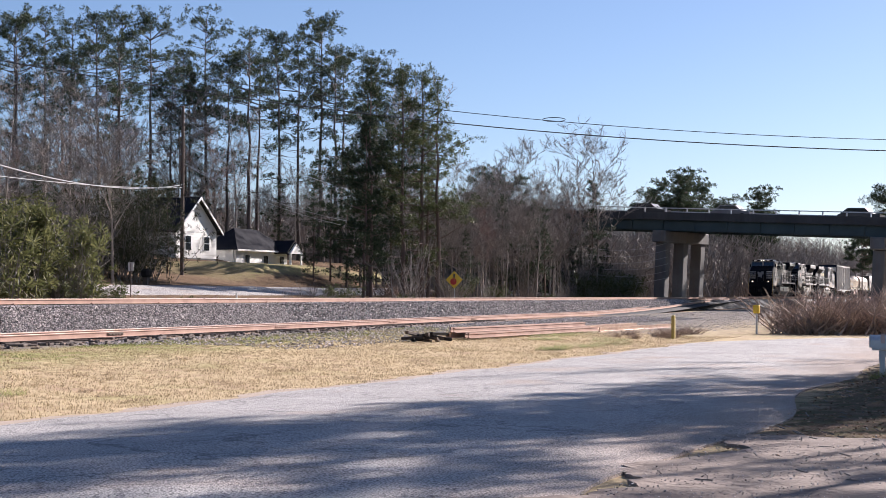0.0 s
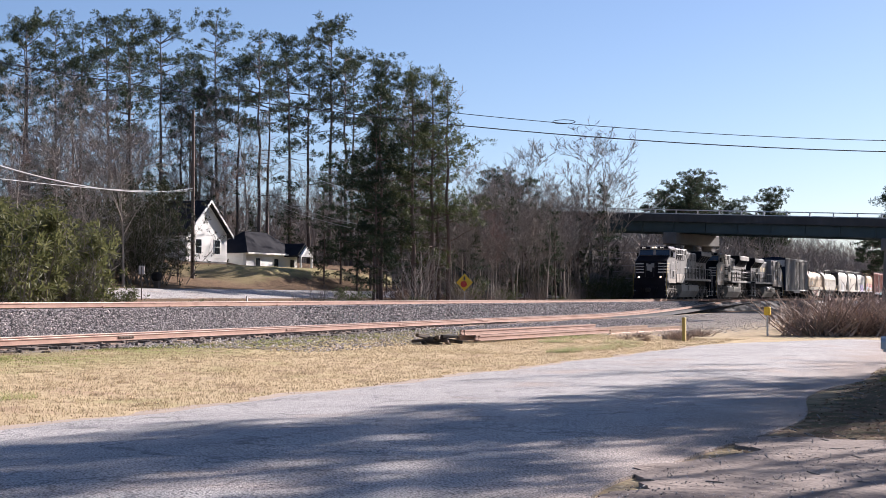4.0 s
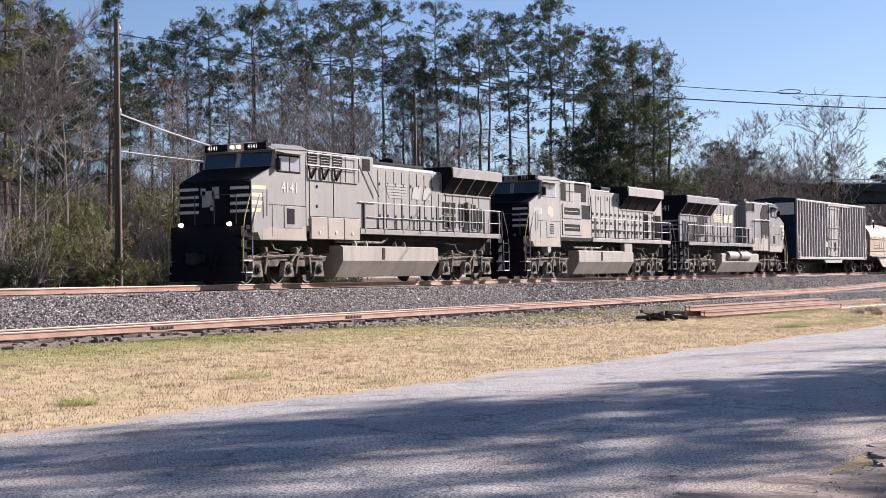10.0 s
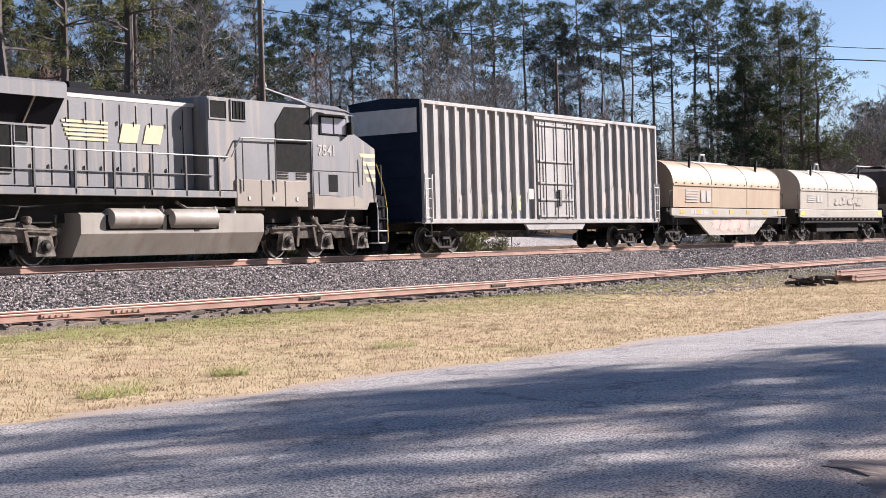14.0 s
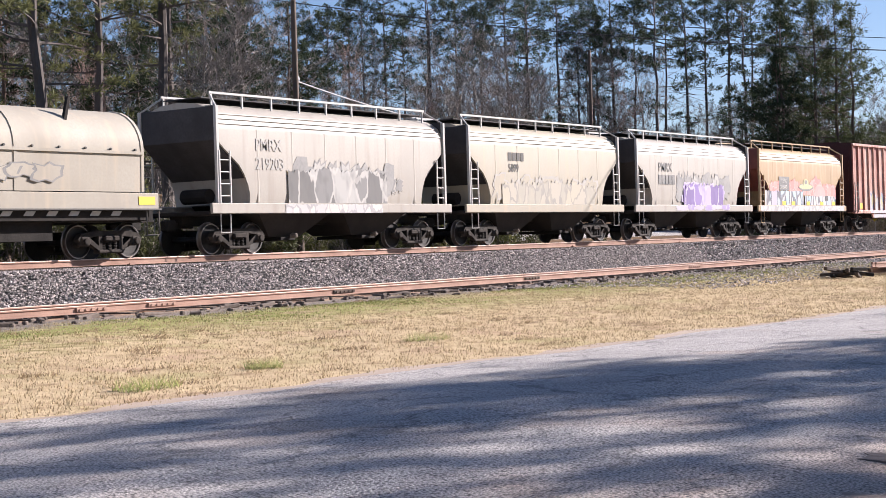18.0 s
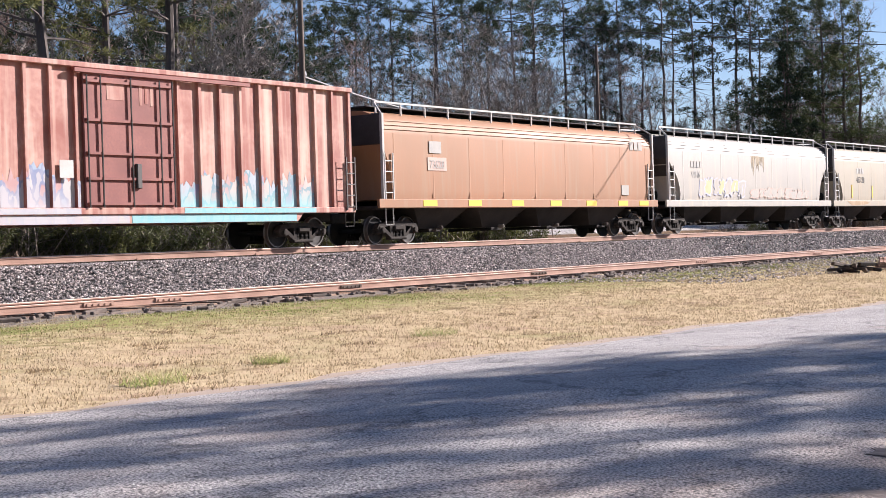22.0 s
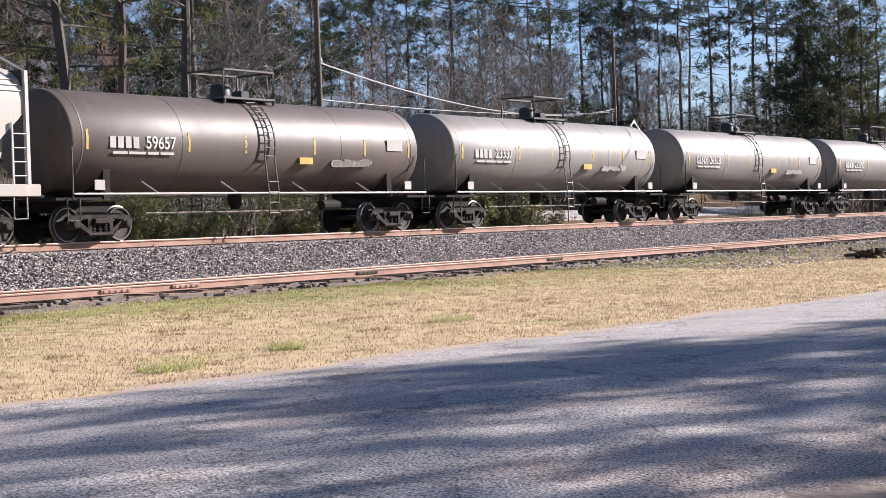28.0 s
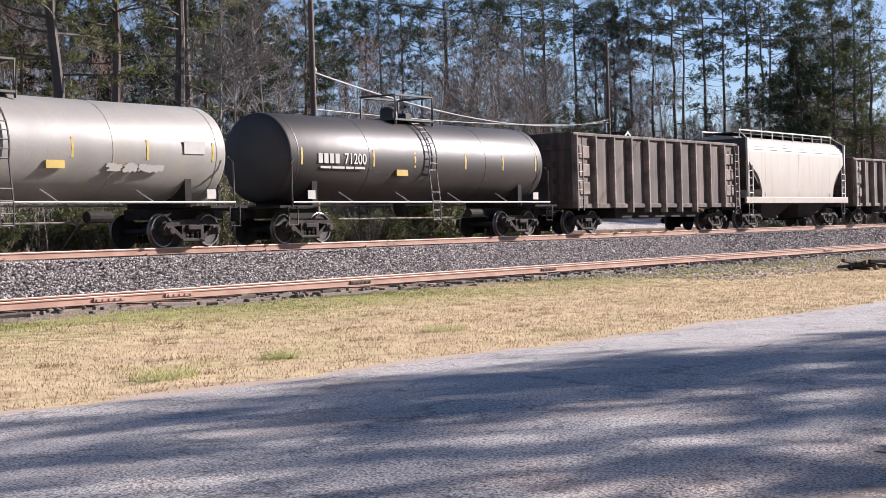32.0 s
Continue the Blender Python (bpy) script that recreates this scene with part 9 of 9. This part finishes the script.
# fallen twigs and litter on the shaded mound and the drive
lr = random.Random(55)
lit = Geo()
for _ in range(420):
    x, y = lr.uniform(13, 36), lr.uniform(-3, 2.4)
    z = ground_z(x, y) + 0.03
    a = lr.uniform(0, 3.14)
    l = lr.uniform(0.03, 0.16)
    lit.tube((x, y, z), (x + math.cos(a) * l, y + math.sin(a) * l, z + lr.uniform(0, 0.04)), 0.008, n=4)
tagged(part("fallen_twigs", lit, TWIG, fix=False), "fallen twigs on the shaded mound", "twigs", kind="stuff")


# grit on the driveway and along the road's near edge
tagged(part("road_grit", stones(6000, 6.5, 17.3, -0.8, 2.9, lambda x, y: -1.385, sr, 0.003, 0.011), STONE, fix=False), "loose grit and gravel on the driveway", "gravel", kind="stuff")
# leaf litter and low weeds on the mound
leaf = Geo()
for _ in range(5200):
    x, y = lr.uniform(15, 36), lr.uniform(-3.5, 2.6)
    z = ground_z(x, y) + 0.01
    a, r = lr.uniform(0, 6.28), lr.uniform(0.02, 0.05)
    k = len(leaf.v)
    leaf.v += [(x + math.cos(a) * r, y + math.sin(a) * r, z + lr.uniform(0, 0.03)), (x - math.sin(a) * r * 0.6, y + math.cos(a) * r * 0.6, z + lr.uniform(0, 0.02)), (x - math.cos(a) * r, y - math.sin(a) * r, z + lr.uniform(0, 0.03)), (x + math.sin(a) * r * 0.6, y - math.cos(a) * r * 0.6, z + 0.005)]
    leaf.f.append((k, k + 1, k + 2, k + 3))
tagged(part("leaf_litter", leaf, leafy("dead_leaves", (0.13, 0.075, 0.045), (0.34, 0.22, 0.14), 0.8, 0.1), fix=False), "dead leaves on the shaded mound", "leaves", kind="stuff")
for i, (x, y, s) in enumerate(((28.8, 1.9, 0.2),)):
    weed_patch(x, y, s, 340 + i)

# rotten wood, dirt clods and iron bits along the siding's near rail
debris = Geo()
for _ in range(330):
    x, y = lr.uniform(14, 66), lr.gauss(24.7, 0.7)
    if y > 25.9:
        continue
    a, l = lr.gauss(0, 0.5), lr.uniform(0.03, 0.14) if lr.random() < 0.88 else lr.uniform(0.2, 0.6)
    debris.add(*(lambda g: (g.v, g.f))(Geo().bbox(-l, l, -0.05, 0.05, -0.02, lr.uniform(0.03, 0.09), 0.02).moved(pose(x, y, ground_z(x, y), lr.uniform(-12, 12), lr.uniform(-8, 8), math.degrees(a)))))
tagged(part("debris", debris, BANK, fix=False), "dark rotten wood and clods beside the siding", "debris", kind="stuff")
# ---- what moves ----
RUN = ((0, 203.4), (6, 107.16), (9, 59.04), (12, 10.92), (15, -37.2), (18, -85.32), (21, -133.44), (23, -165.0), (25, -196.4), (28, -242.9), (30, -273.7), (32, -304.2))


def run_at(t):
    for (t0, x0), (t1, x1) in zip(RUN, RUN[1:]):
        if t <= t1:
            return x0 + (x1 - x0) * (t - t0) / (t1 - t0)
    return RUN[-1][1]


def on_line(x, turn):
    """A car's place on the line, turned along it."""
    a = math.degrees(math.atan2(line_shift(x + 5) - line_shift(x - 5), 10))
    return pose(x, TRACK_Y + line_shift(x), 0, 0, 0, turn + a)


def motions():
    for ob, s, turn in TRAIN:
        walk(ob, [(t, on_line(s + run_at(t), turn)) for t in range(33)])
    # the cars on the bridge drive on to its far end, out of sight
    d = Vector((155.3 - 161.5, 10.6 - 37.8, -1.37)).normalized()
    for ob, x, end in BRIDGE_CARS:
        m = ob.matrix_world.copy()
        far = Matrix.Translation(d * (end - x)) @ m
        walk(ob, [(0, m), ((end - x) / 13, far), (32, far)])


motions()
